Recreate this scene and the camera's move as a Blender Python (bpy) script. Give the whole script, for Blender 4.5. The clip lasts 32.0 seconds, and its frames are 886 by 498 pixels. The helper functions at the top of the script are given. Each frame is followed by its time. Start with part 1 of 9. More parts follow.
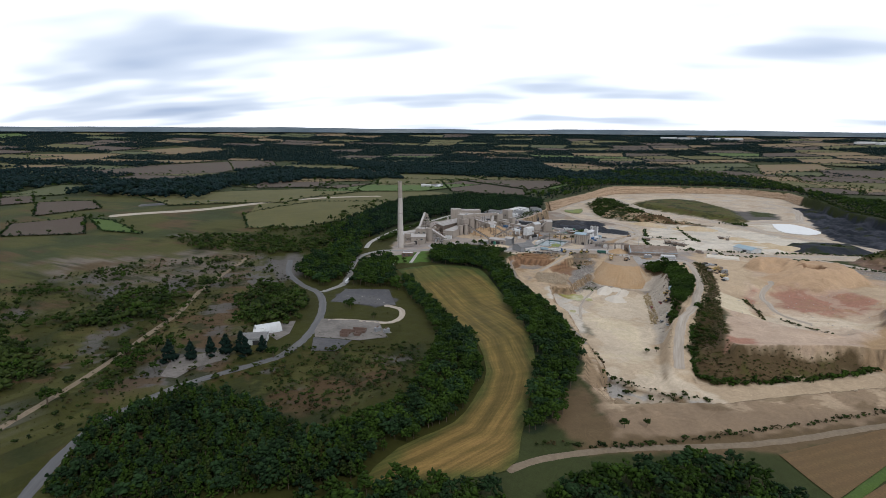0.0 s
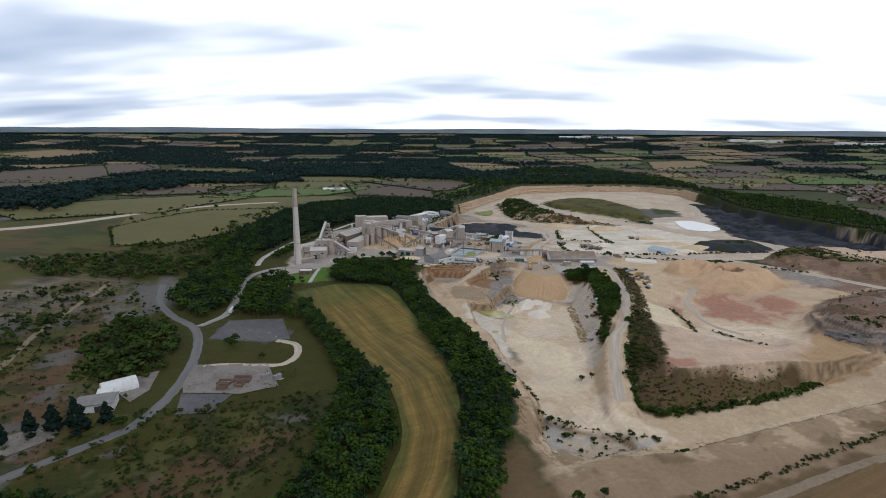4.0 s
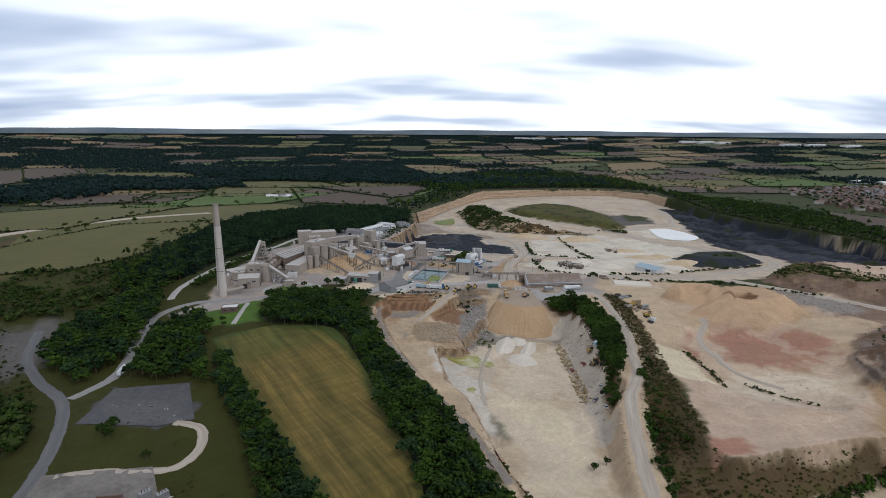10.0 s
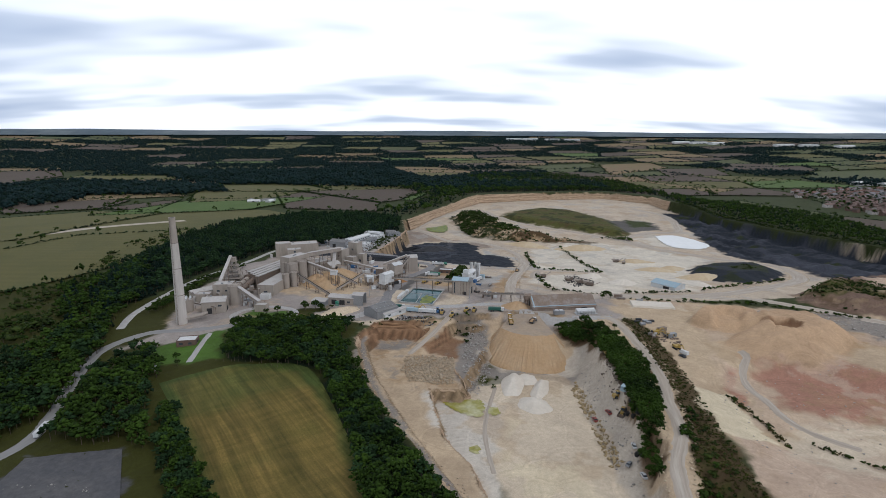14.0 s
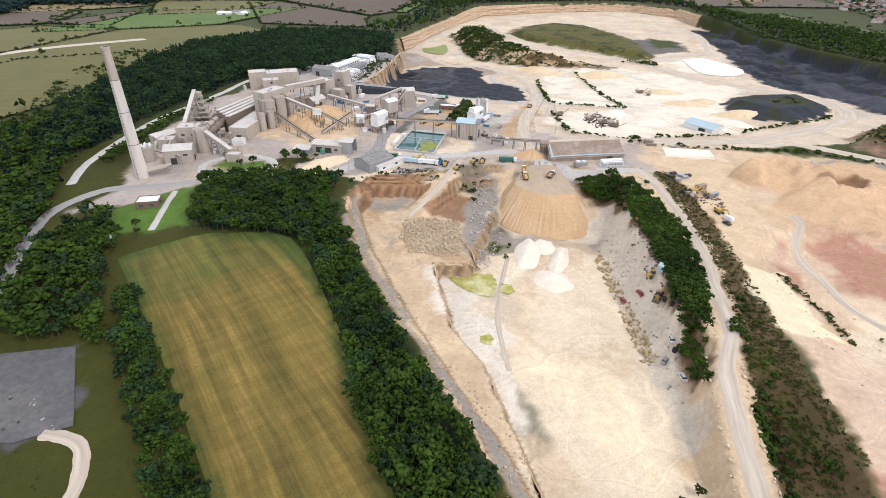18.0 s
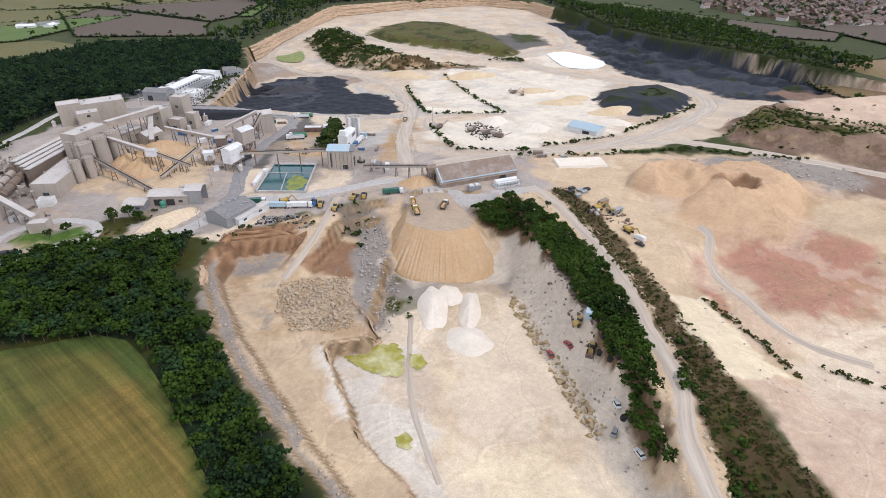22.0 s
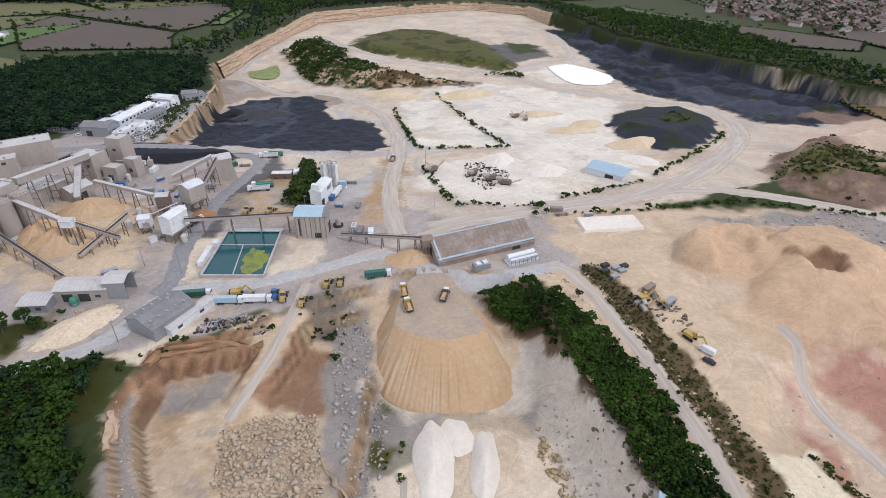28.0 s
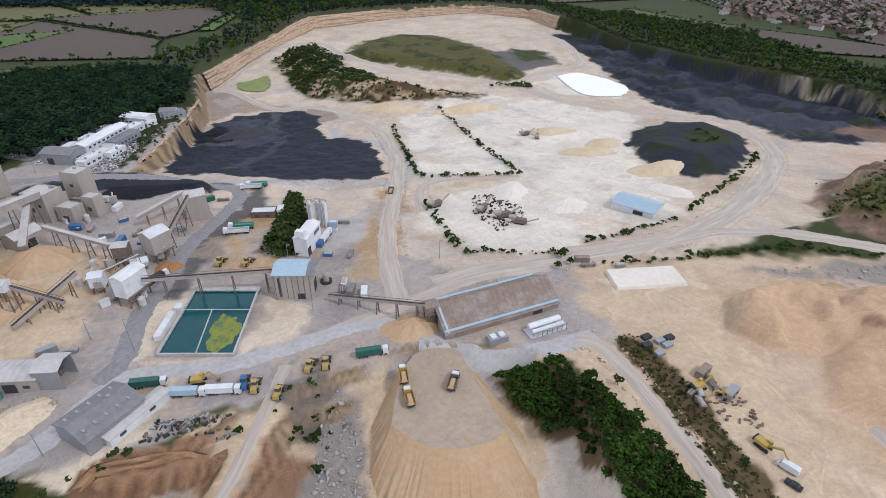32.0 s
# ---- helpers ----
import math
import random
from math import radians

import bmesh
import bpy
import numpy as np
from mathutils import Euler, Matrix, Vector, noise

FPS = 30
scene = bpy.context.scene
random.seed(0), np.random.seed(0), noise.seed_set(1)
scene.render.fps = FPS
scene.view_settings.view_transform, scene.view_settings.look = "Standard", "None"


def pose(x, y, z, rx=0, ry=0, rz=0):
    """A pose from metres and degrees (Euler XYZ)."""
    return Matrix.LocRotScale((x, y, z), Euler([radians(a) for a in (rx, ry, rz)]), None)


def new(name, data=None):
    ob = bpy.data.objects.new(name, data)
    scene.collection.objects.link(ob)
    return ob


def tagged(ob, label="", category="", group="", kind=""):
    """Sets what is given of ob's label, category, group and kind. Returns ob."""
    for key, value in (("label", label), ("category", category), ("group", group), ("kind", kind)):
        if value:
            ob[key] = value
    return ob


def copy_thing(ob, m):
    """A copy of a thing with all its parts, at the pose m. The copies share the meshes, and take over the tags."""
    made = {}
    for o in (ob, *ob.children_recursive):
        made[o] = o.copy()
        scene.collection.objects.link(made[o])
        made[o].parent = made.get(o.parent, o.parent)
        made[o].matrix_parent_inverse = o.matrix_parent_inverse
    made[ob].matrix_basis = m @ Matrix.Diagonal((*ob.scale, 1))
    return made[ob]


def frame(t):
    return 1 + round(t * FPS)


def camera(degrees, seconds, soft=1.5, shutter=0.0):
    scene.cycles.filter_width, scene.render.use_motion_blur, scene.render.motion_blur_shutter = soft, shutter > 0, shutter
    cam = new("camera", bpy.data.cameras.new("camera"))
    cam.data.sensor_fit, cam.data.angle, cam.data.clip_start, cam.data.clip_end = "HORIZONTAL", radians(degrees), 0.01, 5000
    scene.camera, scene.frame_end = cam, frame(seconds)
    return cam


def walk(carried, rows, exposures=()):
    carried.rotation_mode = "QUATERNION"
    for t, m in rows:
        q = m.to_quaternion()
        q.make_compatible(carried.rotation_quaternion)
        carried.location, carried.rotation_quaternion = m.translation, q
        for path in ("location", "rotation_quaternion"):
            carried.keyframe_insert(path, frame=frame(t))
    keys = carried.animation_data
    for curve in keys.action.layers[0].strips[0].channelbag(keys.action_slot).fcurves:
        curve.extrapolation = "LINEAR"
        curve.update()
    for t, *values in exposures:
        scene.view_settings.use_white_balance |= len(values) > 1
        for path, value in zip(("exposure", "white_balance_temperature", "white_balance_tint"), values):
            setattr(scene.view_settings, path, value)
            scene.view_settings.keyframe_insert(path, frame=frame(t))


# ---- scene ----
cam = camera(77.84, 32.0, soft=0.85)
PATH = [
    (0.0, pose(212.00, -549.58, 122.53, 90 - 12.35, 0, 30.95) @ pose(0, 0, 0, 0, 0, 0.40)),
    (0.5, pose(208.17, -544.23, 122.49, 90 - 12.34, 0, 28.70) @ pose(0, 0, 0, 0, 0, 0.44)),
    (1.0, pose(204.21, -538.19, 122.44, 90 - 12.34, 0, 23.29) @ pose(0, 0, 0, 0, 0, 0.40)),
    (1.5, pose(200.96, -531.69, 122.42, 90 - 12.39, 0, 17.22) @ pose(0, 0, 0, 0, 0, 0.33)),
    (2.0, pose(197.58, -525.13, 122.40, 90 - 12.43, 0, 14.73) @ pose(0, 0, 0, 0, 0, 0.26)),
    (2.5, pose(194.80, -518.41, 122.44, 90 - 12.44, 0, 14.72) @ pose(0, 0, 0, 0, 0, 0.26)),
    (3.0, pose(192.11, -511.54, 122.57, 90 - 12.46, 0, 16.87) @ pose(0, 0, 0, 0, 0, 0.22)),
    (3.5, pose(188.69, -504.77, 122.73, 90 - 12.44, 0, 20.73) @ pose(0, 0, 0, 0, 0, 0.23)),
    (5.5, pose(177.93, -477.03, 121.62, 90 - 12.17, 0, 21.54) @ pose(0, 0, 0, 0, 0, 0.35)),
    (6.0, pose(174.36, -470.77, 121.66, 90 - 12.17, 0, 19.74) @ pose(0, 0, 0, 0, 0, 0.34)),
    (6.5, pose(171.38, -463.78, 121.70, 90 - 12.18, 0, 18.82) @ pose(0, 0, 0, 0, 0, 0.31)),
    (7.0, pose(168.19, -456.77, 121.82, 90 - 12.18, 0, 18.43) @ pose(0, 0, 0, 0, 0, 0.27)),
    (7.5, pose(165.23, -450.11, 122.01, 90 - 12.20, 0, 18.20) @ pose(0, 0, 0, 0, 0, 0.23)),
    (8.0, pose(162.40, -443.38, 122.13, 90 - 12.19, 0, 17.99) @ pose(0, 0, 0, 0, 0, 0.24)),
    (8.5, pose(159.60, -436.38, 122.09, 90 - 12.16, 0, 17.93) @ pose(0, 0, 0, 0, 0, 0.31)),
    (9.0, pose(156.81, -429.23, 122.00, 90 - 12.18, 0, 17.62) @ pose(0, 0, 0, 0, 0, 0.34)),
    (9.5, pose(154.72, -422.60, 122.26, 90 - 12.18, 0, 17.00) @ pose(0, 0, 0, 0, 0, 0.34)),
    (10.0, pose(151.94, -415.76, 122.47, 90 - 12.20, 0, 16.50) @ pose(0, 0, 0, 0, 0, 0.37)),
    (10.5, pose(149.54, -408.92, 122.54, 90 - 12.19, 0, 16.30) @ pose(0, 0, 0, 0, 0, 0.37)),
    (11.0, pose(147.09, -402.07, 122.59, 90 - 12.20, 0, 16.13) @ pose(0, 0, 0, 0, 0, 0.35)),
    (11.5, pose(144.79, -395.46, 122.52, 90 - 12.17, 0, 15.97) @ pose(0, 0, 0, 0, 0, 0.30)),
    (12.0, pose(142.60, -388.76, 122.50, 90 - 12.15, 0, 15.84) @ pose(0, 0, 0, 0, 0, 0.28)),
    (12.5, pose(140.39, -381.99, 122.56, 90 - 12.10, 0, 15.74) @ pose(0, 0, 0, 0, 0, 0.29)),
    (13.0, pose(138.11, -374.97, 122.55, 90 - 12.12, 0, 15.65) @ pose(0, 0, 0, 0, 0, 0.35)),
    (13.5, pose(135.82, -368.17, 122.66, 90 - 12.11, 0, 15.58) @ pose(0, 0, 0, 0, 0, 0.29)),
    (15.5, pose(126.23, -342.02, 122.28, 90 - 13.14, 0, 15.31) @ pose(0, 0, 0, 0, 0, 0.40)),
    (16.0, pose(123.52, -335.50, 122.37, 90 - 20.53, 0, 15.27) @ pose(0, 0, 0, 0, 0, 0.40)),
    (16.5, pose(121.32, -328.85, 122.58, 90 - 25.52, 0, 15.26) @ pose(0, 0, 0, 0, 0, 0.46)),
    (17.0, pose(118.78, -322.12, 123.02, 90 - 30.68, 0, 15.21) @ pose(0, 0, 0, 0, 0, 0.50)),
    (17.5, pose(116.49, -315.92, 123.25, 90 - 30.71, 0, 15.13) @ pose(0, 0, 0, 0, 0, 0.56)),
    (18.0, pose(114.41, -309.64, 123.34, 90 - 30.77, 0, 14.95) @ pose(0, 0, 0, 0, 0, 0.56)),
    (18.5, pose(112.34, -303.42, 123.38, 90 - 30.84, 0, 13.83) @ pose(0, 0, 0, 0, 0, 0.52)),
    (19.0, pose(110.33, -297.43, 123.34, 90 - 30.86, 0, 11.32) @ pose(0, 0, 0, 0, 0, 0.48)),
    (19.5, pose(108.53, -291.46, 123.22, 90 - 30.87, 0, 9.65) @ pose(0, 0, 0, 0, 0, 0.51)),
    (20.0, pose(106.89, -285.23, 123.33, 90 - 30.92, 0, 7.99) @ pose(0, 0, 0, 0, 0, 0.52)),
    (20.5, pose(105.37, -278.87, 123.52, 90 - 30.99, 0, 6.16) @ pose(0, 0, 0, 0, 0, 0.51)),
    (21.0, pose(104.06, -272.69, 123.57, 90 - 31.01, 0, 3.01) @ pose(0, 0, 0, 0, 0, 0.45)),
    (21.5, pose(102.91, -266.12, 123.78, 90 - 31.12, 0, 1.53) @ pose(0, 0, 0, 0, 0, 0.43)),
    (22.0, pose(101.88, -260.00, 123.97, 90 - 31.19, 0, 0.90) @ pose(0, 0, 0, 0, 0, 0.37)),
    (22.5, pose(100.96, -253.71, 123.80, 90 - 31.20, 0, 0.61) @ pose(0, 0, 0, 0, 0, 0.49)),
    (23.0, pose(99.83, -247.43, 123.62, 90 - 31.18, 0, 0.29) @ pose(0, 0, 0, 0, 0, 0.65)),
    (23.5, pose(99.24, -241.10, 123.65, 90 - 31.21, 0, 0.16) @ pose(0, 0, 0, 0, 0, 0.69)),
    (24.0, pose(98.77, -235.05, 124.13, 90 - 31.23, 0, 0.10) @ pose(0, 0, 0, 0, 0, 0.68)),
    (24.5, pose(98.25, -228.50, 124.66, 90 - 31.31, 0, -0.03) @ pose(0, 0, 0, 0, 0, 0.60)),
    (25.0, pose(98.47, -222.23, 125.16, 90 - 31.34, 0, 0.03) @ pose(0, 0, 0, 0, 0, 0.55)),
    (25.5, pose(98.09, -215.92, 125.61, 90 - 31.38, 0, 0.01) @ pose(0, 0, 0, 0, 0, 0.54)),
    (27.5, pose(96.69, -190.92, 126.32, 90 - 31.47, 0, -0.40) @ pose(0, 0, 0, 0, 0, 0.35)),
    (28.0, pose(96.64, -184.80, 126.29, 90 - 31.44, 0, -0.37) @ pose(0, 0, 0, 0, 0, 0.35)),
    (28.5, pose(96.73, -178.65, 126.45, 90 - 31.48, 0, -0.28) @ pose(0, 0, 0, 0, 0, 0.22)),
    (29.0, pose(96.63, -172.90, 126.51, 90 - 31.44, 0, -0.26) @ pose(0, 0, 0, 0, 0, 0.19)),
    (29.5, pose(96.39, -167.51, 126.47, 90 - 31.43, 0, -0.24) @ pose(0, 0, 0, 0, 0, 0.24)),
    (30.0, pose(96.23, -161.91, 126.27, 90 - 31.37, 0, -0.21) @ pose(0, 0, 0, 0, 0, 0.22)),
    (30.5, pose(95.98, -156.15, 126.17, 90 - 31.40, 0, -0.18) @ pose(0, 0, 0, 0, 0, 0.18)),
    (31.0, pose(95.54, -150.33, 126.16, 90 - 31.40, 0, -0.20) @ pose(0, 0, 0, 0, 0, 0.13)),
    (31.5, pose(95.11, -144.32, 126.25, 90 - 31.45, 0, -0.21) @ pose(0, 0, 0, 0, 0, 0.08)),
    (32.0, pose(94.54, -138.40, 126.62, 90 - 31.56, 0, -0.27) @ pose(0, 0, 0, 0, 0, 0.08)),
]
walk(cam, PATH, [(0, -0.22, 5950, 11), (6.0, -0.34, 5850, 11), (15.5, -0.36, 5800, 11), (17.0, 0.42, 6150, 13), (18.0, 0.78, 6150, 14), (19.5, 0.80, 6050, 15), (22.0, 0.54, 5950, 16), (25.0, 0.46, 5800, 16), (28.0, 0.37, 5750, 16), (32, 0.26, 5650, 15)])

# ---- light ----
SUN_EL, SUN_AZ = radians(50), radians(120)
world = bpy.data.worlds.new("overcast_sky")
scene.world = world
world.use_nodes = True
wt = world.node_tree
wt.nodes.clear()


def wnode(kind, **props):
    n = wt.nodes.new(kind)
    for key, value in props.items():
        if key == "operation":
            n.operation = value
    return n


w_out = wnode("ShaderNodeOutputWorld")
w_bg = wnode("ShaderNodeBackground")
w_sky = wnode("ShaderNodeTexSky")
w_sky.sky_type, w_sky.sun_disc, w_sky.sun_elevation, w_sky.sun_rotation = "NISHITA", False, SUN_EL, SUN_AZ
w_tc = wnode("ShaderNodeTexCoord")
w_sep = wnode("ShaderNodeSeparateXYZ")
wt.links.new(w_tc.outputs["Generated"], w_sep.inputs[0])
w_up = wnode("ShaderNodeMath", operation="MAXIMUM")
w_up.inputs[1].default_value = 0.0
wt.links.new(w_sep.outputs["Z"], w_up.inputs[0])
w_den = wnode("ShaderNodeMath", operation="ADD")
w_den.inputs[1].default_value = 0.17
wt.links.new(w_up.outputs[0], w_den.inputs[0])
w_uv = wnode("ShaderNodeCombineXYZ")
for k, axis in enumerate("XY"):
    q = wnode("ShaderNodeMath", operation="DIVIDE")
    wt.links.new(w_sep.outputs[axis], q.inputs[0])
    wt.links.new(w_den.outputs[0], q.inputs[1])
    wt.links.new(q.outputs[0], w_uv.inputs[k])
w_map = wnode("ShaderNodeMapping")
w_map.vector_type = "TEXTURE"
w_map.inputs["Rotation"].default_value = (0, 0, radians(20))
w_map.inputs["Scale"].default_value = (1.7, 0.85, 1.0)
w_map.inputs["Location"].default_value = (0.55, 0.2, 0.0)
wt.links.new(w_uv.outputs[0], w_map.inputs[0])
w_noise = wnode("ShaderNodeTexNoise")
w_noise.inputs["Scale"].default_value, w_noise.inputs["Detail"].default_value, w_noise.inputs["Roughness"].default_value = 0.75, 3.0, 0.5
wt.links.new(w_map.outputs[0], w_noise.inputs["Vector"])
w_ramp = wnode("ShaderNodeValToRGB")
e = w_ramp.color_ramp.elements
e[0].position, e[0].color = 0.50, (1.62, 1.62, 1.62, 1)
e[1].position, e[1].color = 0.74, (0.46, 0.58, 0.80, 1)
e2 = w_ramp.color_ramp.elements.new(0.58)
e2.color = (1.0, 1.07, 1.17, 1)
wt.links.new(w_noise.outputs["Fac"], w_ramp.inputs[0])
w_mul = wnode("ShaderNodeVectorMath", operation="SCALE")
w_mul.inputs["Scale"].default_value = 0.05
wt.links.new(w_sky.outputs[0], w_mul.inputs[0])
w_mix = wnode("ShaderNodeMix")
w_mix.data_type = "RGBA"
w_mix.inputs["Factor"].default_value = 0.86
wt.links.new(w_mul.outputs[0], w_mix.inputs["A"])
wt.links.new(w_ramp.outputs[0], w_mix.inputs["B"])
w_thick = wnode("ShaderNodeMapRange")
for key, v in zip(("From Min", "From Max", "To Min", "To Max"), (0.3, 0.85, 1.0, 0.45)):
    w_thick.inputs[key].default_value = v
wt.links.new(w_sep.outputs["Z"], w_thick.inputs["Value"])
w_cloud = wnode("ShaderNodeVectorMath", operation="SCALE")
wt.links.new(w_mix.outputs["Result"], w_cloud.inputs[0])
wt.links.new(w_thick.outputs["Result"], w_cloud.inputs["Scale"])
wt.links.new(w_cloud.outputs[0], w_bg.inputs["Color"])
w_bg.inputs["Strength"].default_value = 0.98
wt.links.new(w_bg.outputs[0], w_out.inputs[0])

sun_data = bpy.data.lights.new("sun", "SUN")
sun_data.energy, sun_data.angle, sun_data.color = 1.5, radians(10), (1.0, 0.95, 0.88)
sun = new("sun", sun_data)
sun.matrix_world = Matrix.Rotation(-SUN_AZ, 4, "Z") @ Matrix.Rotation(radians(90) - SUN_EL, 4, "X") @ Matrix.Translation((0, 0, 400))
sun.rotation_euler = (Vector((0, 0, 0)) - Vector((math.sin(SUN_AZ) * math.cos(SUN_EL), math.cos(SUN_AZ) * math.cos(SUN_EL), math.sin(SUN_EL)))).to_track_quat("-Z", "Y").to_euler()
sun.location = (300, -300, 600)


# ---- materials ----
def material(name, colour, rough=0.9, spread=0.2, scale=0.5, bump=0.3, metal=0.0, stain=None, stain_scale=0.05, stain_amount=0.5, attribute="", per_piece=0.0, streak=0.0, coords="Object", bump_scale=None, stretch=None):
    """A surface with a base colour, grain at one scale, stains at another, and fine relief."""
    m = bpy.data.materials.new(name)
    m.use_nodes = True
    nt = m.node_tree
    b = nt.nodes["Principled BSDF"]
    b.inputs["Roughness"].default_value, b.inputs["Metallic"].default_value = rough, metal
    b.inputs["Specular IOR Level"].default_value = 0.3
    tc = nt.nodes.new("ShaderNodeTexCoord")
    vec = tc.outputs[coords]
    if streak or stretch:
        mp = nt.nodes.new("ShaderNodeMapping")
        mp.inputs["Scale"].default_value = stretch or (1, 1, streak)
        nt.links.new(vec, mp.inputs[0])
        vec = mp.outputs[0]

    def noise_node(s, detail, r=0.6):
        n = nt.nodes.new("ShaderNodeTexNoise")
        n.inputs["Scale"].default_value, n.inputs["Detail"].default_value, n.inputs["Roughness"].default_value = s, detail, r
        nt.links.new(vec, n.inputs["Vector"])
        return n.outputs["Fac"]

    def mixed(kind, fac, a, bb):
        n = nt.nodes.new("ShaderNodeMix")
        n.data_type, n.blend_type = "RGBA", kind
        for socket, value in ((n.inputs["Factor"], fac), (n.inputs["A"], a), (n.inputs["B"], bb)):
            if isinstance(value, (int, float)):
                socket.default_value = value
            elif isinstance(value, tuple):
                socket.default_value = (*value, 1)
            else:
                nt.links.new(value, socket)
        return n.outputs["Result"]

    def ranged(value, a, bb, lo, hi):
        n = nt.nodes.new("ShaderNodeMapRange")
        for key, v in zip(("From Min", "From Max", "To Min", "To Max"), (a, bb, lo, hi)):
            n.inputs[key].default_value = v
        nt.links.new(value, n.inputs["Value"])
        return n.outputs["Result"]

    col = colour
    if attribute:
        at = nt.nodes.new("ShaderNodeVertexColor")
        at.layer_name = attribute
        col = at.outputs["Color"]
    if stain:
        col = mixed("MIX", ranged(noise_node(stain_scale, 6), 0.45, 0.7, 0.0, stain_amount), col, stain)
    grain = noise_node(scale, 8, 0.65)
    grey = nt.nodes.new("ShaderNodeCombineColor")
    level = ranged(grain, 0.3, 0.7, 1 - spread, 1 + spread)
    if per_piece:
        info = nt.nodes.new("ShaderNodeObjectInfo")
        f = nt.nodes.new("ShaderNodeMath")
        f.operation = "MULTIPLY"
        nt.links.new(level, f.inputs[0])
        nt.links.new(ranged(info.outputs["Random"], 0, 1, 1 - per_piece, 1 + per_piece), f.inputs[1])
        level = f.outputs[0]
    for k in range(3):
        nt.links.new(level, grey.inputs[k])
    col = mixed("MULTIPLY", 1.0, col, grey.outputs[0])
    nt.links.new(col, b.inputs["Base Color"])
    if bump:
        bn = nt.nodes.new("ShaderNodeBump")
        bn.inputs["Strength"].default_value = bump
        bn.inputs["Distance"].default_value = 0.5 / (bump_scale or scale)
        nt.links.new(noise_node(bump_scale or scale, 6) if bump_scale else grain, bn.inputs["Height"])
        nt.links.new(bn.outputs[0], b.inputs["Normal"])
    m["principled"] = b.name
    return m


def leaf_material(name, dark, light):
    """Foliage: each leaf clump has its own green."""
    m = bpy.data.materials.new(name)
    m.use_nodes = True
    nt = m.node_tree
    b = nt.nodes["Principled BSDF"]
    b.inputs["Roughness"].default_value = 0.75
    b.inputs["Specular IOR Level"].default_value = 0.06
    g = nt.nodes.new("ShaderNodeNewGeometry")
    tc = nt.nodes.new("ShaderNodeTexCoord")
    n = nt.nodes.new("ShaderNodeTexNoise")
    n.inputs["Scale"].default_value, n.inputs["Detail"].default_value = 0.055, 3
    nt.links.new(tc.outputs["Object"], n.inputs["Vector"])
    add = nt.nodes.new("ShaderNodeMath")
    add.operation = "MULTIPLY_ADD"
    add.inputs[1].default_value = 0.55
    nt.links.new(g.outputs["Random Per Island"], add.inputs[0])
    mul = nt.nodes.new("ShaderNodeMath")
    mul.operation = "MULTIPLY_ADD"
    mul.inputs[1].default_value, mul.inputs[2].default_value = 1.6, -0.55
    nt.links.new(n.outputs["Fac"], mul.inputs[0])
    nt.links.new(mul.outputs[0], add.inputs[2])
    ramp = nt.nodes.new("ShaderNodeValToRGB")
    ramp.color_ramp.elements[0].color = (*dark, 1)
    ramp.color_ramp.elements[1].color = (*light, 1)
    nt.links.new(add.outputs[0], ramp.inputs[0])
    nt.links.new(ramp.outputs[0], b.inputs["Base Color"])
    return m



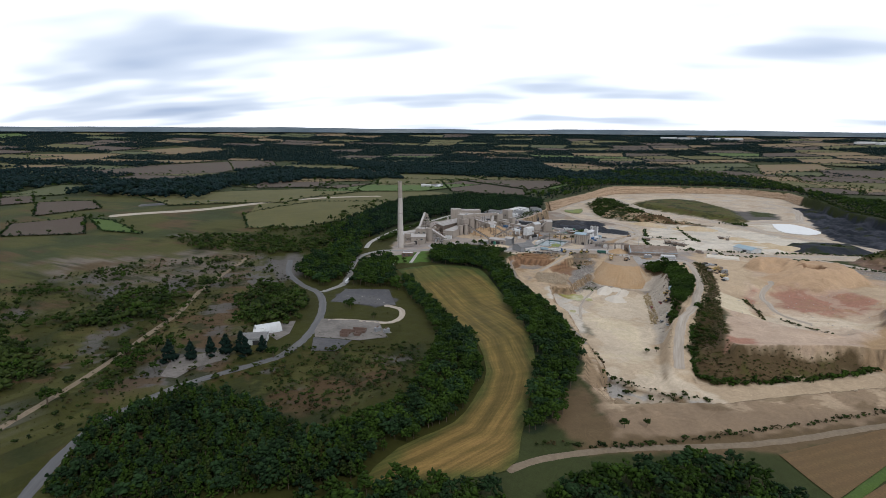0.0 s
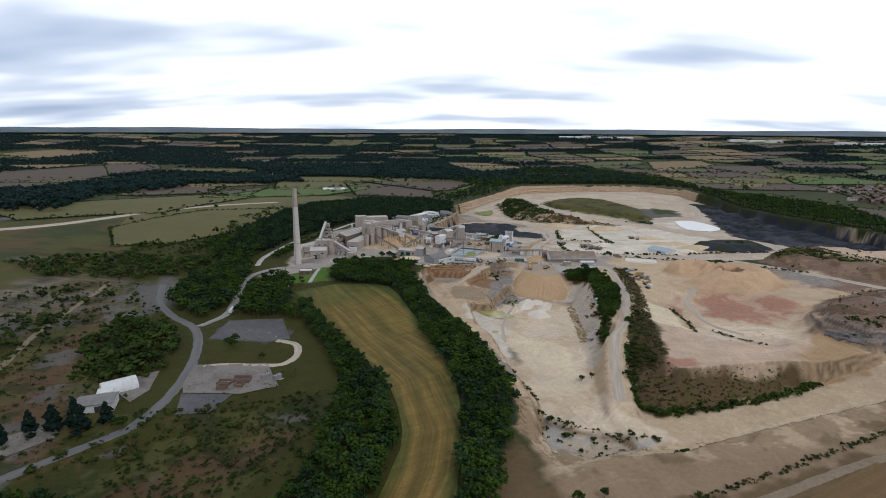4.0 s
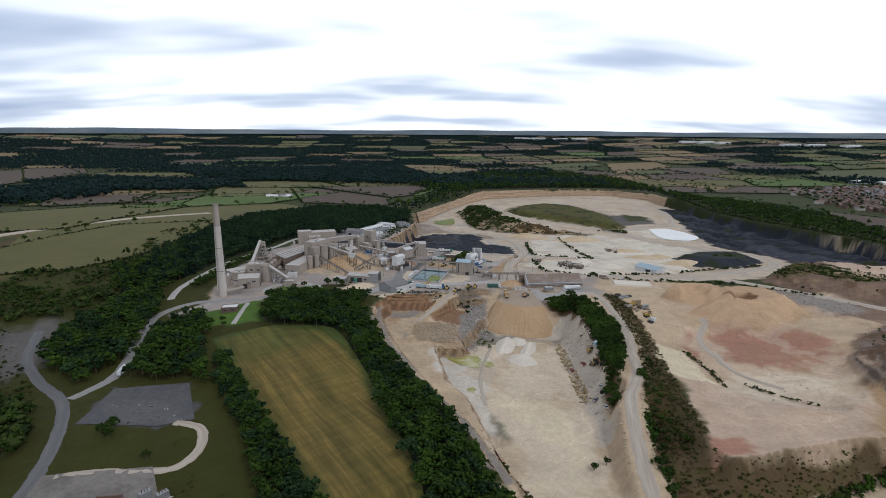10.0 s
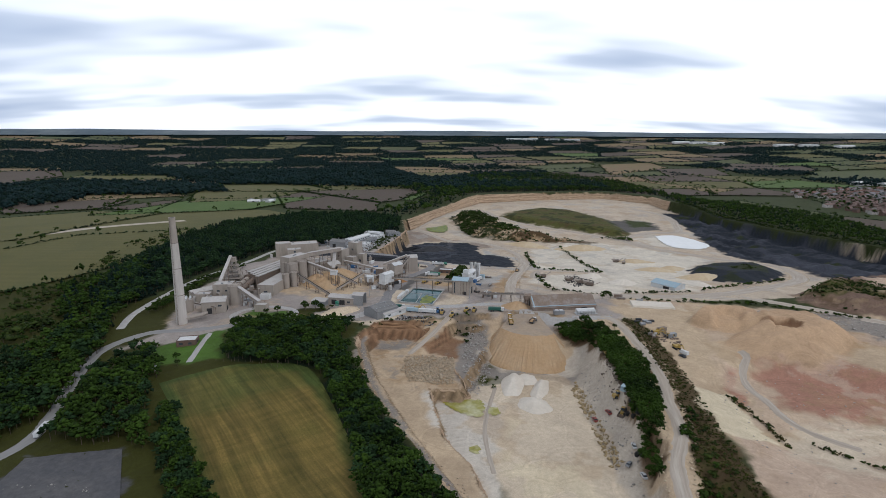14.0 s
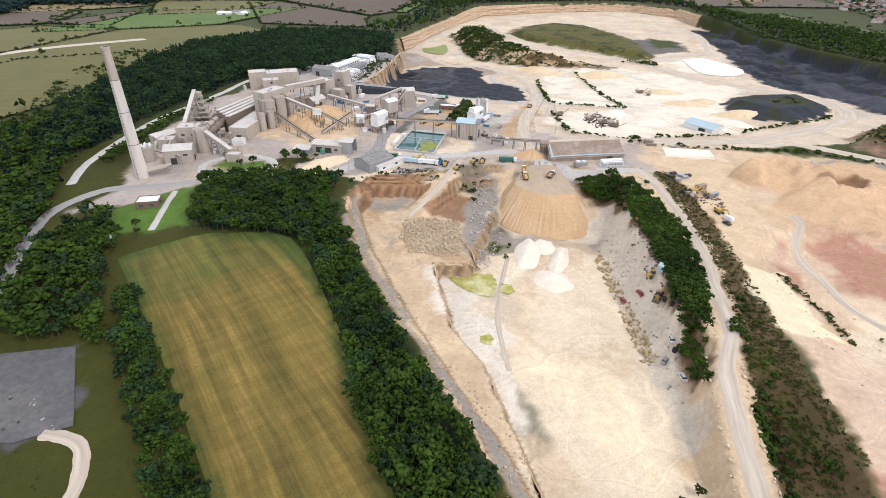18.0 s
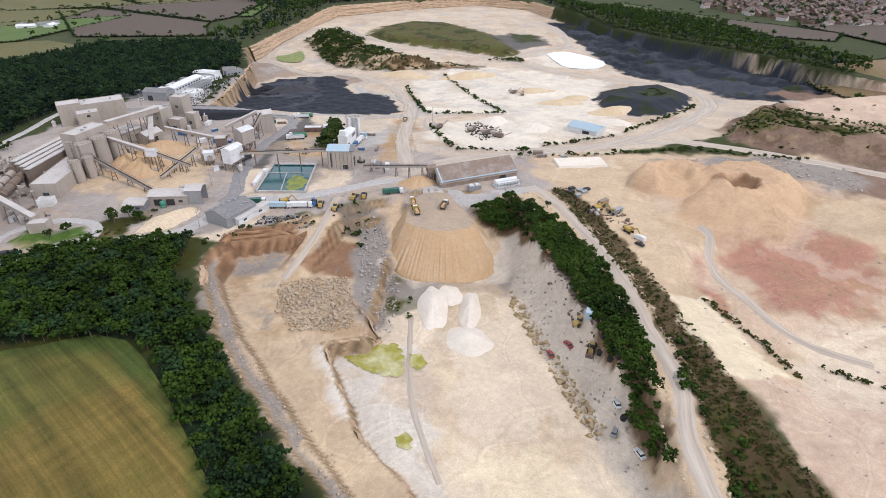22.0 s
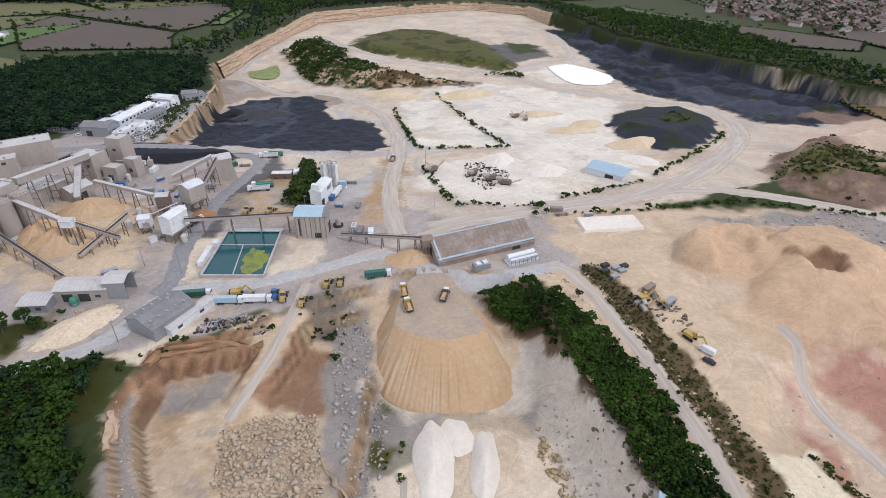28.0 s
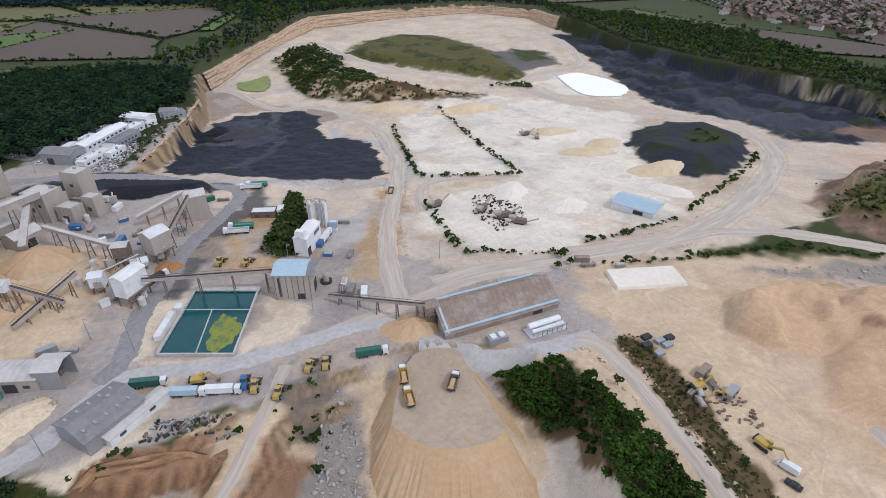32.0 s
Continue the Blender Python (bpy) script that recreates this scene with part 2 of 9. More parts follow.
def ground_material():
    """Bare and grown-over ground: the base colours, broken up by patches, drifts, wheel ruts and grit."""
    m = bpy.data.materials.new("ground_earth")
    m.use_nodes = True
    nt = m.node_tree
    b = nt.nodes["Principled BSDF"]
    b.inputs["Roughness"].default_value, b.inputs["Specular IOR Level"].default_value = 0.95, 0.15
    tc, at = nt.nodes.new("ShaderNodeTexCoord"), nt.nodes.new("ShaderNodeVertexColor")
    at.layer_name = "earth"
    col = at.outputs["Color"]

    def layer(scale, detail, lo, hi, dark, light, warp=0.0, stretch=None, turn=0):
        nonlocal col
        vec = tc.outputs["Object"]
        if stretch:
            mp = nt.nodes.new("ShaderNodeMapping")
            mp.inputs["Scale"].default_value, mp.inputs["Rotation"].default_value = stretch, (0, 0, radians(turn))
            nt.links.new(vec, mp.inputs[0])
            vec = mp.outputs[0]
        n = nt.nodes.new("ShaderNodeTexNoise")
        n.inputs["Scale"].default_value, n.inputs["Detail"].default_value, n.inputs["Roughness"].default_value, n.inputs["Distortion"].default_value = scale, detail, 0.62, warp
        nt.links.new(vec, n.inputs["Vector"])
        r = nt.nodes.new("ShaderNodeValToRGB")
        r.color_ramp.elements[0].position, r.color_ramp.elements[0].color = lo, (*dark, 1)
        r.color_ramp.elements[1].position, r.color_ramp.elements[1].color = hi, (*light, 1)
        nt.links.new(n.outputs["Fac"], r.inputs[0])
        x = nt.nodes.new("ShaderNodeMix")
        x.data_type, x.blend_type = "RGBA", "MULTIPLY"
        x.inputs["Factor"].default_value = 1.0
        nt.links.new(col, x.inputs["A"])
        nt.links.new(r.outputs[0], x.inputs["B"])
        col = x.outputs["Result"]
        return n.outputs["Fac"]

    def ruts(scale, half, deep, shift):
        """Wheel tracks: narrow winding lines, a little darker."""
        nonlocal col
        mp = nt.nodes.new("ShaderNodeMapping")
        mp.inputs["Location"].default_value = shift
        nt.links.new(tc.outputs["Object"], mp.inputs[0])
        n = nt.nodes.new("ShaderNodeTexNoise")
        n.inputs["Scale"].default_value, n.inputs["Detail"].default_value = scale, 1.5
        nt.links.new(mp.outputs[0], n.inputs["Vector"])
        r = nt.nodes.new("ShaderNodeValToRGB")
        e = r.color_ramp.elements
        e[0].position, e[0].color = 0.5 - 3 * half, (1, 1, 1, 1)
        e[1].position, e[1].color = 0.5 + 3 * half, (1, 1, 1, 1)
        for at_, v in ((0.5 - 2 * half, deep), (0.5 - half * 0.7, 1.05), (0.5 + half * 0.7, 1.05), (0.5 + 2 * half, deep)):
            e.new(at_).color = (v, v, v, 1)
        nt.links.new(n.outputs["Fac"], r.inputs[0])
        x = nt.nodes.new("ShaderNodeMix")
        x.data_type, x.blend_type = "RGBA", "MULTIPLY"
        x.inputs["Factor"].default_value = 1.0
        nt.links.new(col, x.inputs["A"])
        nt.links.new(r.outputs[0], x.inputs["B"])
        col = x.outputs["Result"]

    layer(0.016, 5, 0.35, 0.65, (0.90, 0.89, 0.89), (1.09, 1.08, 1.06), 1.0)
    layer(0.055, 8, 0.36, 0.64, (0.91, 0.90, 0.89), (1.07, 1.07, 1.06), 1.2)
    ruts(0.021, 0.005, 0.91, (0, 0, 0))
    ruts(0.034, 0.006, 0.93, (40, 15, 3))
    ruts(0.012, 0.003, 0.90, (-90, 70, 9))
    layer(0.5, 8, 0.34, 0.66, (0.90, 0.895, 0.885), (1.07, 1.07, 1.07), 0.3)
    grit = layer(1.9, 6, 0.3, 0.7, (0.87, 0.87, 0.87), (1.11, 1.11, 1.11))
    nt.links.new(col, b.inputs["Base Color"])
    bn = nt.nodes.new("ShaderNodeBump")
    bn.inputs["Strength"].default_value, bn.inputs["Distance"].default_value = 0.35, 0.5
    nt.links.new(grit, bn.inputs["Height"])
    nt.links.new(bn.outputs[0], b.inputs["Normal"])
    return m


M = {}
M["ground"] = ground_material()
M["asphalt"] = material("worn_grey_asphalt", (0.108, 0.107, 0.109), 0.9, 0.12, 0.8, 0.1, stain=(0.17, 0.162, 0.152), stain_scale=0.3, stain_amount=0.6, coords="UV", stretch=(1, 0.06, 1))
M["paleroad"] = material("pale_worn_road", (0.225, 0.218, 0.21), 0.9, 0.12, 0.8, 0.1, stain=(0.30, 0.285, 0.265), stain_scale=0.3, stain_amount=0.6, coords="UV", stretch=(1, 0.06, 1))
M["concrete"] = material("concrete", (0.36, 0.345, 0.325), 0.9, 0.14, 0.6, 0.2, stain=(0.27, 0.245, 0.215), stain_scale=0.12)
M["haul"] = material("rutted_haul_road_dust", (0.36, 0.305, 0.245), 0.95, 0.2, 0.9, 0.3, stain=(0.46, 0.41, 0.345), stain_scale=0.35, stain_amount=0.8, coords="UV", stretch=(1, 0.05, 1))
M["dust"] = material("dusty_concrete", (0.313, 0.272, 0.231), 0.92, 0.15, 0.35, 0.2, stain=(0.218, 0.19, 0.163), stain_scale=0.09, streak=0.25)
M["leaf"] = leaf_material("broadleaf_foliage", (0.003, 0.008, 0.002), (0.040, 0.074, 0.010))
M["pine"] = leaf_material("dark_conifer_foliage", (0.003, 0.008, 0.006), (0.011, 0.026, 0.018))
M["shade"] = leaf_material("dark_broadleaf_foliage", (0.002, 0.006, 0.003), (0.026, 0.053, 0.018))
# far woods and hedges: distance haze is mixed into the green as blue
M["farwood"] = leaf_material("haze_tinted_far_foliage", (0.006, 0.014, 0.014), (0.014, 0.030, 0.029))
M["bush"] = leaf_material("scrub_foliage", (0.006, 0.013, 0.004), (0.045, 0.064, 0.014))
M["dry"] = leaf_material("dry_scrub_foliage", (0.028, 0.021, 0.011), (0.085, 0.07, 0.028))
M["bark"] = material("bark", (0.10, 0.075, 0.05), 0.9, 0.3, 3.0, 0.5)

def sstep(a, b, v):
    t = np.clip((v - a) / (b - a), 0, 1)
    return t * t * (3 - 2 * t)


def sdist(poly, x, y):
    """Distance to a polygon's outline, positive inside."""
    x, y = np.asarray(x, float), np.asarray(y, float)
    best, inside = np.full(x.shape, 1e18), np.zeros(x.shape, bool)
    for (ax, ay), (bx, by) in zip(poly, poly[1:] + poly[:1]):
        ex, ey = bx - ax, by - ay
        t = np.clip(((x - ax) * ex + (y - ay) * ey) / max(ex * ex + ey * ey, 1e-9), 0, 1)
        best = np.minimum(best, (x - ax - t * ex) ** 2 + (y - ay - t * ey) ** 2)
        if ay != by:
            inside ^= ((ay > y) != (by > y)) & (x < (y - ay) * ex / ey + ax)
    return np.where(inside, 1, -1) * np.sqrt(best)


BOWL = [(-30, 55), (-36, 142), (-84, 156), (-86, 192), (-89, 229), (-96, 272), (-104, 312), (-136, 391), (-122, 551), (-91, 700), (22, 790), (150, 850),
        (238, 790), (266, 693), (310, 575), (370, 462), (447, 373), (481, 285), (500, 220), (400, 190), (330, 150), (290, 100), (200, 62), (100, 50)]


def base_height(x, y):
    """The lie of the land without pits and heaps."""
    x, y = np.asarray(x, float), np.asarray(y, float)
    west = -8 * sstep(-60, -220, y) * sstep(90, 20, x) - 4 * sstep(-60, -140, x) * sstep(60, -60, y)
    out = -6 * sstep(100, 400, y) - 14 * sstep(700, 1600, np.hypot(x - 100, y + 250))
    bowl = np.interp(y, [60, 110, 150, 240, 330, 420, 600, 800], [0, -4, -7, -19, -24, -22, -17, -16])
    near = (np.abs(x - 200) < 420) & (y > 30) & (y < 980)
    k = np.zeros(x.shape)
    if near.any():
        k[near] = sstep(-2, 4.5, sdist(BOWL, x[near], y[near]))
    if near.any():
        d = sdist(BOWL, x[near], y[near])
        k2 = np.zeros(x.shape)
        k2[near] = sstep(2, -3, d) * sstep(-110, -30, d) * sstep(540, 680, y[near])
        out = out + 9 * k2
    far = 122 * (np.clip(np.hypot(x - 100, y + 250) - 2400, 0, 2300) / 2300) ** 1.5
    return west + out * (1 - k) + bowl * k + far

# ---- plan of the land, metres ----
PIT_RIM = [(0, -42), (-2, -54), (-3, -72), (3, -82), (18, -109), (35, -131), (55, -156), (66, -169), (81, -188), (96, -204), (121, -238), (134, -262), (141, -292),
           (160, -312), (181, -297), (204, -284), (229, -260), (257, -235), (288, -209), (326, -172), (352, -153), (376, -134), (372, -106), (344, -112), (320, -128), (302, -148), (284, -160), (270, -171), (258, -174), (225, -194),
           (205, -207), (197, -198), (194, -180), (190, -165), (180, -155), (166, -142), (158, -125), (150, -95), (140, -52), (137, -24), (124, 5), (84, 6), (64, -8), (50, -14), (30, -28), (20, -36)]
PIT_FLOOR = [(56, -106), (64, -124), (75, -147), (92, -165), (101, -182), (119, -215), (138, -240), (142, -256), (146, -272), (154, -283), (165, -280), (182, -264), (205, -246), (233, -229), (263, -209),
             (297, -182), (337, -146), (362, -128), (355, -120), (322, -134), (302, -153), (280, -171), (253, -191), (225, -210), (201, -227), (186, -226), (176, -230), (166, -215), (158, -190), (152, -165), (149, -141), (143, -118), (135, -91),
             (132, -74), (129, -50), (100, -45), (72, -45), (70, -98)]
BENCH = [(2, -46), (22, -42), (30, -42), (45, -38), (57, -60), (64, -86), (74, -96), (72, -104), (57, -107), (48, -112), (26, -104), (12, -86), (4, -70)]
PILE_TOP = [(80, -29), (81, -14), (86, 2), (99, 4), (104, -6), (110, -21), (113, -31), (104, -36), (95, -37), (87, -34)]
PILE_FOOT = [(70, 2), (68, -23), (70, -36), (75, -47), (84, -54), (96, -58), (110, -56), (123, -48), (129, -36), (126, -24), (118, -10), (110, 2)]
EAST_HEAP = [(197, 4), (204, 31), (228, 40), (252, 43), (285, 40), (300, 10), (285, -10), (249, -43), (226, -43), (204, -28)]
PIT_LOWER = [(139, -250), (146, -272), (154, -283), (165, -280), (182, -264), (200, -250), (178, -252), (160, -252), (148, -249)]
BUND_EDGE = [(186, -120), (191, -145), (195, -180), (197, -198), (205, -207), (225, -194), (259, -174), (270, -172)]
BUND_FOOT = [(280, -169), (252, -190), (224, -209), (200, -226), (187, -224), (181, -202), (177, -165), (176, -125)]
SAND_MOUND = [(196, 12), (204, 30), (228, 38), (248, 32), (242, 10), (228, 0), (208, 2)]
SAND_MOUND_TOP = [(204, 14), (209, 25), (228, 30), (238, 26), (234, 14), (224, 8), (212, 9)]
SAND_RIDGE = [(234, 12), (246, 33), (274, 34), (292, 8), (272, -20), (252, -42), (222, -42), (212, -20), (222, -2)]
SAND_RIDGE_TOP = [(243, 16), (250, 24), (268, 24), (277, 8), (262, -8), (247, -14), (240, -4)]
SAND_SCARP = [(241, 6), (254, 9), (259, -2), (252, -13), (241, -9)]
EAST_ROCK = [(284, -112), (306, -136), (335, -125), (366, -114), (440, -95), (470, -20), (400, 20), (345, 5), (305, -40), (286, -80)]
EAST_ROCK_TOP = [(299, -106), (309, -128), (336, -117), (368, -106), (430, -87), (440, -30), (395, -5), (352, -25), (322, -58)]
BASIN = [(214, -46), (190, -66), (186, -84), (189, -108), (195, -130), (226, -150), (262, -150), (290, -110), (290, -50), (260, -38)]
BASIN_FLOOR = [(222, -56), (204, -76), (203, -86), (209, -101), (215, -118), (218, -128), (236, -132), (258, -135), (278, -104), (276, -60), (256, -50)]
SE_HEAP = [(285, 80), (290, 120), (310, 150), (350, 170), (440, 150), (520, 120), (500, 60), (400, 30), (330, 50)]
SE_TOP = [(305, 100), (320, 130), (350, 145), (430, 130), (480, 110), (460, 75), (390, 55), (340, 70)]
COAL_HEAP = [(228, 205), (232, 247), (249, 282), (285, 308), (316, 300), (328, 268), (312, 226), (281, 180), (250, 162), (233, 178)]
COAL_HEAP_TOP = [(240, 225), (262, 262), (300, 280), (308, 250), (290, 215), (262, 190)]
COAL_SLAB = [(-76, 173), (-39, 170), (-8, 164), (12, 148), (35, 152), (54, 159), (60, 173), (51, 222), (40, 256), (24, 264), (8, 262), (-4, 286), (-11, 328), (-26, 340), (-50, 338), (-82, 326), (-92, 296), (-90, 258), (-86, 214)]
COAL_BANK = [(245, 661), (278, 655), (333, 548), (377, 458), (422, 405), (456, 350), (478, 290), (475, 281), (404, 246), (355, 256), (349, 306), (289, 364), (277, 424), (269, 520)]
N_GREEN = [(-27, 529), (-9, 603), (32, 653), (98, 642), (164, 552), (187, 457), (176, 432), (142, 440), (95, 466), (44, 490)]
N_BLUFF = [(-99, 522), (-66, 569), (-9, 483), (40, 430), (90, 400), (140, 385), (60, 372), (30, 362), (-30, 380), (-67, 445)]
BUND_STRIP = [(155, 8), (161, 11), (167, 4), (174, -18), (177, -38), (180, -54), (184, -70), (187, -97), (190, -131), (196, -170), (200, -188), (186, -194), (176, -173), (177, -131), (176, -100), (174, -80), (170, -58), (165, -35), (160, -14)]
GULLY_WOOD = [(-94, 542), (-68, 590), (-18, 516), (-14, 454), (-28, 398), (-33, 376), (-55, 413)]
TIP_WOOD = [(113, -4), (126, -4), (138, -9), (144, -17), (151, -29), (155, -37), (161, -51), (165, -66), (168, -101), (167, -129), (164, -160), (159, -146), (157, -125), (153, -104), (149, -84), (144, -62), (140, -50), (136, -36), (135, -29), (127, -27), (121, -19), (116, -11)]
TOWER_KNOLL = [(16, 66), (14, 100), (12, 132), (20, 128), (30, 96), (33, 64), (26, 58)]


def between(outer, inner, x, y):
    """0 at the outer outline, 1 within the inner one."""
    a, b = np.clip(sdist(outer, x, y), 0, None), np.clip(-sdist(inner, x, y), 0, None)
    return np.where(a > 0, a / np.maximum(a + b, 1e-6), 0)


def rough_noise(x, y, size, seed=0.0):
    """Cheap smooth noise, about -1 to 1."""
    u, v = x / size, y / size
    return (np.sin(u * 1.7 + 1.3 * np.sin(v * 1.1 + seed)) + np.sin(v * 1.9 + 1.7 * np.sin(u * 0.9 + seed * 2.3)) + np.sin((u + v) * 1.3 + seed + np.sin((u - v) * 2.1))) / 3


LAND = ((PIT_RIM, PIT_FLOOR, None, -17.0, 0.55), (EAST_ROCK, EAST_ROCK_TOP, 10.0, None, 0.7), (SAND_MOUND, SAND_MOUND_TOP, 9.5, None, 0.85), (SAND_RIDGE, SAND_RIDGE_TOP, 11.0, None, 0.85), (BASIN, BASIN_FLOOR, -5.0, None, 0.9),
        (SE_HEAP, SE_TOP, 9.0, None, 0.9), (COAL_HEAP, COAL_HEAP_TOP, 8.0, None, 1.0), (N_GREEN, N_GREEN, 6.0, None, 1.0), (N_BLUFF, N_BLUFF, 9.0, None, 1.0), (TOWER_KNOLL, TOWER_KNOLL, 5.0, None, 1.0))


RAMPS = (([(173, -150, -2), (170, -165, -3), (171, -180, -5), (174, -205, -9), (180, -236, -14), (192, -253, -16.5), (214, -248, -17)], 4.5), ([(42, -20, -1), (40, -31, -3), (37, -45, -5.5), (34, -55, -7.5), (30, -68, -10), (25, -73, -10.4)], 3.5),
         ([(214, -232, -17), (250, -208, -14.5), (290, -176, -9.5), (325, -142, -6), (365, -120, -5)], 11))


def height(x, y):
    x, y = np.atleast_1d(np.asarray(x, float)), np.atleast_1d(np.asarray(y, float))
    z = base_height(x, y)

    def area(poly, margin=2):
        px, py = [p[0] for p in poly], [p[1] for p in poly]
        return (x > min(px) - margin) & (x < max(px) + margin) & (y > min(py) - margin) & (y < max(py) + margin)

    for outer, inner, up, to, power in LAND:
        s = area(outer)
        if not s.any():
            continue
        if outer is inner:
            k = sstep(0, 26 if up > 5 else 9, sdist(outer, x[s], y[s]))
        else:
            k = between(outer, inner, x[s], y[s]) ** power
            if to is not None:
                west = sstep(-8, 8, -0.936 * (x[s] - 75) - 0.351 * (y[s] + 40))
                inward, onto = sdist(outer, x[s], y[s]) + 0.9 * rough_noise(x[s], y[s], 5), sdist(inner, x[s], y[s]) + 0.9 * rough_noise(x[s], y[s], 5, 2)
                ledges = np.interp(inward, [0, 2.2, 6.5, 9.0, 12.0], [0, 0.24, 0.27, 0.58, 0.62])
                ledges = ledges + (1 - ledges) * sstep(-0.8, 2.2, onto)
                k = k + 0.05 * np.sin(k * math.pi) * rough_noise(x[s], y[s], 4.0)
                k = k * (1 - west) + ledges * west
        z[s] += (up * k) if up is not None else (to - z[s]) * k
    for poly, tall, size in ((COAL_BANK, 3.6, 15), (N_BLUFF, 2.5, 8), (SE_HEAP, 1.6, 7), (EAST_ROCK, 1.6, 8), (COAL_SLAB, 0.8, 6)):
        s = area(poly)
        if s.any():
            z[s] += tall * sstep(0, 12, sdist(poly, x[s], y[s])) * (rough_noise(x[s], y[s], size, 3) + 0.5 * rough_noise(x[s], y[s], size * 0.4, 1))
    s = area(SAND_MOUND)
    z[s] -= 4.5 * np.clip((z[s] - 0.3) / 6, 0, 1) * sstep(-1, 5, sdist([(208, -8), (212, 20), (222, 25), (232, 20), (230, -8)], x[s], y[s])) + 0.5 * rough_noise(x[s], y[s], 3) * sstep(0, 3, sdist(SAND_MOUND, x[s], y[s]))
    s = area(SAND_RIDGE)
    z[s] -= 4.5 * sstep(0, 3, sdist(SAND_SCARP, x[s], y[s])) - 0.6 * rough_noise(x[s], y[s], 4) * sstep(0, 3, sdist(SAND_RIDGE, x[s], y[s]))
    s = area(PIT_LOWER)
    z[s] -= 3.2 * sstep(-1, 4, sdist(PIT_LOWER, x[s], y[s]) + rough_noise(x[s], y[s], 4))
    s = (x > 165) & (x < 290) & (y > -230) & (y < -105)
    edge = sdist(BUND_EDGE + [(270, -100), (200, -100)], x[s], y[s])
    z[s] += 1.4 * np.exp(-((edge - 1.5) / 4.5) ** 2) * sstep(-105, -125, y[s]) * sstep(280, 268, x[s])
    s = area(BENCH)
    k = sstep(-0.6, 2.4, sdist(BENCH, x[s], y[s]))
    z[s] = z[s] * (1 - k) + (-10.5 + 0.5 * rough_noise(x[s], y[s], 4)) * k
    s = area(PILE_FOOT)
    k = between(PILE_FOOT, PILE_TOP, x[s], y[s])
    z[s] = np.maximum(z[s], -18 + 15.6 * np.clip(k * 1.02, 0, 1))
    for line, half in RAMPS:
        s = area([p[:2] for p in line], 14 + half)
        if s.any():
            best, level = np.full(s.sum(), 1e9), np.zeros(s.sum())
            for a, b in zip(line, line[1:]):
                ex, ey = b[0] - a[0], b[1] - a[1]
                t = np.clip(((x[s] - a[0]) * ex + (y[s] - a[1]) * ey) / (ex * ex + ey * ey), 0, 1)
                d = np.hypot(x[s] - a[0] - t * ex, y[s] - a[1] - t * ey)
                level = np.where(d < best, a[2] + (b[2] - a[2]) * t, level)
                best = np.minimum(best, d)
            k = 1 - sstep(half, half + 6, best)
            z[s] = z[s] * (1 - k) + level * k
    # tyre-worn unevenness everywhere in the quarry
    near = (x > -120) & (x < 520) & (y > -320) & (y < 850)
    z[near] += 0.22 * rough_noise(x[near], y[near], 5) + 0.1 * rough_noise(x[near], y[near], 1.7, 4)
    return z


def height1(x, y):
    return float(height([x], [y])[0])


def strip(line, width):
    """The outline of a band along a line."""
    left, right = [], []
    for i, p in enumerate(line):
        a, b = Vector(line[max(i - 1, 0)]), Vector(line[min(i + 1, len(line) - 1)])
        n = (b - a).normalized()
        left.append((p[0] - n.y * width / 2, p[1] + n.x * width / 2))
        right.append((p[0] + n.y * width / 2, p[1] - n.x * width / 2))
    return left + right[::-1]


def smooth_line(line, step=6.0):
    """A Catmull-Rom curve through the points."""
    out = []
    pts = [Vector(p) for p in line]
    for i in range(len(pts) - 1):
        p0, p1, p2, p3 = pts[max(i - 1, 0)], pts[i], pts[i + 1], pts[min(i + 2, len(pts) - 1)]
        n = max(2, int((p2 - p1).length / step))
        for k in range(n):
            t = k / n
            q = 0.5 * ((2 * p1) + (p2 - p0) * t + (2 * p0 - 5 * p1 + 4 * p2 - p3) * t * t + (3 * p1 - p0 - 3 * p2 + p3) * t ** 3)
            out.append((q.x, q.y))
    out.append(tuple(line[-1]))
    return out


# base colours of the ground; the pale sand also paints one slope as lit
SOIL = dict(grass=(0.037, 0.039, 0.0065), scrub=(0.024, 0.031, 0.008), dirt=(0.082, 0.053, 0.026), stubble=(0.16, 0.105, 0.04), sand=(0.445, 0.345, 0.235), pink=(0.455, 0.348, 0.262), spoil=(0.14, 0.118, 0.094), bank=(0.122, 0.086, 0.046), stony=(0.245, 0.178, 0.116), junction=(0.27, 0.22, 0.18), bowlsand=(0.455, 0.38, 0.295), tan=(0.335, 0.23, 0.13),
            white=(0.545, 0.46, 0.35), bright=(0.555, 0.505, 0.425), chalkwet=(0.53, 0.485, 0.42), pitcoal=(0.009, 0.010, 0.013), ramp=(0.062, 0.062, 0.070), grey=(0.235, 0.21, 0.185), red=(0.34, 0.185, 0.132), brown=(0.12, 0.08, 0.046), yard=(0.31, 0.275, 0.25), coal=(0.020, 0.024, 0.032), ash=(0.046, 0.050, 0.064), palegrey=(0.36, 0.345, 0.32),
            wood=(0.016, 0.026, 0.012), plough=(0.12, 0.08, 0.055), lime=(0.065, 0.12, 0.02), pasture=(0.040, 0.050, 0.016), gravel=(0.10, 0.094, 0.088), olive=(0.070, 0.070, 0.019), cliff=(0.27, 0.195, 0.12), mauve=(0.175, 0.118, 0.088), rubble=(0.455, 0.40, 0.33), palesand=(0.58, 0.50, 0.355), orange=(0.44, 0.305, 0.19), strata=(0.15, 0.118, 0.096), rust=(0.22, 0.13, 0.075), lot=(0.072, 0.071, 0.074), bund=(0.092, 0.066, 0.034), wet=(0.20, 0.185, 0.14))
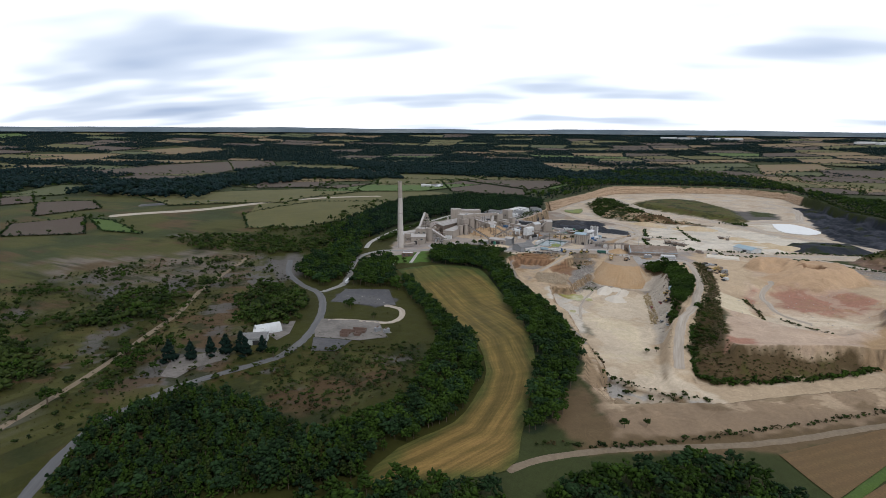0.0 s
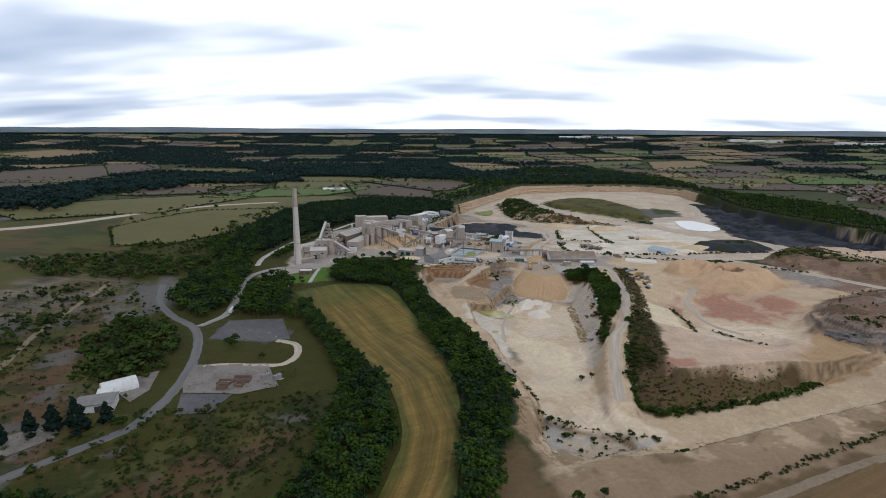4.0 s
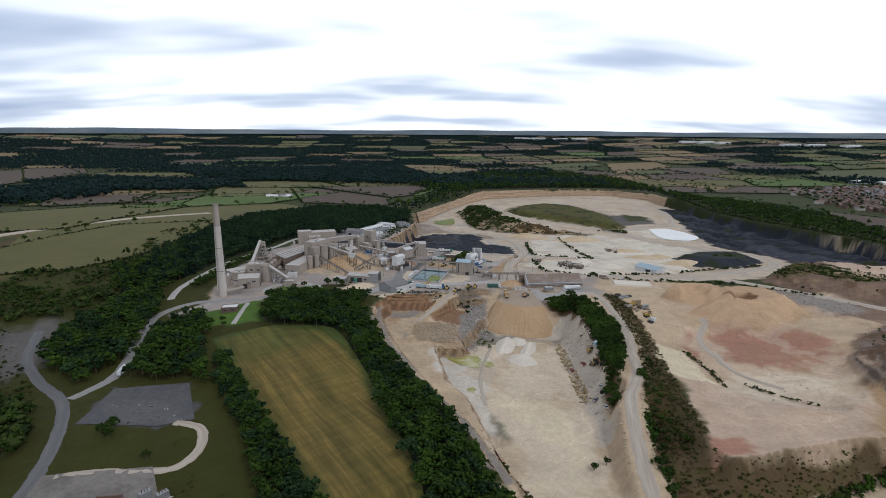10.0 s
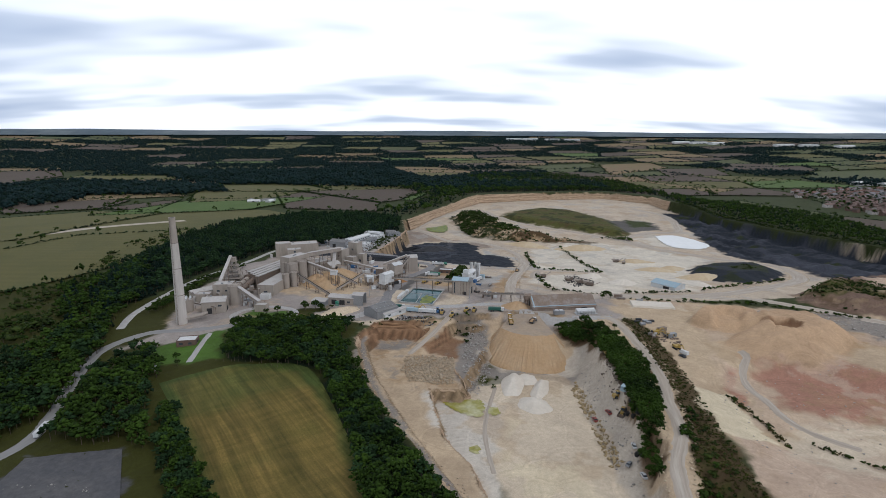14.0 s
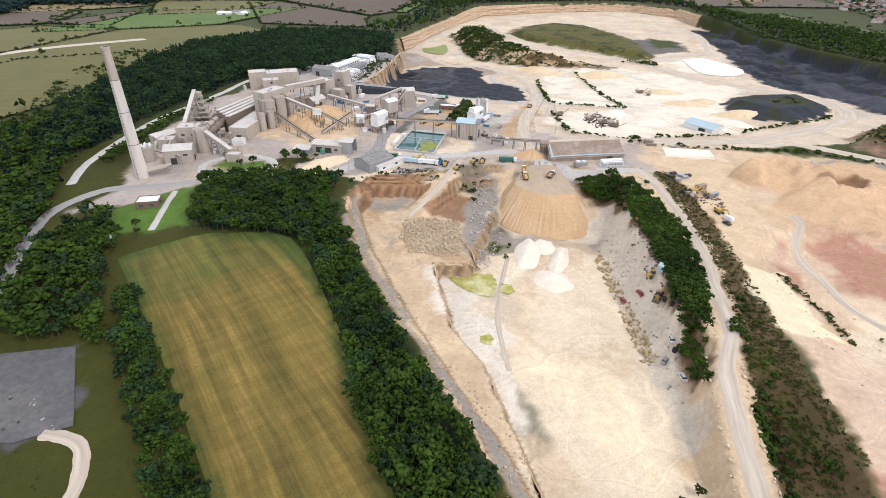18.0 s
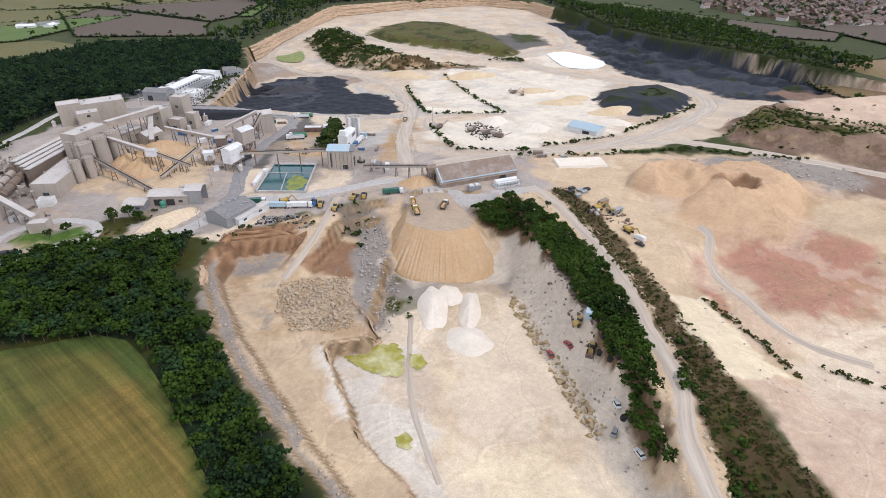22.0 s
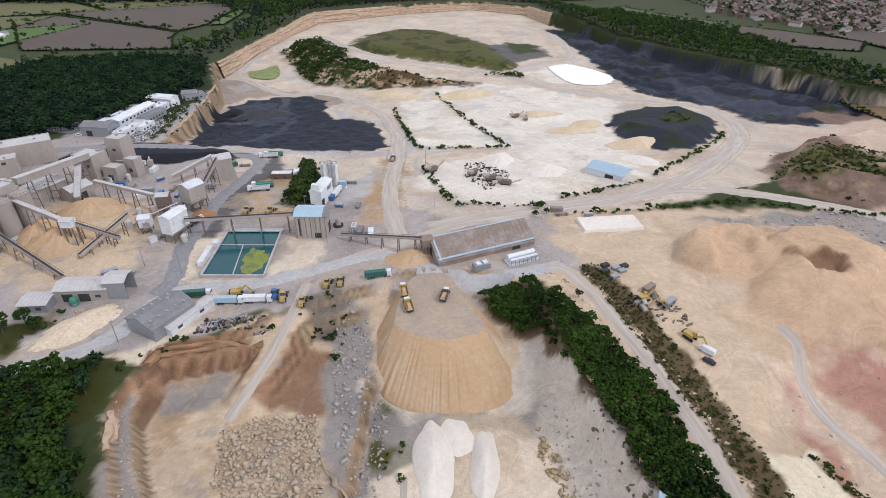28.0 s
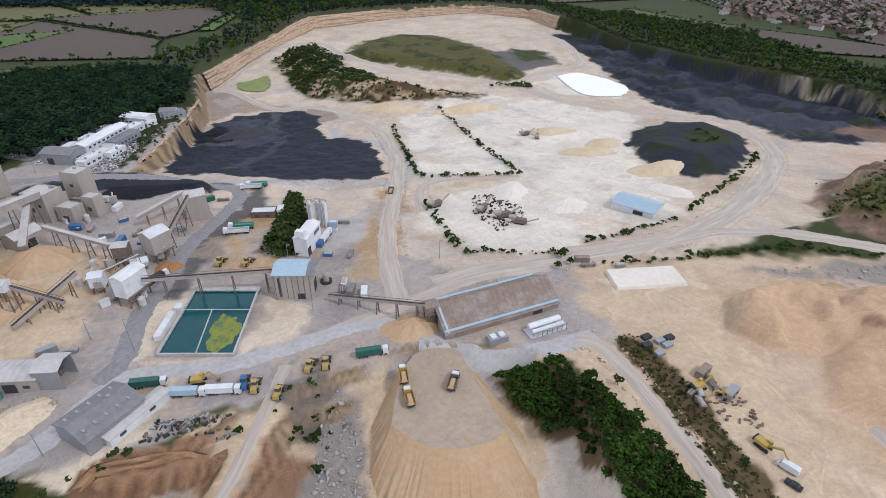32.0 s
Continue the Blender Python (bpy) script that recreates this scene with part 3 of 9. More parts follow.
NW_WOOD = [(-197, -73), (-280, 19), (-302, 107), (-348, 262), (-305, 393), (-205, 417), (-144, 400), (-112, 300), (-150, 180), (-190, 135), (-191, 90), (-192, 40), (-196, 10), (-192, -31)]
W_BELT = [(-60, -60), (-14, -50), (-8, -78), (33, -135), (71, -180), (93, -204), (117, -240), (133, -268), (138, -300), (146, -340), (137, -358), (112, -280), (92, -248), (60, -205), (40, -172), (10, -132), (-4, -116), (-40, -117), (-62, -120), (-84, -77)]
FIELD = [(-77, -149), (-55, -126), (-41, -120), (-10, -116), (34, -163), (60, -200), (92, -246), (114, -290), (136, -360), (140, -384), (112, -410), (100, -418), (98, -392), (107, -364), (103, -335), (96, -312), (70, -274), (28, -234), (-24, -190)]
PAINT = [
    ([(-420, -520), (120, -520), (130, -240), (60, -170), (-90, -60), (-420, 40)], "grass", 12), ([(-40, -420), (8, -361), (37, -285), (53, -299), (56, -372), (37, -400)], "scrub", 12), ([(8, -385), (28, -310), (50, -320), (45, -380)], "dirt", 14),
    ([(-160, -330), (-95, -400), (-60, -350), (-120, -250), (-190, -215)], "dirt", 20), ([(-330, -320), (-230, -330), (-180, -250), (-260, -180), (-340, -200)], "gravel", 25), ([(-60, -420), (-30, -395), (-50, -350), (-90, -360)], "gravel", 8),
    ([(-215, -140), (-150, -180), (-160, -240), (-240, -230)], "gravel", 15),
    ([(-420, -330), (-275, -299), (-244, -268), (-203, -250), (-247, -165), (-300, -160), (-420, -250)], "spoil", 22),
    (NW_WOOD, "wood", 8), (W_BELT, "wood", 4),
    (BOWL, "bowlsand", 6), ([(-138, -117), (-129, -93), (-156, -41), (-165, -14), (-180, 56), (-165, 116), (-128, 250), (-95, 300), (-80, 160), (-40, 130), (100, 52), (165, 60), (158, 9), (115, -6), (60, -8), (20, -30), (-7, -50), (-66, -62), (-78, -74), (-112, -106)], "yard", 5),
    ([(140, 62), (330, 60), (420, -60), (420, -220), (300, -215), (215, -180), (182, -120), (176, -40), (158, 5)], "sand", 8),
    ([(140, -300), (160, -325), (204, -306), (245, -265), (314, -210), (370, -150), (400, -170), (300, -262), (215, -325), (165, -355), (142, -345)], "bank", 6), ([(168, -340), (208, -313), (270, -260), (365, -182), (372, -168), (307, -217), (206, -290), (161, -316)], "stony", 5), ([(141, -290), (160, -312), (204, -284), (257, -235), (326, -172), (376, -134), (390, -145), (340, -182), (280, -237), (226, -286), (183, -316), (158, -322)], "stony", 5),
    (PIT_RIM, "sand", 3), ([(160, -312), (204, -284), (257, -235), (326, -172), (340, -150), (263, -212), (205, -250), (165, -284)], "sand", 6), (PIT_FLOOR, "white", 5), ([(92, -160), (101, -180), (114, -196), (116, -182), (104, -168)], "wet", 5), ([(176, -232), (225, -211), (280, -172), (302, -153), (322, -134), (355, -120), (362, -128), (297, -182), (233, -229), (205, -246)], "sand", 5), (PIT_LOWER, "palegrey", 4), ([(54, -108), (66, -104), (84, -98), (94, -100), (96, -139), (103, -170), (113, -190), (100, -178), (85, -155), (66, -139), (60, -124)], "chalkwet", 4),
    ([(132, -258), (140, -292), (150, -300), (150, -288), (142, -268), (138, -250)], "cliff", 3), ([(121, -240), (100, -207), (81, -186), (55, -153), (58, -150), (84, -180), (103, -199), (126, -236)], "grey", 2),
    (BENCH, "sand", 5), ([(-3, -72), (3, -82), (18, -109), (55, -156), (58, -150), (24, -106), (10, -82), (4, -64), (0, -58)], "grey", 3), ([(0, -56), (-2, -40), (30, -34), (34, -42), (6, -48), (6, -66)], "rust", 3), ([(6, -49), (24, -46), (24, -58), (12, -66), (6, -62)], "grey", 4),
    ([(45, -30), (50, -32), (59, -44), (60, -62), (54, -66), (37, -58), (41, -44)], "rust", 4), ([(50, -8), (64, -4), (70, -22), (74, -40), (74, -66), (78, -88), (70, -96), (64, -89), (60, -70), (57, -45), (56, -30)], "grey", 4), ([(44, -14), (62, -4), (64, -16), (54, -26), (46, -24)], "spoil", 5),
    ([(129, -44), (142, -46), (150, -85), (157, -118), (160, -150), (164, -172), (158, -185), (152, -165), (149, -141), (143, -118), (135, -91), (131, -70)], "rubble", 4),
    ([(128, 6), (104, 12), (64, 6), (84, -10), (112, -10)], "yard", 6), ([(112, -6), (118, 4), (132, -20), (140, -46), (134, -66), (96, -66), (70, -62), (70, -46), (96, -62), (114, -56), (126, -38), (126, -14)], "rubble", 2), ([(72, -48), (84, -58), (112, -60), (112, -66), (86, -80), (76, -80)], "wet", 3), ([(74, -52), (82, -58), (84, -76), (77, -78)], "olive", 3), ([(66, -58), (130, -52), (128, -64), (70, -70)], "grey", 5),
    (strip([(138, 6), (150, -4), (161, -38), (168, -78), (170, -108), (172, -133), (169, -155)], 20), "sand", 3), (TIP_WOOD, "brown", 1.5),
    (BUND_STRIP, "bund", 2),
    (BUND_EDGE + BUND_FOOT, "bund", 3), ([(199, -199), (206, -205), (226, -192), (259, -172), (284, -160), (284, -118), (222, -128), (196, -130), (197, -170)], "pink", 2.5), ([(200, -205), (214, -198), (212, -186), (198, -190)], "red", 4), (EAST_HEAP, "tan", 8), (SAND_MOUND, "orange", 6), (SAND_RIDGE, "orange", 8), (SAND_SCARP, "cliff", 3), ([(196, 10), (230, -10), (228, -42), (204, -30)], "sand", 10),
    ([(224, -37), (236, -40), (254, -36), (270, -28), (284, -44), (286, -66), (262, -88), (240, -92), (228, -88), (221, -74), (222, -57)], "red", 14), ([(207, -54), (212, -58), (210, -74), (212, -88), (205, -94), (201, -82), (203, -66)], "red", 4), ([(234, -100), (280, -92), (272, -140), (222, -146), (216, -120)], "white", 14), ([(184, -80), (203, -84), (209, -100), (215, -118), (216, -130), (194, -130), (188, -108)], "sand", 3),
    (EAST_ROCK, "mauve", 8), ([(290, -110), (306, -138), (335, -127), (366, -116), (440, -97), (432, -84), (368, -103), (336, -114), (310, -124), (300, -104)], "strata", 4), ([(286, -112), (308, -140), (286, -166), (268, -176), (268, -150)], "tan", 8), ([(296, 10), (330, -10), (345, 8), (400, 25), (380, 50), (330, 44)], "mauve", 12),
    ([(290, 30), (310, 5), (330, 20), (330, 50), (300, 50)], "grey", 8), ([(212, 50), (300, 60), (330, 44), (290, 36)], "grey", 6),
    ([(160, 44), (200, 50), (200, 40), (162, 34)], "white", 3),
    (SE_HEAP, "mauve", 8), ([(285, 106), (303, 116), (332, 132), (369, 96), (440, 90), (353, 72), (320, 90), (298, 90)], "olive", 6), ([(400, 190), (500, 220), (560, 120), (640, 160), (600, 260)], "tan", 15), ([(341, 96), (420, 190), (470, 300), (484, 180), (476, 80), (464, 44), (420, 60)], "sand", 12),
    ([(60, 320), (86, 371), (146, 190), (139, 171), (82, 160), (72, 228)], "bright", 8), ([(91, 382), (167, 383), (267, 328), (226, 231), (218, 110), (163, 80), (143, 170)], "bright", 10), ([(83, 122), (142, 158), (164, 85), (149, 68), (108, 65), (84, 93)], "bright", 6),
    ([(-136, 395), (-99, 392), (-54, 352), (-10, 352), (10, 318), (-10, 300), (-26, 345), (-85, 335), (-98, 300), (-118, 350)], "junction", 5), (COAL_SLAB, "coal", 1.5), ([(-53, 339), (-44, 333), (-36, 275), (-41, 247), (-64, 243), (-88, 246), (-89, 250), (-67, 253), (-48, 260), (-45, 288)], "ramp", 2), ([(-89, 246), (-94, 274), (-83, 293), (-60, 269), (-59, 256), (-78, 252)], "pitcoal", 2), ([(-92, 304), (-71, 315), (-52, 317), (-49, 287), (-53, 264), (-65, 280)], "ash", 3), ([(-103, 141), (-75, 147), (-41, 144), (-32, 138), (-42, 128), (-62, 121), (-91, 125)], "coal", 2), ([(-58, 246), (-50, 296), (-40, 300), (-30, 255), (-46, 238)], "ash", 4), ([(-36, 180), (-22, 215), (-22, 270), (-28, 270), (-30, 215), (-42, 186)], "ash", 3), (COAL_HEAP, "coal", 4), ([(262, 225), (285, 265), (305, 255), (285, 220)], "scrub", 12), 
    (COAL_BANK, "coal", 6), (strip([(262, 700), (310, 578), (372, 466), (450, 376), (486, 286), (502, 224)], 7), "scrub", 3), ([(330, 400), (390, 340), (440, 290), (380, 280), (340, 330)], "ash", 15),
    ([(186, 426), (240, 466), (280, 417), (263, 374), (214, 388)], "bright", 4), (N_GREEN, "olive", 14), (N_BLUFF, "scrub", 16), ([(-9, 483), (40, 430), (90, 400), (140, 385), (60, 372), (30, 362)], "dirt", 8), ([(150, 560), (180, 470), (230, 500), (220, 560)], "gravel", 10), ([(180, 570), (190, 510), (220, 520), (215, 565)], "pasture", 8),
    ([(-20, 160), (-12, 130), (-14, 100), (-18, 70), (-12, 30), (-6, 30), (-4, 70), (4, 100), (2, 130)], "gravel", 6), ([(-150, 140), (-109, 150), (-56, 150), (-26, 156), (-20, 144), (-60, 140), (-110, 138)], "gravel", 4), ([(-2, 108), (14, 108), (16, 80), (6, 62), (-4, 80)], "tan", 7), ([(-70, 50), (-40, 30), (-30, 0), (-60, -10), (-95, 10), (-92, 45)], "sand", 14), ([(0, 50), (26, 52), (28, 60), (-2, 64)], "tan", 5), ([(40, 100), (60, 120), (58, 80), (44, 60)], "palegrey", 5), ([(58, 140), (76, 140), (76, 44), (58, 48)], "tan", 6), ([(-50, 172), (-40, 162), (64, 158), (72, 170), (62, 206), (44, 252), (12, 264), (2, 300), (14, 286), (24, 266), (58, 252), (80, 200), (74, 145), (-40, 152)], "palegrey", 4),
    (TOWER_KNOLL, "scrub", 3), ([(-120, 250), (-102, 170), (-90, 158), (-93, 200), (-104, 300), (-142, 390)], "scrub", 3), ([(-97, -53), (-91, -42), (-68, -39), (-64, -50), (-75, -58), (-87, -60)], "lime", 2), ([(-128, -128), (-112, -108), (-88, -80), (-64, -118), (-92, -132), (-98, -150)], "lime", 5),
    ([(-60, -52), (-8, -46), (-8, -74), (-30, -80), (-64, -66)], "grass", 5),
    ([(-64, -38), (-46, -22), (-42, -24), (-46, -36), (-42, -47), (-60, -52)], "grass", 3), ([(-15, -6), (-14, 26), (-4, 38), (-3, -1), (26, -1), (27, 34), (44, 28), (46, 8), (24, -4)], "white", 4), ([(-15, -49), (-4, -41), (6, -25), (9, -8), (14, -20), (8, -38), (-7, -52)], "white", 3), ([(-110, 0), (-70, -4), (-40, 14), (-36, 60), (-70, 72), (-104, 60)], "sand", 8),
    ([(-84, -214), (-50, -199), (-22, -228), (-34, -238), (-70, -247)], "lot", 2),
]

# ---- ground ----
xs = np.concatenate([-np.geomspace(240, 5400, 70)[::-1], np.arange(-236, 350, 1.25), np.arange(350, 560, 3.0), np.geomspace(562, 5400, 66)])
ys = np.concatenate([-np.geomspace(440, 5400, 45)[::-1], np.arange(-436, 360, 1.25), 360 + np.cumsum(np.linspace(2, 4.5, 175)), np.geomspace(930, 5400, 90)])
gx, gy = [a.ravel() for a in np.meshgrid(xs, ys)]
gz = height(gx, gy)
earth = np.tile(np.array(SOIL["pasture"]) * 0.95, (len(gx), 1))
wander_x, wander_y = rough_noise(gx, gy, 9, 2) + 0.5 * rough_noise(gx, gy, 3.3, 7), rough_noise(gx, gy, 10, 6) + 0.5 * rough_noise(gx, gy, 3.1, 9)
jitter_x, jitter_y = gx + 3 * rough_noise(gx, gy, 7) + 1.2 * rough_noise(gx, gy, 2, 1), gy + 3 * rough_noise(gx, gy, 8, 3) + 1.2 * rough_noise(gx, gy, 2.3, 5)


def paint(poly, kind, soft):
    px, py = [p[0] for p in poly], [p[1] for p in poly]
    s = (gx > min(px) - soft - 5) & (gx < max(px) + soft + 5) & (gy > min(py) - soft - 5) & (gy < max(py) + soft + 5)
    if s.any():
        wild = min(soft, 14) * 0.45
        k = sstep(-soft / 2, soft / 2, sdist(poly, jitter_x[s] + wild * wander_x[s], jitter_y[s] + wild * wander_y[s]))[:, None]
        earth[s] = earth[s] * (1 - k) + np.array(SOIL[kind]) * k


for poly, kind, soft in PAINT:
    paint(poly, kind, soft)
# drifts, damp and stony patches with ragged edges
def patches(poly, kind, size, level, amount=0.8, seed=0.0):
    px, py = [p[0] for p in poly], [p[1] for p in poly]
    s = (gx > min(px)) & (gx < max(px)) & (gy > min(py)) & (gy < max(py))
    n = rough_noise(jitter_x[s] + 2 * wander_x[s], jitter_y[s] + 2 * wander_y[s], size, seed) + 0.3 * rough_noise(gx[s], gy[s], size * 0.23, seed + 3) + 0.15 * rough_noise(gx[s], gy[s], size * 0.09, seed + 5)
    k = (amount * (sstep(0.1, 0.2, earth[s].max(axis=1)) if poly is BOWL else 1) * sstep(level - 0.12, level + 0.12, n) * sstep(0, 6, sdist(poly, gx[s], gy[s])))[:, None]
    earth[s] = earth[s] * (1 - k) + np.array(SOIL[kind]) * k


YARD_FLOOR = [(-138, -100), (-156, -41), (-165, 116), (-90, 150), (100, 52), (160, 40), (115, -6), (20, -30), (-66, -62)]
WASTE = [(-420, -520), (60, -520), (60, -300), (-40, -320), (-110, -250), (-250, -150), (-420, -60)]
FLATS = [(180, 60), (300, 56), (330, 0), (290, -40), (300, -110), (262, -176), (200, -205), (192, -140), (186, -40)]
for poly, kind, size, level, amount, seed in ((WASTE, "dirt", 19, 0.35, 0.8, 1), (WASTE, "scrub", 13, 0.3, 0.8, 2), (WASTE, "gravel", 24, 0.62, 0.8, 5), (WASTE, "olive", 16, 0.2, 0.7, 8), ([(-900, -400), (-330, -420), (-330, -60), (-420, 60), (-900, 40)], "olive", 40, 0.0, 0.8, 3), ([(-900, -400), (-330, -420), (-330, -60), (-420, 60), (-900, 40)], "dirt", 33, 0.4, 0.8, 6), (FLATS, "tan", 13, 0.45, 0.3, 3), (FLATS, "pink", 17, 0.2, 0.6, 4),
                                              ([(215, -35), (300, -30), (300, -95), (225, -95)], "tan", 7, 0.6, 0.6, 2), (PIT_FLOOR, "sand", 22, 0.25, 0.6, 1), ([(96, -110), (130, -110), (150, -180), (170, -240), (130, -230), (100, -160)], "palesand", 19, 0.1, 0.7, 5), (SE_HEAP, "dirt", 11, 0.2, 0.6, 3), (SE_HEAP, "stony", 7, 0.3, 0.5, 7), (EAST_ROCK, "dirt", 13, 0.2, 0.7, 5), (EAST_ROCK, "grey", 10, 0.55, 0.6, 2),
                                              (BUND_EDGE + BUND_FOOT, "dirt", 6, 0.2, 0.7, 1), (BUND_EDGE + BUND_FOOT, "olive", 8, 0.4, 0.8, 4), (BOWL, "tan", 21, 0.5, 0.3, 2), (BOWL, "palegrey", 17, 0.5, 0.5, 7), ([(141, -290), (160, -325), (400, -170), (376, -134), (205, -246)], "sand", 8, 0.3, 0.6, 3), ([(141, -290), (160, -325), (400, -170), (376, -134), (205, -246)], "bank", 10, 0.35, 0.6, 6),
                                              (N_GREEN, "dirt", 12, 0.35, 0.6, 2), (N_BLUFF, "sand", 13, 0.2, 0.9, 3), (N_BLUFF, "tan", 8, 0.45, 0.8, 5), (N_GREEN, "scrub", 15, 0.3, 0.8, 6), (COAL_BANK, "ash", 15, 0.3, 0.7, 3), (COAL_BANK, "scrub", 17, 0.6, 0.8, 8), (BENCH, "tan", 8, 0.5, 0.5, 6), (COAL_SLAB, "ash", 9, 0.55, 0.35, 4), (YARD_FLOOR, "sand", 14, 0.25, 0.35, 2), (YARD_FLOOR, "tan", 9, 0.6, 0.25, 5), (YARD_FLOOR, "grey", 12, 0.5, 0.5, 9), (COAL_HEAP, "scrub", 13, 0.3, 0.7, 1), (BENCH, "tan", 8, 0.25, 0.7, 2), (BENCH, "grey", 6, 0.5, 0.6, 9)):
    patches(poly, kind, size, level, amount, seed)
# the strip on the eastern sand slope is painted paler, as if lit
for poly, kind, soft in ((SAND_MOUND, "orange", 6), (SAND_RIDGE, "orange", 9), (SAND_SCARP, "rust", 3), ([(440, 300), (520, 240), (426, 244), (396, 270)], "mauve", 10), ([(342, 116), (365, 214), (415, 244), (475, 276), (496, 250), (500, 160), (440, 110), (369, 92)], "pink", 7), ([(185, -85), (202, -83), (206, -96), (209, -112), (213, -127), (195, -133), (191, -129), (188, -112)], "palesand", 1.2),
                         ([(168, 34), (200, 30), (202, 0), (202, -40), (204, -78), (188, -80), (182, -30)], "sand", 9), ([(-138, 118), (-100, 128), (-60, 122), (-36, 132), (-30, 146), (-60, 152), (-110, 152)], "coal", 4), ([(-84, 113), (-85, 131), (-59, 137), (-38, 137), (-45, 125), (-64, 116)], "pitcoal", 2), ([(84, -10), (90, -14), (106, -14), (110, 4), (90, 6)], "yard", 4), ([(160, 300), (240, 330), (226, 231), (200, 200), (150, 230)], "bright", 10), ([(86, 118), (140, 154), (160, 88), (146, 72), (110, 70)], "bright", 8)):
    paint(poly, kind, soft)
# bare rock on the steep faces of the workings
steep = np.hypot(*np.gradient(gz.reshape(len(ys), len(xs)), ys, xs)).ravel()
pale = earth.max(axis=1)
bare = sstep(0.55, 1.0, steep) * sstep(0.1, 0.2, pale) * (gy > -330)
for apart in (PILE_FOOT, [(118, 8), (172, 8), (186, -120), (200, -215), (176, -238), (150, -200), (126, -60)], BUND_EDGE + BUND_FOOT, EAST_ROCK, SAND_MOUND, SAND_RIDGE):
    bare *= 1 - sstep(-3, 3, sdist(apart, gx, gy))
bare *= 1 - 0.75 * ((gx > 255) & (gy > 200))
shelf = sstep(0.5, 0.9, steep) * sstep(0, 3, sdist(EAST_ROCK, gx, gy))
bands = np.where(np.sin(gz * 1.5 + 0.6 * rough_noise(gx, gy, 12)) > 0.1, 1.5, 0.65)
earth = earth * (1 - shelf[:, None]) + np.array(SOIL["strata"]) * (bands * shelf)[:, None]
rusty = sstep(-4, 4, sdist([(-4, -70), (-4, -36), (40, -30), (62, -40), (62, -66), (30, -60), (8, -66)], gx, gy))[:, None]
layered = 0.85 + 0.3 * np.sin(gz * 2.1 + rough_noise(gx, gy, 6))
earth = earth * (1 - bare[:, None]) + (np.array(SOIL["cliff"]) * (1 - rusty) + np.array(SOIL["rust"]) * rusty) * layered[:, None] * bare[:, None]


def grid_mesh(name, x, y, z, nx, ny):
    i = np.arange(nx * ny).reshape(ny, nx)
    quads = np.stack([i[:-1, :-1], i[:-1, 1:], i[1:, 1:], i[1:, :-1]], -1).reshape(-1, 4)
    return array_mesh(name, np.stack([x, y, z], 1), quads)


def array_mesh(name, verts, faces, smooth=False):
    """A mesh from arrays of corners and of equal-sided faces."""
    me = bpy.data.meshes.new(name)
    n, k = faces.shape
    me.vertices.add(len(verts))
    me.vertices.foreach_set("co", np.ascontiguousarray(verts, np.float32).ravel())
    me.loops.add(n * k)
    me.loops.foreach_set("vertex_index", np.ascontiguousarray(faces, np.int32).ravel())
    me.polygons.add(n)
    me.polygons.foreach_set("loop_start", np.arange(0, n * k, k, dtype=np.int32))
    if smooth:
        me.polygons.foreach_set("use_smooth", np.ones(n, bool))
    me.update()
    return me


ground_mesh = grid_mesh("ground", gx, gy, gz, len(xs), len(ys))
layer = ground_mesh.color_attributes.new("earth", "FLOAT_COLOR", "POINT")
layer.data.foreach_set("color", np.concatenate([earth, np.ones((len(gx), 1))], 1).astype(np.float32).ravel())
ground_mesh.polygons.foreach_set("use_smooth", np.ones(len(ground_mesh.polygons), bool))
ground_mesh.materials.append(M["ground"])
tagged(new("ground", ground_mesh), "quarry land of pale sand, scrub and open country", "ground", kind="structure")



# ---- building helpers ----
def link_mesh(name, me, parent=None, label="", at=None):
    ob = new(name, me)
    if parent is not None:
        ob.parent = parent
    if at is not None:
        ob.matrix_basis = at
    if label:
        ob["label"] = label
    return ob


def part(name, bm, mat, parent=None, label="", at=None, smooth=False):
    """Links a bmesh as one mesh object under a thing or a part."""
    me = bpy.data.meshes.new(name)
    bm.normal_update()
    bm.to_mesh(me)
    bm.free()
    if smooth:
        me.polygons.foreach_set("use_smooth", np.ones(len(me.polygons), bool))
    me.materials.append(mat)
    return link_mesh(name, me, parent, label, at)


def thing(name, label, category, x, y, turn=0.0, z=None, group="", kind=""):
    ob = tagged(new(name), label, category, group, kind)
    ob.matrix_basis = pose(x, y, height1(x, y) if z is None else z, 0, 0, turn)
    return ob


def hexa(bm, cx, cy, z0, z1, sx, sy, tx=1.0, ty=1.0, ox=0.0, oy=0.0):
    """A block, its top scaled by tx, ty and shifted by ox, oy."""
    v = []
    for z, kx, ky, dx, dy in ((z0, 1, 1, 0, 0), (z1, tx, ty, ox, oy)):
        for a, b in ((-1, -1), (1, -1), (1, 1), (-1, 1)):
            v.append(bm.verts.new((cx + dx + a * sx / 2 * kx, cy + dy + b * sy / 2 * ky, z)))
    for f in ((3, 2, 1, 0), (4, 5, 6, 7), (0, 1, 5, 4), (1, 2, 6, 5), (2, 3, 7, 6), (3, 0, 4, 7)):
        bm.faces.new([v[i] for i in f])
    return bm


def box(name, parent, mat, cx, cy, z0, sx, sy, sz, tx=1.0, ty=1.0, ox=0.0, oy=0.0, label=""):
    return part(name, hexa(bmesh.new(), cx, cy, z0, z0 + sz, sx, sy, tx, ty, ox, oy), mat, parent, label)


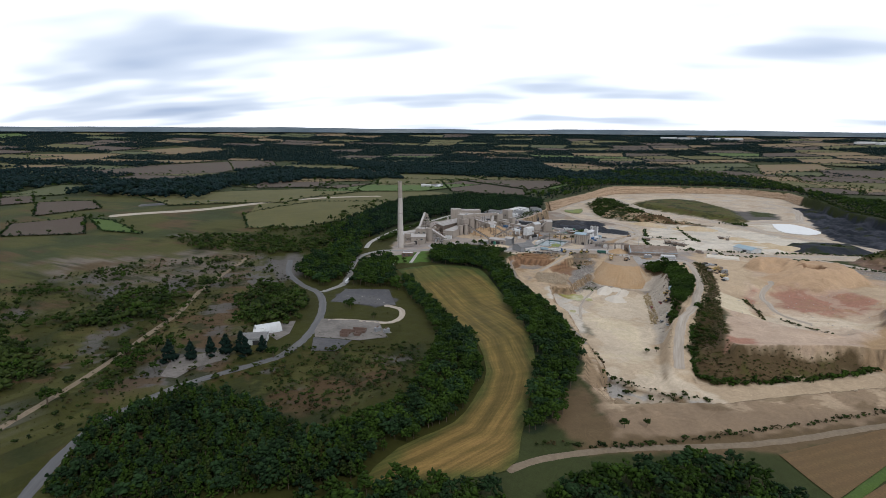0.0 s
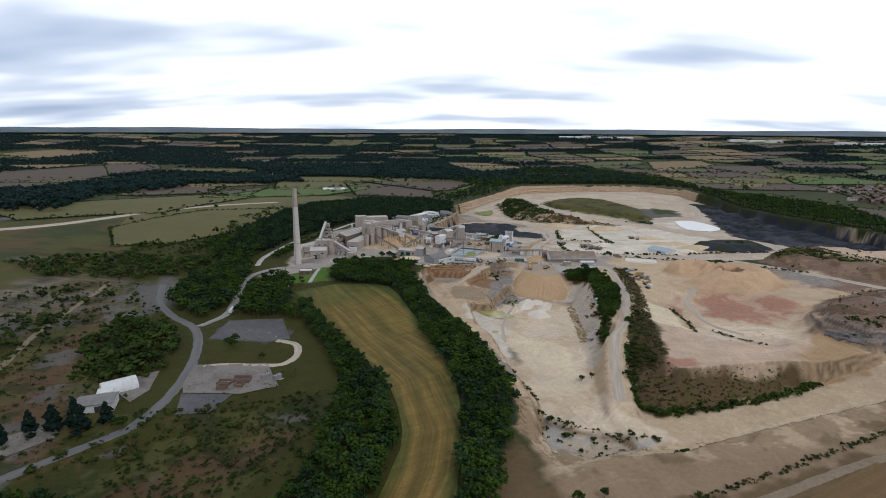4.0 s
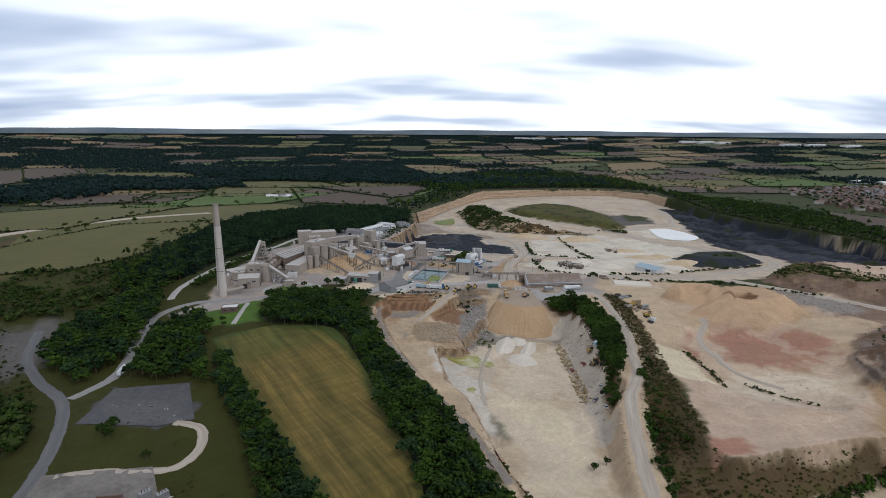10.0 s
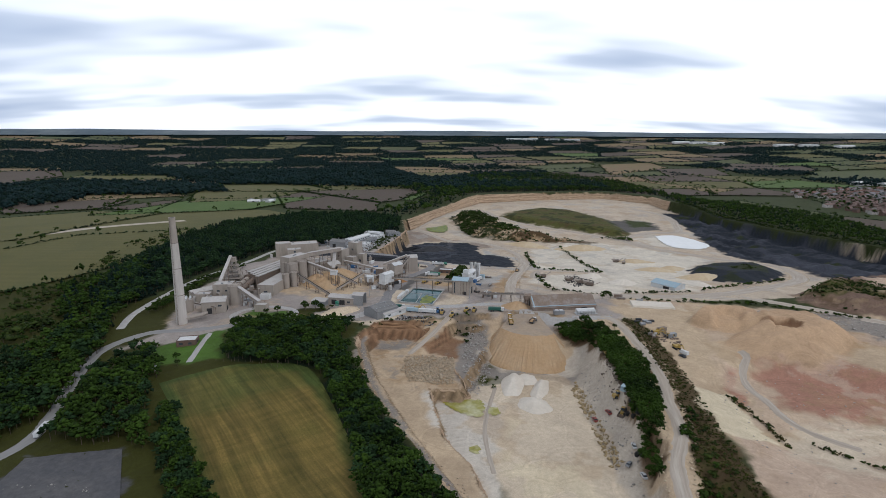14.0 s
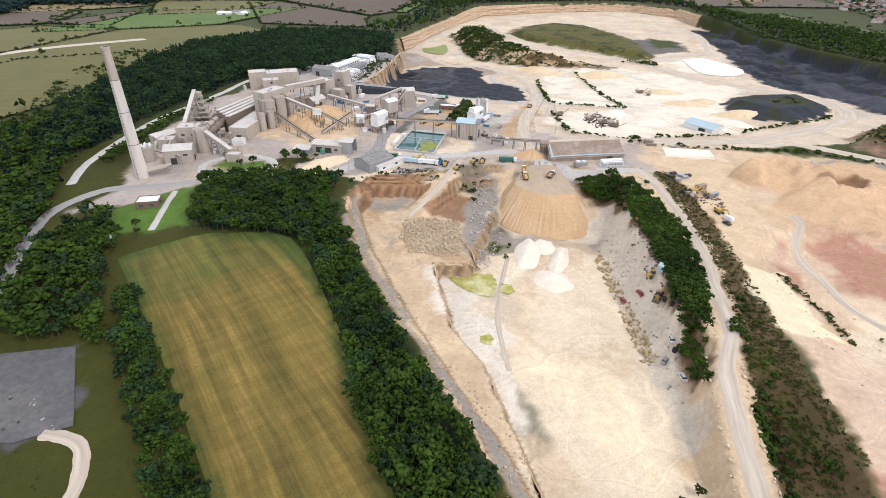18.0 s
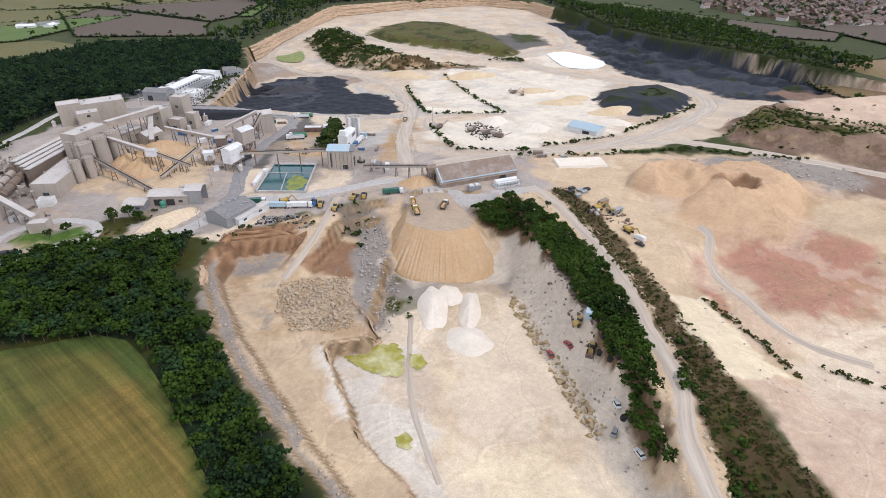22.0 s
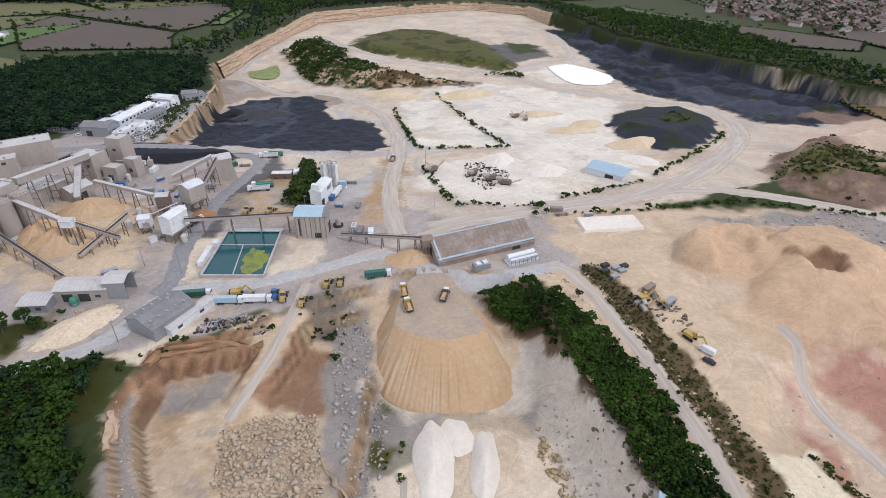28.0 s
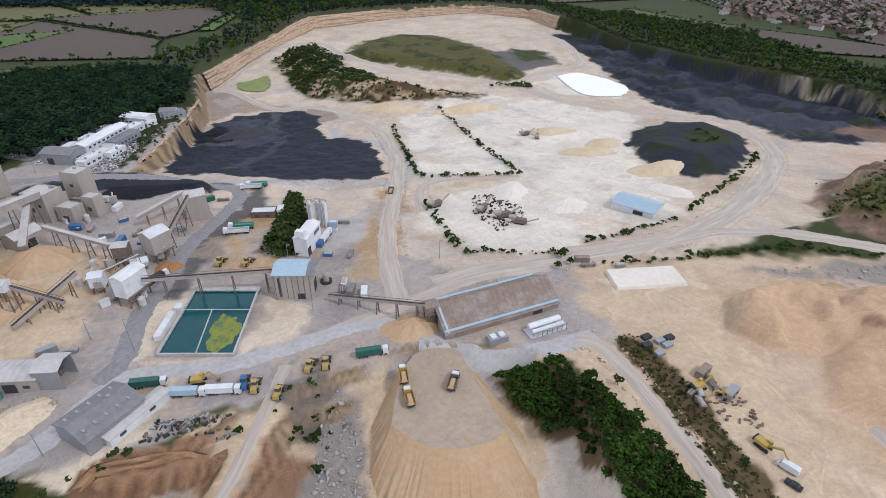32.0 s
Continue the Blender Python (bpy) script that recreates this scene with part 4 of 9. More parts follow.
def lathe(profile, n=24, cx=0.0, cy=0.0):
    bm = bmesh.new()
    rings = [[bm.verts.new((cx + r * math.cos(2 * math.pi * k / n), cy + r * math.sin(2 * math.pi * k / n), z)) for k in range(n)] for r, z in profile]
    for a, b in zip(rings, rings[1:]):
        for k in range(n):
            bm.faces.new((a[k], a[(k + 1) % n], b[(k + 1) % n], b[k]))
    bm.faces.new(rings[0][::-1])
    bm.faces.new(rings[-1])
    return bm


def tube(bm, a, b, r, n=8):
    a, b = Vector(a), Vector(b)
    q = (b - a).to_track_quat("Z", "Y").to_matrix()
    rings = [[bm.verts.new(p + q @ Vector((r * math.cos(2 * math.pi * k / n), r * math.sin(2 * math.pi * k / n), 0))) for k in range(n)] for p in (a, b)]
    for k in range(n):
        bm.faces.new((rings[0][k], rings[0][(k + 1) % n], rings[1][(k + 1) % n], rings[1][k]))
    bm.faces.new(rings[0][::-1])
    bm.faces.new(rings[1])
    return bm


def beam(bm, a, b, w, h):
    """A bar of width w and depth h from a to b."""
    a, b = Vector(a), Vector(b)
    d = (b - a).normalized()
    side = d.cross(Vector((0, 0, 1)))
    side = side.normalized() if side.length > 1e-3 else Vector((1, 0, 0))
    up = side.cross(d).normalized()
    v = [bm.verts.new(p + side * i * w / 2 + up * j * h / 2) for p in (a, b) for i, j in ((-1, -1), (1, -1), (1, 1), (-1, 1))]
    for f in ((3, 2, 1, 0), (4, 5, 6, 7), (0, 1, 5, 4), (1, 2, 6, 5), (2, 3, 7, 6), (3, 0, 4, 7)):
        bm.faces.new([v[i] for i in f])
    return bm


def gable(bm, L, W, z, rise, over=0.4, thick=0.25, cx=0.0, cy=0.0):
    """Two roof slopes along x with thickness and eaves."""
    for s in (-1, 1):
        o = [(-L / 2 - over, s * (W / 2 + over), z - rise * over / (W / 2)), (L / 2 + over, s * (W / 2 + over), z - rise * over / (W / 2)), (L / 2 + over, 0, z + rise), (-L / 2 - over, 0, z + rise)]
        v = [bm.verts.new((cx + p[0], cy + p[1], p[2] + d)) for d in (0, thick) for p in o]
        for f in ((3, 2, 1, 0), (4, 5, 6, 7), (0, 1, 5, 4), (1, 2, 6, 5), (2, 3, 7, 6), (3, 0, 4, 7)):
            bm.faces.new([v[i] for i in f])
    return bm


def gable_walls(bm, L, W, H, rise, z0=-1.5):
    pts = [(-W / 2, z0), (W / 2, z0), (W / 2, H), (0, H + rise), (-W / 2, H)]
    ends = [[bm.verts.new((s * L / 2, y, z)) for y, z in pts] for s in (-1, 1)]
    bm.faces.new(ends[0][::-1])
    bm.faces.new(ends[1])
    for i in range(5):
        j = (i + 1) % 5
        bm.faces.new((ends[0][i], ends[0][j], ends[1][j], ends[1][i]))
    return bm


def shed(name, label, x, y, L, W, H, rise, turn, wall, roof, doors=(), windows=(), ribs=0, z=None, category="building", skylights=0, vents=0):
    """A gabled shed. doors and windows: (side, along, width, height, sill), side 0 front (-y), 1 right end (+x), 2 back, 3 left end."""
    t = thing(name, label, category, x, y, turn, z)
    part("wall", gable_walls(bmesh.new(), L, W, H, rise), wall, t)
    r = part("roof", gable(bmesh.new(), L, W, H, rise), roof, t)
    for i in range(ribs):
        u = -L / 2 + L * (i + 0.5) / ribs
        bm = bmesh.new()
        for s in (-1, 1):
            beam(bm, (u, s * W / 2, H + 0.28), (u, 0, H + rise + 0.28), 0.18, 0.12)
        part("roof_rib", bm, roof, r)
    for i in range(skylights):
        u = -L / 2 + L * (i + 0.5) / skylights
        box("skylight", r, M["pale"], u, -W / 4, H + rise / 2 + 0.2, 1.6, W * 0.3, 0.15)
    for i in range(vents):
        u = -L / 2 + L * (i + 0.7) / vents
        part("vent", lathe([(0.45, H + rise - 0.1), (0.45, H + rise + 0.7), (0.7, H + rise + 0.75), (0.1, H + rise + 1.1)], 10, u, 0), M["metal"], r)
    for items, nm, mat in ((doors, "door", M["dark"]), (windows, "window", M["glass"])):
        for side, along, w, h, sill in items:
            if side in (0, 2):
                s = -1 if side == 0 else 1
                box(nm, t, mat, along, s * (W / 2 + 0.02), sill, w, 0.16, h)
            else:
                s = 1 if side == 1 else -1
                box(nm, t, mat, s * (L / 2 + 0.02), along, sill, 0.16, w, h)
    return t


def block(name, label, x, y, sx, sy, h, turn, wall, roof, windows=(), z=None, parapet=0.5, category="building", plant=0):
    """A flat-roofed building with a parapet."""
    t = thing(name, label, category, x, y, turn, z)
    box("wall", t, wall, 0, 0, -2, sx, sy, h + 2)
    r = box("roof", t, roof, 0, 0, h + 0.003, sx - 0.5, sy - 0.5, 0.15)
    for s in (-1, 1):
        box("parapet", t, wall, 0, s * (sy / 2 - 0.12), h + 0.002, sx, 0.24, parapet)
        box("parapet", t, wall, s * (sx / 2 - 0.12), 0, h + 0.002, 0.24, sy - 0.5, parapet)
    for i in range(plant):
        box("roof_unit", r, M["metal"], (random.random() - 0.5) * sx * 0.7, (random.random() - 0.5) * sy * 0.7, h + 0.15, 1.4, 1.0, 0.9, 0.9, 0.9)
    for side, along, w, hh, sill in windows:
        if side in (0, 2):
            box("window", t, M["glass"], along, (-1 if side == 0 else 1) * (sy / 2 + 0.02), sill, w, 0.14, hh)
        else:
            box("window", t, M["glass"], (1 if side == 1 else -1) * (sx / 2 + 0.02), along, sill, 0.14, w, hh)
    return t


def conveyor(label, a, b, width=1.6, depth=1.4, legs=3, roofed=True, mat=None, name="conveyor"):
    """An inclined conveyor gallery from a to b on trestles."""
    mat = mat or M["dust"]
    t = tagged(new(name), label, "conveyor")
    a, b = Vector(a), Vector(b)
    base = height1(a.x, a.y)
    t.location = (a.x, a.y, base)
    o = Vector((a.x, a.y, base))
    part("gallery", beam(bmesh.new(), a - o, b - o, width, depth), mat, t)
    d = (b - a).normalized()
    side = d.cross(Vector((0, 0, 1))).normalized()
    lift = Vector((0, 0, depth / 2 + 0.16))
    if roofed:
        part("cover", beam(bmesh.new(), a - o + lift, b - o + lift, width * 1.15, 0.14), M["sheet"], t)
    else:
        part("belt", beam(bmesh.new(), a - o + lift, b - o + lift, width * 0.6, 0.1), M["dark"], t)
        for s in (-1, 1):
            part("handrail", beam(bmesh.new(), a - o + lift * 1.9 + side * s * width / 2, b - o + lift * 1.9 + side * s * width / 2, 0.12, 0.12), M["steel"], t)
    for i in range(legs):
        p = a + (b - a) * ((i + 0.6) / legs)
        g = height1(p.x, p.y)
        if p.z - g < 1.6:
            continue
        bm = bmesh.new()
        for s in (-1, 1):
            beam(bm, p - o + side * s * width * 0.45 - Vector((0, 0, depth / 2)), Vector((p.x, p.y, g - 0.5)) - o + side * s * width * 0.9, 0.32, 0.32)
        for k in (0.3, 0.62):
            zz = p.z - depth / 2 - (p.z - depth / 2 - g) * k
            beam(bm, Vector((p.x, p.y, zz)) - o - side * width * 0.7, Vector((p.x, p.y, zz)) - o + side * width * 0.7, 0.2, 0.2)
        part("trestle", bm, M["steel"], t)
    return t


def silo(label, x, y, r, h, mat, cone=1.2, rails=True, name="silo", turn=0, z=None, group=""):
    t = thing(name, label, "silo", x, y, turn, z, group)
    part("shell", lathe([(r, -2), (r, h)], 28), mat, t, smooth=False)
    part("top", lathe([(r + 0.15, h + 0.003), (r + 0.15, h + 0.2), (0.4, h + cone)], 28), mat, t)
    if rails:
        bm = bmesh.new()
        n = 18
        for k in range(n):
            u, v = 2 * math.pi * k / n, 2 * math.pi * (k + 1) / n
            p, q = Vector((r * math.cos(u), r * math.sin(u), h + 1.2)), Vector((r * math.cos(v), r * math.sin(v), h + 1.2))
            beam(bm, p, q, 0.09, 0.09)
            beam(bm, p - Vector((0, 0, 1.1)), p, 0.09, 0.09)
        part("guard_rail", bm, M["steel"], t)
    bm = bmesh.new()
    for s in (-0.3, 0.3):
        beam(bm, (s, -r - 0.15, -0.5), (s, -r - 0.15, h + 1), 0.08, 0.08)
    for k in range(int(h / 0.9)):
        beam(bm, (-0.3, -r - 0.15, k * 0.9 + 0.4), (0.3, -r - 0.15, k * 0.9 + 0.4), 0.06, 0.06)
    part("ladder", bm, M["steel"], t)
    return t


M["cream"] = material("dusty_cream_cladding", (0.315, 0.275, 0.232), 0.85, 0.12, 0.8, 0.15, stain=(0.245, 0.211, 0.17), stain_scale=0.12, streak=0.2)
M["sheet"] = material("dusty_roof_sheet", (0.41, 0.385, 0.36), 0.8, 0.12, 0.7, 0.15, stain=(0.286, 0.252, 0.211), stain_scale=0.1)
M["pale"] = material("pale_painted_metal", (0.52, 0.53, 0.53), 0.6, 0.08, 0.8, 0.1, stain=(0.34, 0.32, 0.286), stain_scale=0.15)
M["white"] = material("white_painted_metal", (0.56, 0.56, 0.55), 0.5, 0.08, 0.9, 0.05, stain=(0.34, 0.32, 0.285), stain_scale=0.2)
M["metal"] = material("grey_galvanised_metal", (0.272, 0.279, 0.286), 0.5, 0.12, 1.2, 0.1, metal=0.4)
M["steel"] = material("rusty_steel", (0.136, 0.109, 0.0884), 0.75, 0.25, 1.5, 0.2, stain=(0.19, 0.102, 0.0544), stain_scale=0.6)
M["dark"] = material("dark_opening", (0.035, 0.035, 0.035), 0.9, 0.3, 0.8, 0.1)
M["glass"] = material("window_glass", (0.05, 0.06, 0.07), 0.15, 0.2, 0.6, 0.0)
M["greyroof"] = material("weathered_grey_roof", (0.163, 0.16, 0.156), 0.85, 0.15, 0.6, 0.2, stain=(0.224, 0.211, 0.19), stain_scale=0.15)
M["blue"] = material("pale_blue_sheet", (0.286, 0.381, 0.435), 0.6, 0.08, 0.7, 0.1, stain=(0.374, 0.394, 0.394), stain_scale=0.2)
M["rust"] = material("rusted_corrugated_sheet", (0.20, 0.15, 0.115), 0.8, 0.2, 0.8, 0.2, stain=(0.286, 0.258, 0.231), stain_scale=0.18, stain_amount=0.85)
M["rock"] = material("pale_limestone", (0.46, 0.37, 0.26), 0.95, 0.2, 0.8, 0.3, per_piece=0.2)
M["ochre"] = material("ochre_stained_stone", (0.36, 0.275, 0.15), 0.95, 0.25, 0.8, 0.3, per_piece=0.2)
M["greyrock"] = material("grey_stone", (0.34, 0.315, 0.285), 0.95, 0.3, 0.9, 0.4, per_piece=0.2)
M["brick"] = material("brown_brick", (0.13, 0.085, 0.065), 0.9, 0.2, 1.0, 0.2)
M["tile"] = material("brown_roof_tile", (0.115, 0.080, 0.068), 0.85, 0.25, 0.8, 0.2, per_piece=0.4)
M["yellow"] = material("dusty_yellow_machine_paint", (0.36, 0.245, 0.055), 0.6, 0.15, 1.0, 0.05, stain=(0.28, 0.23, 0.16), stain_scale=0.6, stain_amount=0.8)
M["red"] = material("faded_red_paint", (0.26, 0.05, 0.04), 0.55, 0.15, 1.0, 0.05, stain=(0.25, 0.2, 0.17), stain_scale=0.5)
M["green"] = material("green_paint", (0.034, 0.177, 0.116), 0.5, 0.12, 1.0, 0.05, stain=(0.17, 0.218, 0.19), stain_scale=0.5)
M["darkgreen"] = material("dark_green_paint", (0.025, 0.09, 0.07), 0.55, 0.15, 1.0, 0.05)
M["bluepaint"] = material("blue_paint", (0.0408, 0.109, 0.231), 0.5, 0.12, 1.0, 0.05)
M["tyre"] = material("black_rubber", (0.025, 0.025, 0.025), 0.9, 0.2, 2.0, 0.1)
M["orange"] = material("orange_sand", (0.272, 0.136, 0.0544), 0.95, 0.2, 0.8, 0.3)
M["deck"] = material("packed_sandy_dust", (0.33, 0.255, 0.18), 0.95, 0.15, 0.5, 0.2, stain=(0.27, 0.225, 0.185), stain_scale=0.12, stain_amount=0.8)
M["buff"] = material("buff_sand", (0.47, 0.365, 0.23), 0.95, 0.1, 0.7, 0.25, stain=(0.53, 0.44, 0.31), stain_scale=0.1, stain_amount=0.8)
M["tan"] = material("tan_sand", (0.39, 0.262, 0.145), 0.95, 0.12, 0.7, 0.25, stain=(0.45, 0.335, 0.215), stain_scale=0.06, stain_amount=0.6)
M["chalk"] = material("white_chalk", (0.60, 0.54, 0.455), 0.95, 0.08, 0.6, 0.2, stain=(0.52, 0.46, 0.375), stain_scale=0.12)
M["water"] = material("turquoise_water", (0.006, 0.058, 0.064), 0.12, 0.12, 0.15, 0.02)
M["water"].node_tree.nodes[M["water"]["principled"]].inputs["Specular IOR Level"].default_value = 0.2
M["algae"] = material("green_algae", (0.17, 0.19, 0.022), 0.6, 0.2, 0.9, 0.2, stain=(0.03, 0.08, 0.06), stain_scale=0.35, stain_amount=0.9)
M["pool"] = material("pale_settling_pool", (0.72, 0.72, 0.70), 0.5, 0.05, 0.2, 0.02)
M["coal"] = material("black_coal", (0.035, 0.035, 0.038), 0.8, 0.3, 0.8, 0.4)

# ---- the chimney ----
chimney = thing("chimney", "tall tapered concrete works chimney, pale grey and weathered", "chimney", -127.5, -73)
M["shaft"] = material("weathered_pale_concrete", (0.47, 0.43, 0.39), 0.9, 0.12, 0.6, 0.15, stain=(0.34, 0.30, 0.26), stain_scale=0.12, streak=0.15)
shaft = part("shaft", lathe([(3.5, -2), (3.4, 4), (2.35, 55), (2.3, 55.1)], 36), M["shaft"], chimney)
part("upper_shaft", lathe([(2.3, 55.1), (1.95, 70.5), (2.1, 70.6), (2.1, 71.6), (1.7, 71.6), (1.65, 70.0)], 36), M["dust"], chimney, "paler dusty upper shaft")
part("flue_mouth", lathe([(1.6, 69.5), (1.6, 71.5)], 24), M["dark"], chimney)
for zz in (20, 38, 55):
    r = 3.4 - (zz - 4) * 1.05 / 51
    part("band", lathe([(r + 0.02, zz - 0.15), (r + 0.1, zz - 0.1), (r + 0.1, zz + 0.1), (r, zz + 0.15)], 36), M["steel"], shaft)
bm = bmesh.new()
for s in (-0.3, 0.3):
    beam(bm, (s, -3.6, 0), (s, -2.15, 70), 0.08, 0.08)
for k in range(70):
    beam(bm, (-0.3, -3.6 + k * 0.0207, k + 0.5), (0.3, -3.6 + k * 0.0207, k + 0.5), 0.06, 0.06)
part("ladder", bm, M["steel"], chimney)
for sgn in (0, 1):
    part("flue_duct", tube(bmesh.new(), (2.5, 1 + sgn * 2, 3.5), (11, 9 + sgn * 3, 4.5), 1.1, 14), M["dust"], chimney)

# ---- kiln line and mills ----
C, S = M["cream"], M["sheet"]
shed("mill_building", "dusty cream gabled mill building by the chimney", -122, -46, 16, 12, 8.5, 2.2, 28, C, S, doors=((0, -3, 3.5, 4, 0), (1, 0, 3, 3.5, 0)), windows=((0, 4, 2.5, 1.2, 5),), vents=2)
silo("tall dusty concrete silo with a railed top", -118.5, -29, 4.6, 14, M["dust"])
block("burner_house", "dusty cream block beside the silo", -136, -17, 14, 11, 11, 22, C, S, windows=((0, -3, 2, 1.2, 6), (0, 3, 2, 1.2, 6)), plant=2)
block("fan_house", "small dusty rendered block by the flue", -144, -30, 10, 8, 6.5, 22, C, S, plant=1)
t = silo("wide grey slurry tank beside the chimney", -142, -50, 4.0, 8.5, M["dust"], 0.5, name="slurry_tank")
for k in range(5):
    u = k * 1.25
    part("filter_pot", lathe([(0.7, 8.6), (0.7, 10.2), (0.2, 10.8)], 10, 2.5 * math.cos(u), 2.5 * math.sin(u)), M["pale"], t)
for k, (ox, oy) in enumerate(((0, 0), (4.6, -2.0))):
    shed("store_shed", "long low dusty store shed beside the works road", -155 + ox, -14 + oy, 26, 4.2, 4.6, 1.0, 68, C, S, doors=((1, 0, 2.5, 3, 0),), ribs=6)
# preheater tower, open steel floors
t = thing("preheater_tower", "stepped dusty preheater tower of open steel floors", "tower", -156, 22, 22)
for k in range(5):
    w = 15 - k * 2.2
    box("floor_slab", t, M["dust"], 0, 0, 2.5 + k * 3.4, w, w * 0.85, 0.4)
    for sx in (-1, 1):
        for sy in (-1, 1):
            box("column", t, M["dust"], sx * (w / 2 - 0.6), sy * (w * 0.42 - 0.6), -2 if k == 0 else 2.9 + (k - 1) * 3.4, 0.6, 0.6, 4.5 if k == 0 else 3.0)
    if k < 4:
        part("cyclone", lathe([(0.4, 3 + k * 3.4), (1.9, 4.8 + k * 3.4), (1.9, 6.0 + k * 3.4), (1.0, 6.3 + k * 3.4)], 14, (-1) ** k * w * 0.18, 0), M["sheet"], t)
box("top_house", t, C, 0, 0, 16.5, 5, 4.5, 3)
conveyor("steep dusty feed conveyor up to the preheater tower", (-144, -12, 6), (-157, 21, 19.5), 2.2, 1.8, 3)
# kilns
for k, (x0, y0) in enumerate(((-128, -17), (-121.5, -17.5))):
    t = tagged(new("rotary_kiln"), "long dusty steel rotary kiln on concrete piers", "kiln", "rotary kilns")
    t.location = (x0, y0, height1(x0, y0))
    ex, ey = -5.5, 26
    part("kiln_shell", tube(bmesh.new(), (0, 0, 6.5), (ex, ey, 8), 2.0, 20), M["steel"] if k else M["dust"], t)
    for f in (0.1, 0.4, 0.7, 0.95):
        part("tyre_ring", tube(bmesh.new(), (ex * f, ey * f, 6.5 + 1.5 * f), (ex * (f + 0.03), ey * (f + 0.03), 6.5 + 1.5 * (f + 0.03)), 2.4, 20), M["steel"], t)
        box("pier", t, M["concrete"], ex * f, ey * f, -2, 4.4, 1.6, 6.2 + 1.5 * f)
    part("kiln_hood", tube(bmesh.new(), (ex, ey, 8), (ex * 1.14, ey * 1.14, 8.2), 3.2, 20), M["steel"], t)
# four long raised roofs of the kiln house
for k in range(4):
    t = tagged(new("kiln_house_roof"), "long raised dusty roof strip over the kiln line", "roof", "kiln house roofs")
    ax, ay = -134 + k * 4.6, 12 - k * 3.2
    t.matrix_basis = pose(ax, ay, height1(ax, ay))
    lx, ly = 4.5 - k * 0.5, 62 + k * 2
    part("roof_sheet", beam(bmesh.new(), (0, 0, 11.5), (lx, ly, 11.5), 3.1, 0.5), S, t)
    part("gutter", beam(bmesh.new(), (-1.9, 0, 11.2), (lx - 1.9, ly, 11.2), 0.7, 0.5), M["steel"], t)
    part("side_wall", beam(bmesh.new(), (0, 0, 5.0), (lx, ly, 5.0), 2.5, 11.8), M["steel"], t)
block("clinker_store", "large pale flat-roofed clinker store, dusty", -108, 14, 13, 46, 7.5, 6, C, S, windows=((0, 0, 3, 3, 0),), parapet=0.4)
# silo cluster
for k, (x, y) in enumerate(((-101, 24), (-98, 33), (-95.5, 42), (-108, 28), (-105.5, 37), (-103, 46))):
    silo("tall dusty concrete silo, streaked, in a cluster", x, y, 4.4, 17, M["dust"], 0.8, rails=k < 3, group="silo cluster")
block("silo_top_house", "dusty cream house over the silos", -106, 36, 11, 22, 20.5, -16, C, S, plant=2)
for k, (x, y) in enumerate(((-100.5, 12), (-97, 18))):
    silo("slim dusty concrete silo beside the clinker store", x, y, 2.9, 11.5, M["dust"], 0.8)
block("crane_store", "tall pale windowless store block, dusty", -161, 107, 14, 12, 14, 36, C, S)
block("crane_store_annexe", "long tall dusty store hall", -149, 117, 36, 15, 12.5, 36, C, S, plant=2)
block("packing_plant", "dusty cream packing plant block", -144, 99, 13, 10, 10.5, 36, C, S, windows=((0, 0, 2, 1.5, 8),), plant=1)
block("raw_mill", "dusty cream raw mill with stepped roof", -95, 98, 13, 11, 14, -14, C, S, windows=((0, -2, 2, 2, 5), (0, 3, 1.5, 1.5, 8)), plant=2)
block("raw_mill_tower", "tall dusty raw mill tower, streaked", -86, 113, 10, 9, 18, -14, C, S, windows=((0, 0, 2, 1.5, 11),), plant=1)
block("raw_mill_annexe", "low dusty annexe with openings", -82, 95, 9, 7, 8, -14, C, S, windows=((0, 0, 3, 3, 1),))
block("bag_house", "small dusty filter house on the mill side", -74, 101, 7, 6, 10, -14, C, S, windows=((0, 0, 2, 2, 3),))
shed("blend_shed", "dusty gabled shed under the gallery", -108, 72, 20, 12, 7, 2, 66, C, S, doors=((1, 0, 4, 4.5, 0),), vents=2)
shed("coal_mill", "dusty gabled coal mill shed", -90, 72, 12, 9, 6, 2, 66, C, S, doors=((0, 0, 4, 4, 0),))
conveyor("long dusty enclosed gallery from silos to raw mill", (-103, 52, 18), (-92, 92, 15), 3.2, 3.0, 4)
conveyor("sloping dusty conveyor from silos to a transfer house", (-102, 41, 15), (-64, 22, 13), 1.8, 1.6, 4)
conveyor("sloping dusty conveyor down to the stockpile", (-101, 24, 10), (-53, -4, 2), 1.6, 1.4, 4, roofed=False)
conveyor("dusty conveyor rising from a hopper", (-56, 12, 2), (-45, 36, 9), 1.6, 1.4, 3, roofed=False)
conveyor("dusty conveyor on trestles beside the cone heap", (-78, 70, 10), (-42, 56, 9), 1.6, 1.4, 4)
conveyor("dusty conveyor from transfer house to screens", (-64, 24, 12), (-44, 24, 4), 1.5, 1.3, 3, roofed=False)
conveyor("dusty inclined covered conveyor at the mill", (-96, 90, 13), (-84, 62, 4), 2.6, 2.2, 2)
conveyor("dusty conveyor to the crusher tower", (-47, 87, 5), (-30, 102, 11), 1.8, 1.6, 3)
conveyor("dusty conveyor dropping from the crusher tower", (-27, 100, 10), (-24, 66, 7), 1.6, 1.4, 3, roofed=False)
conveyor("dusty raw feed conveyor from burner house", (-115, -29, 10), (-90, -40, 4), 2.4, 2.2, 2)
block("feed_house", "low dusty feed house", -87, -42, 8, 6, 4.5, 10, C, S)
block("pump_house", "small dusty white pump house", -101, -16, 7, 5, 3.5, 12, M["white"], S)
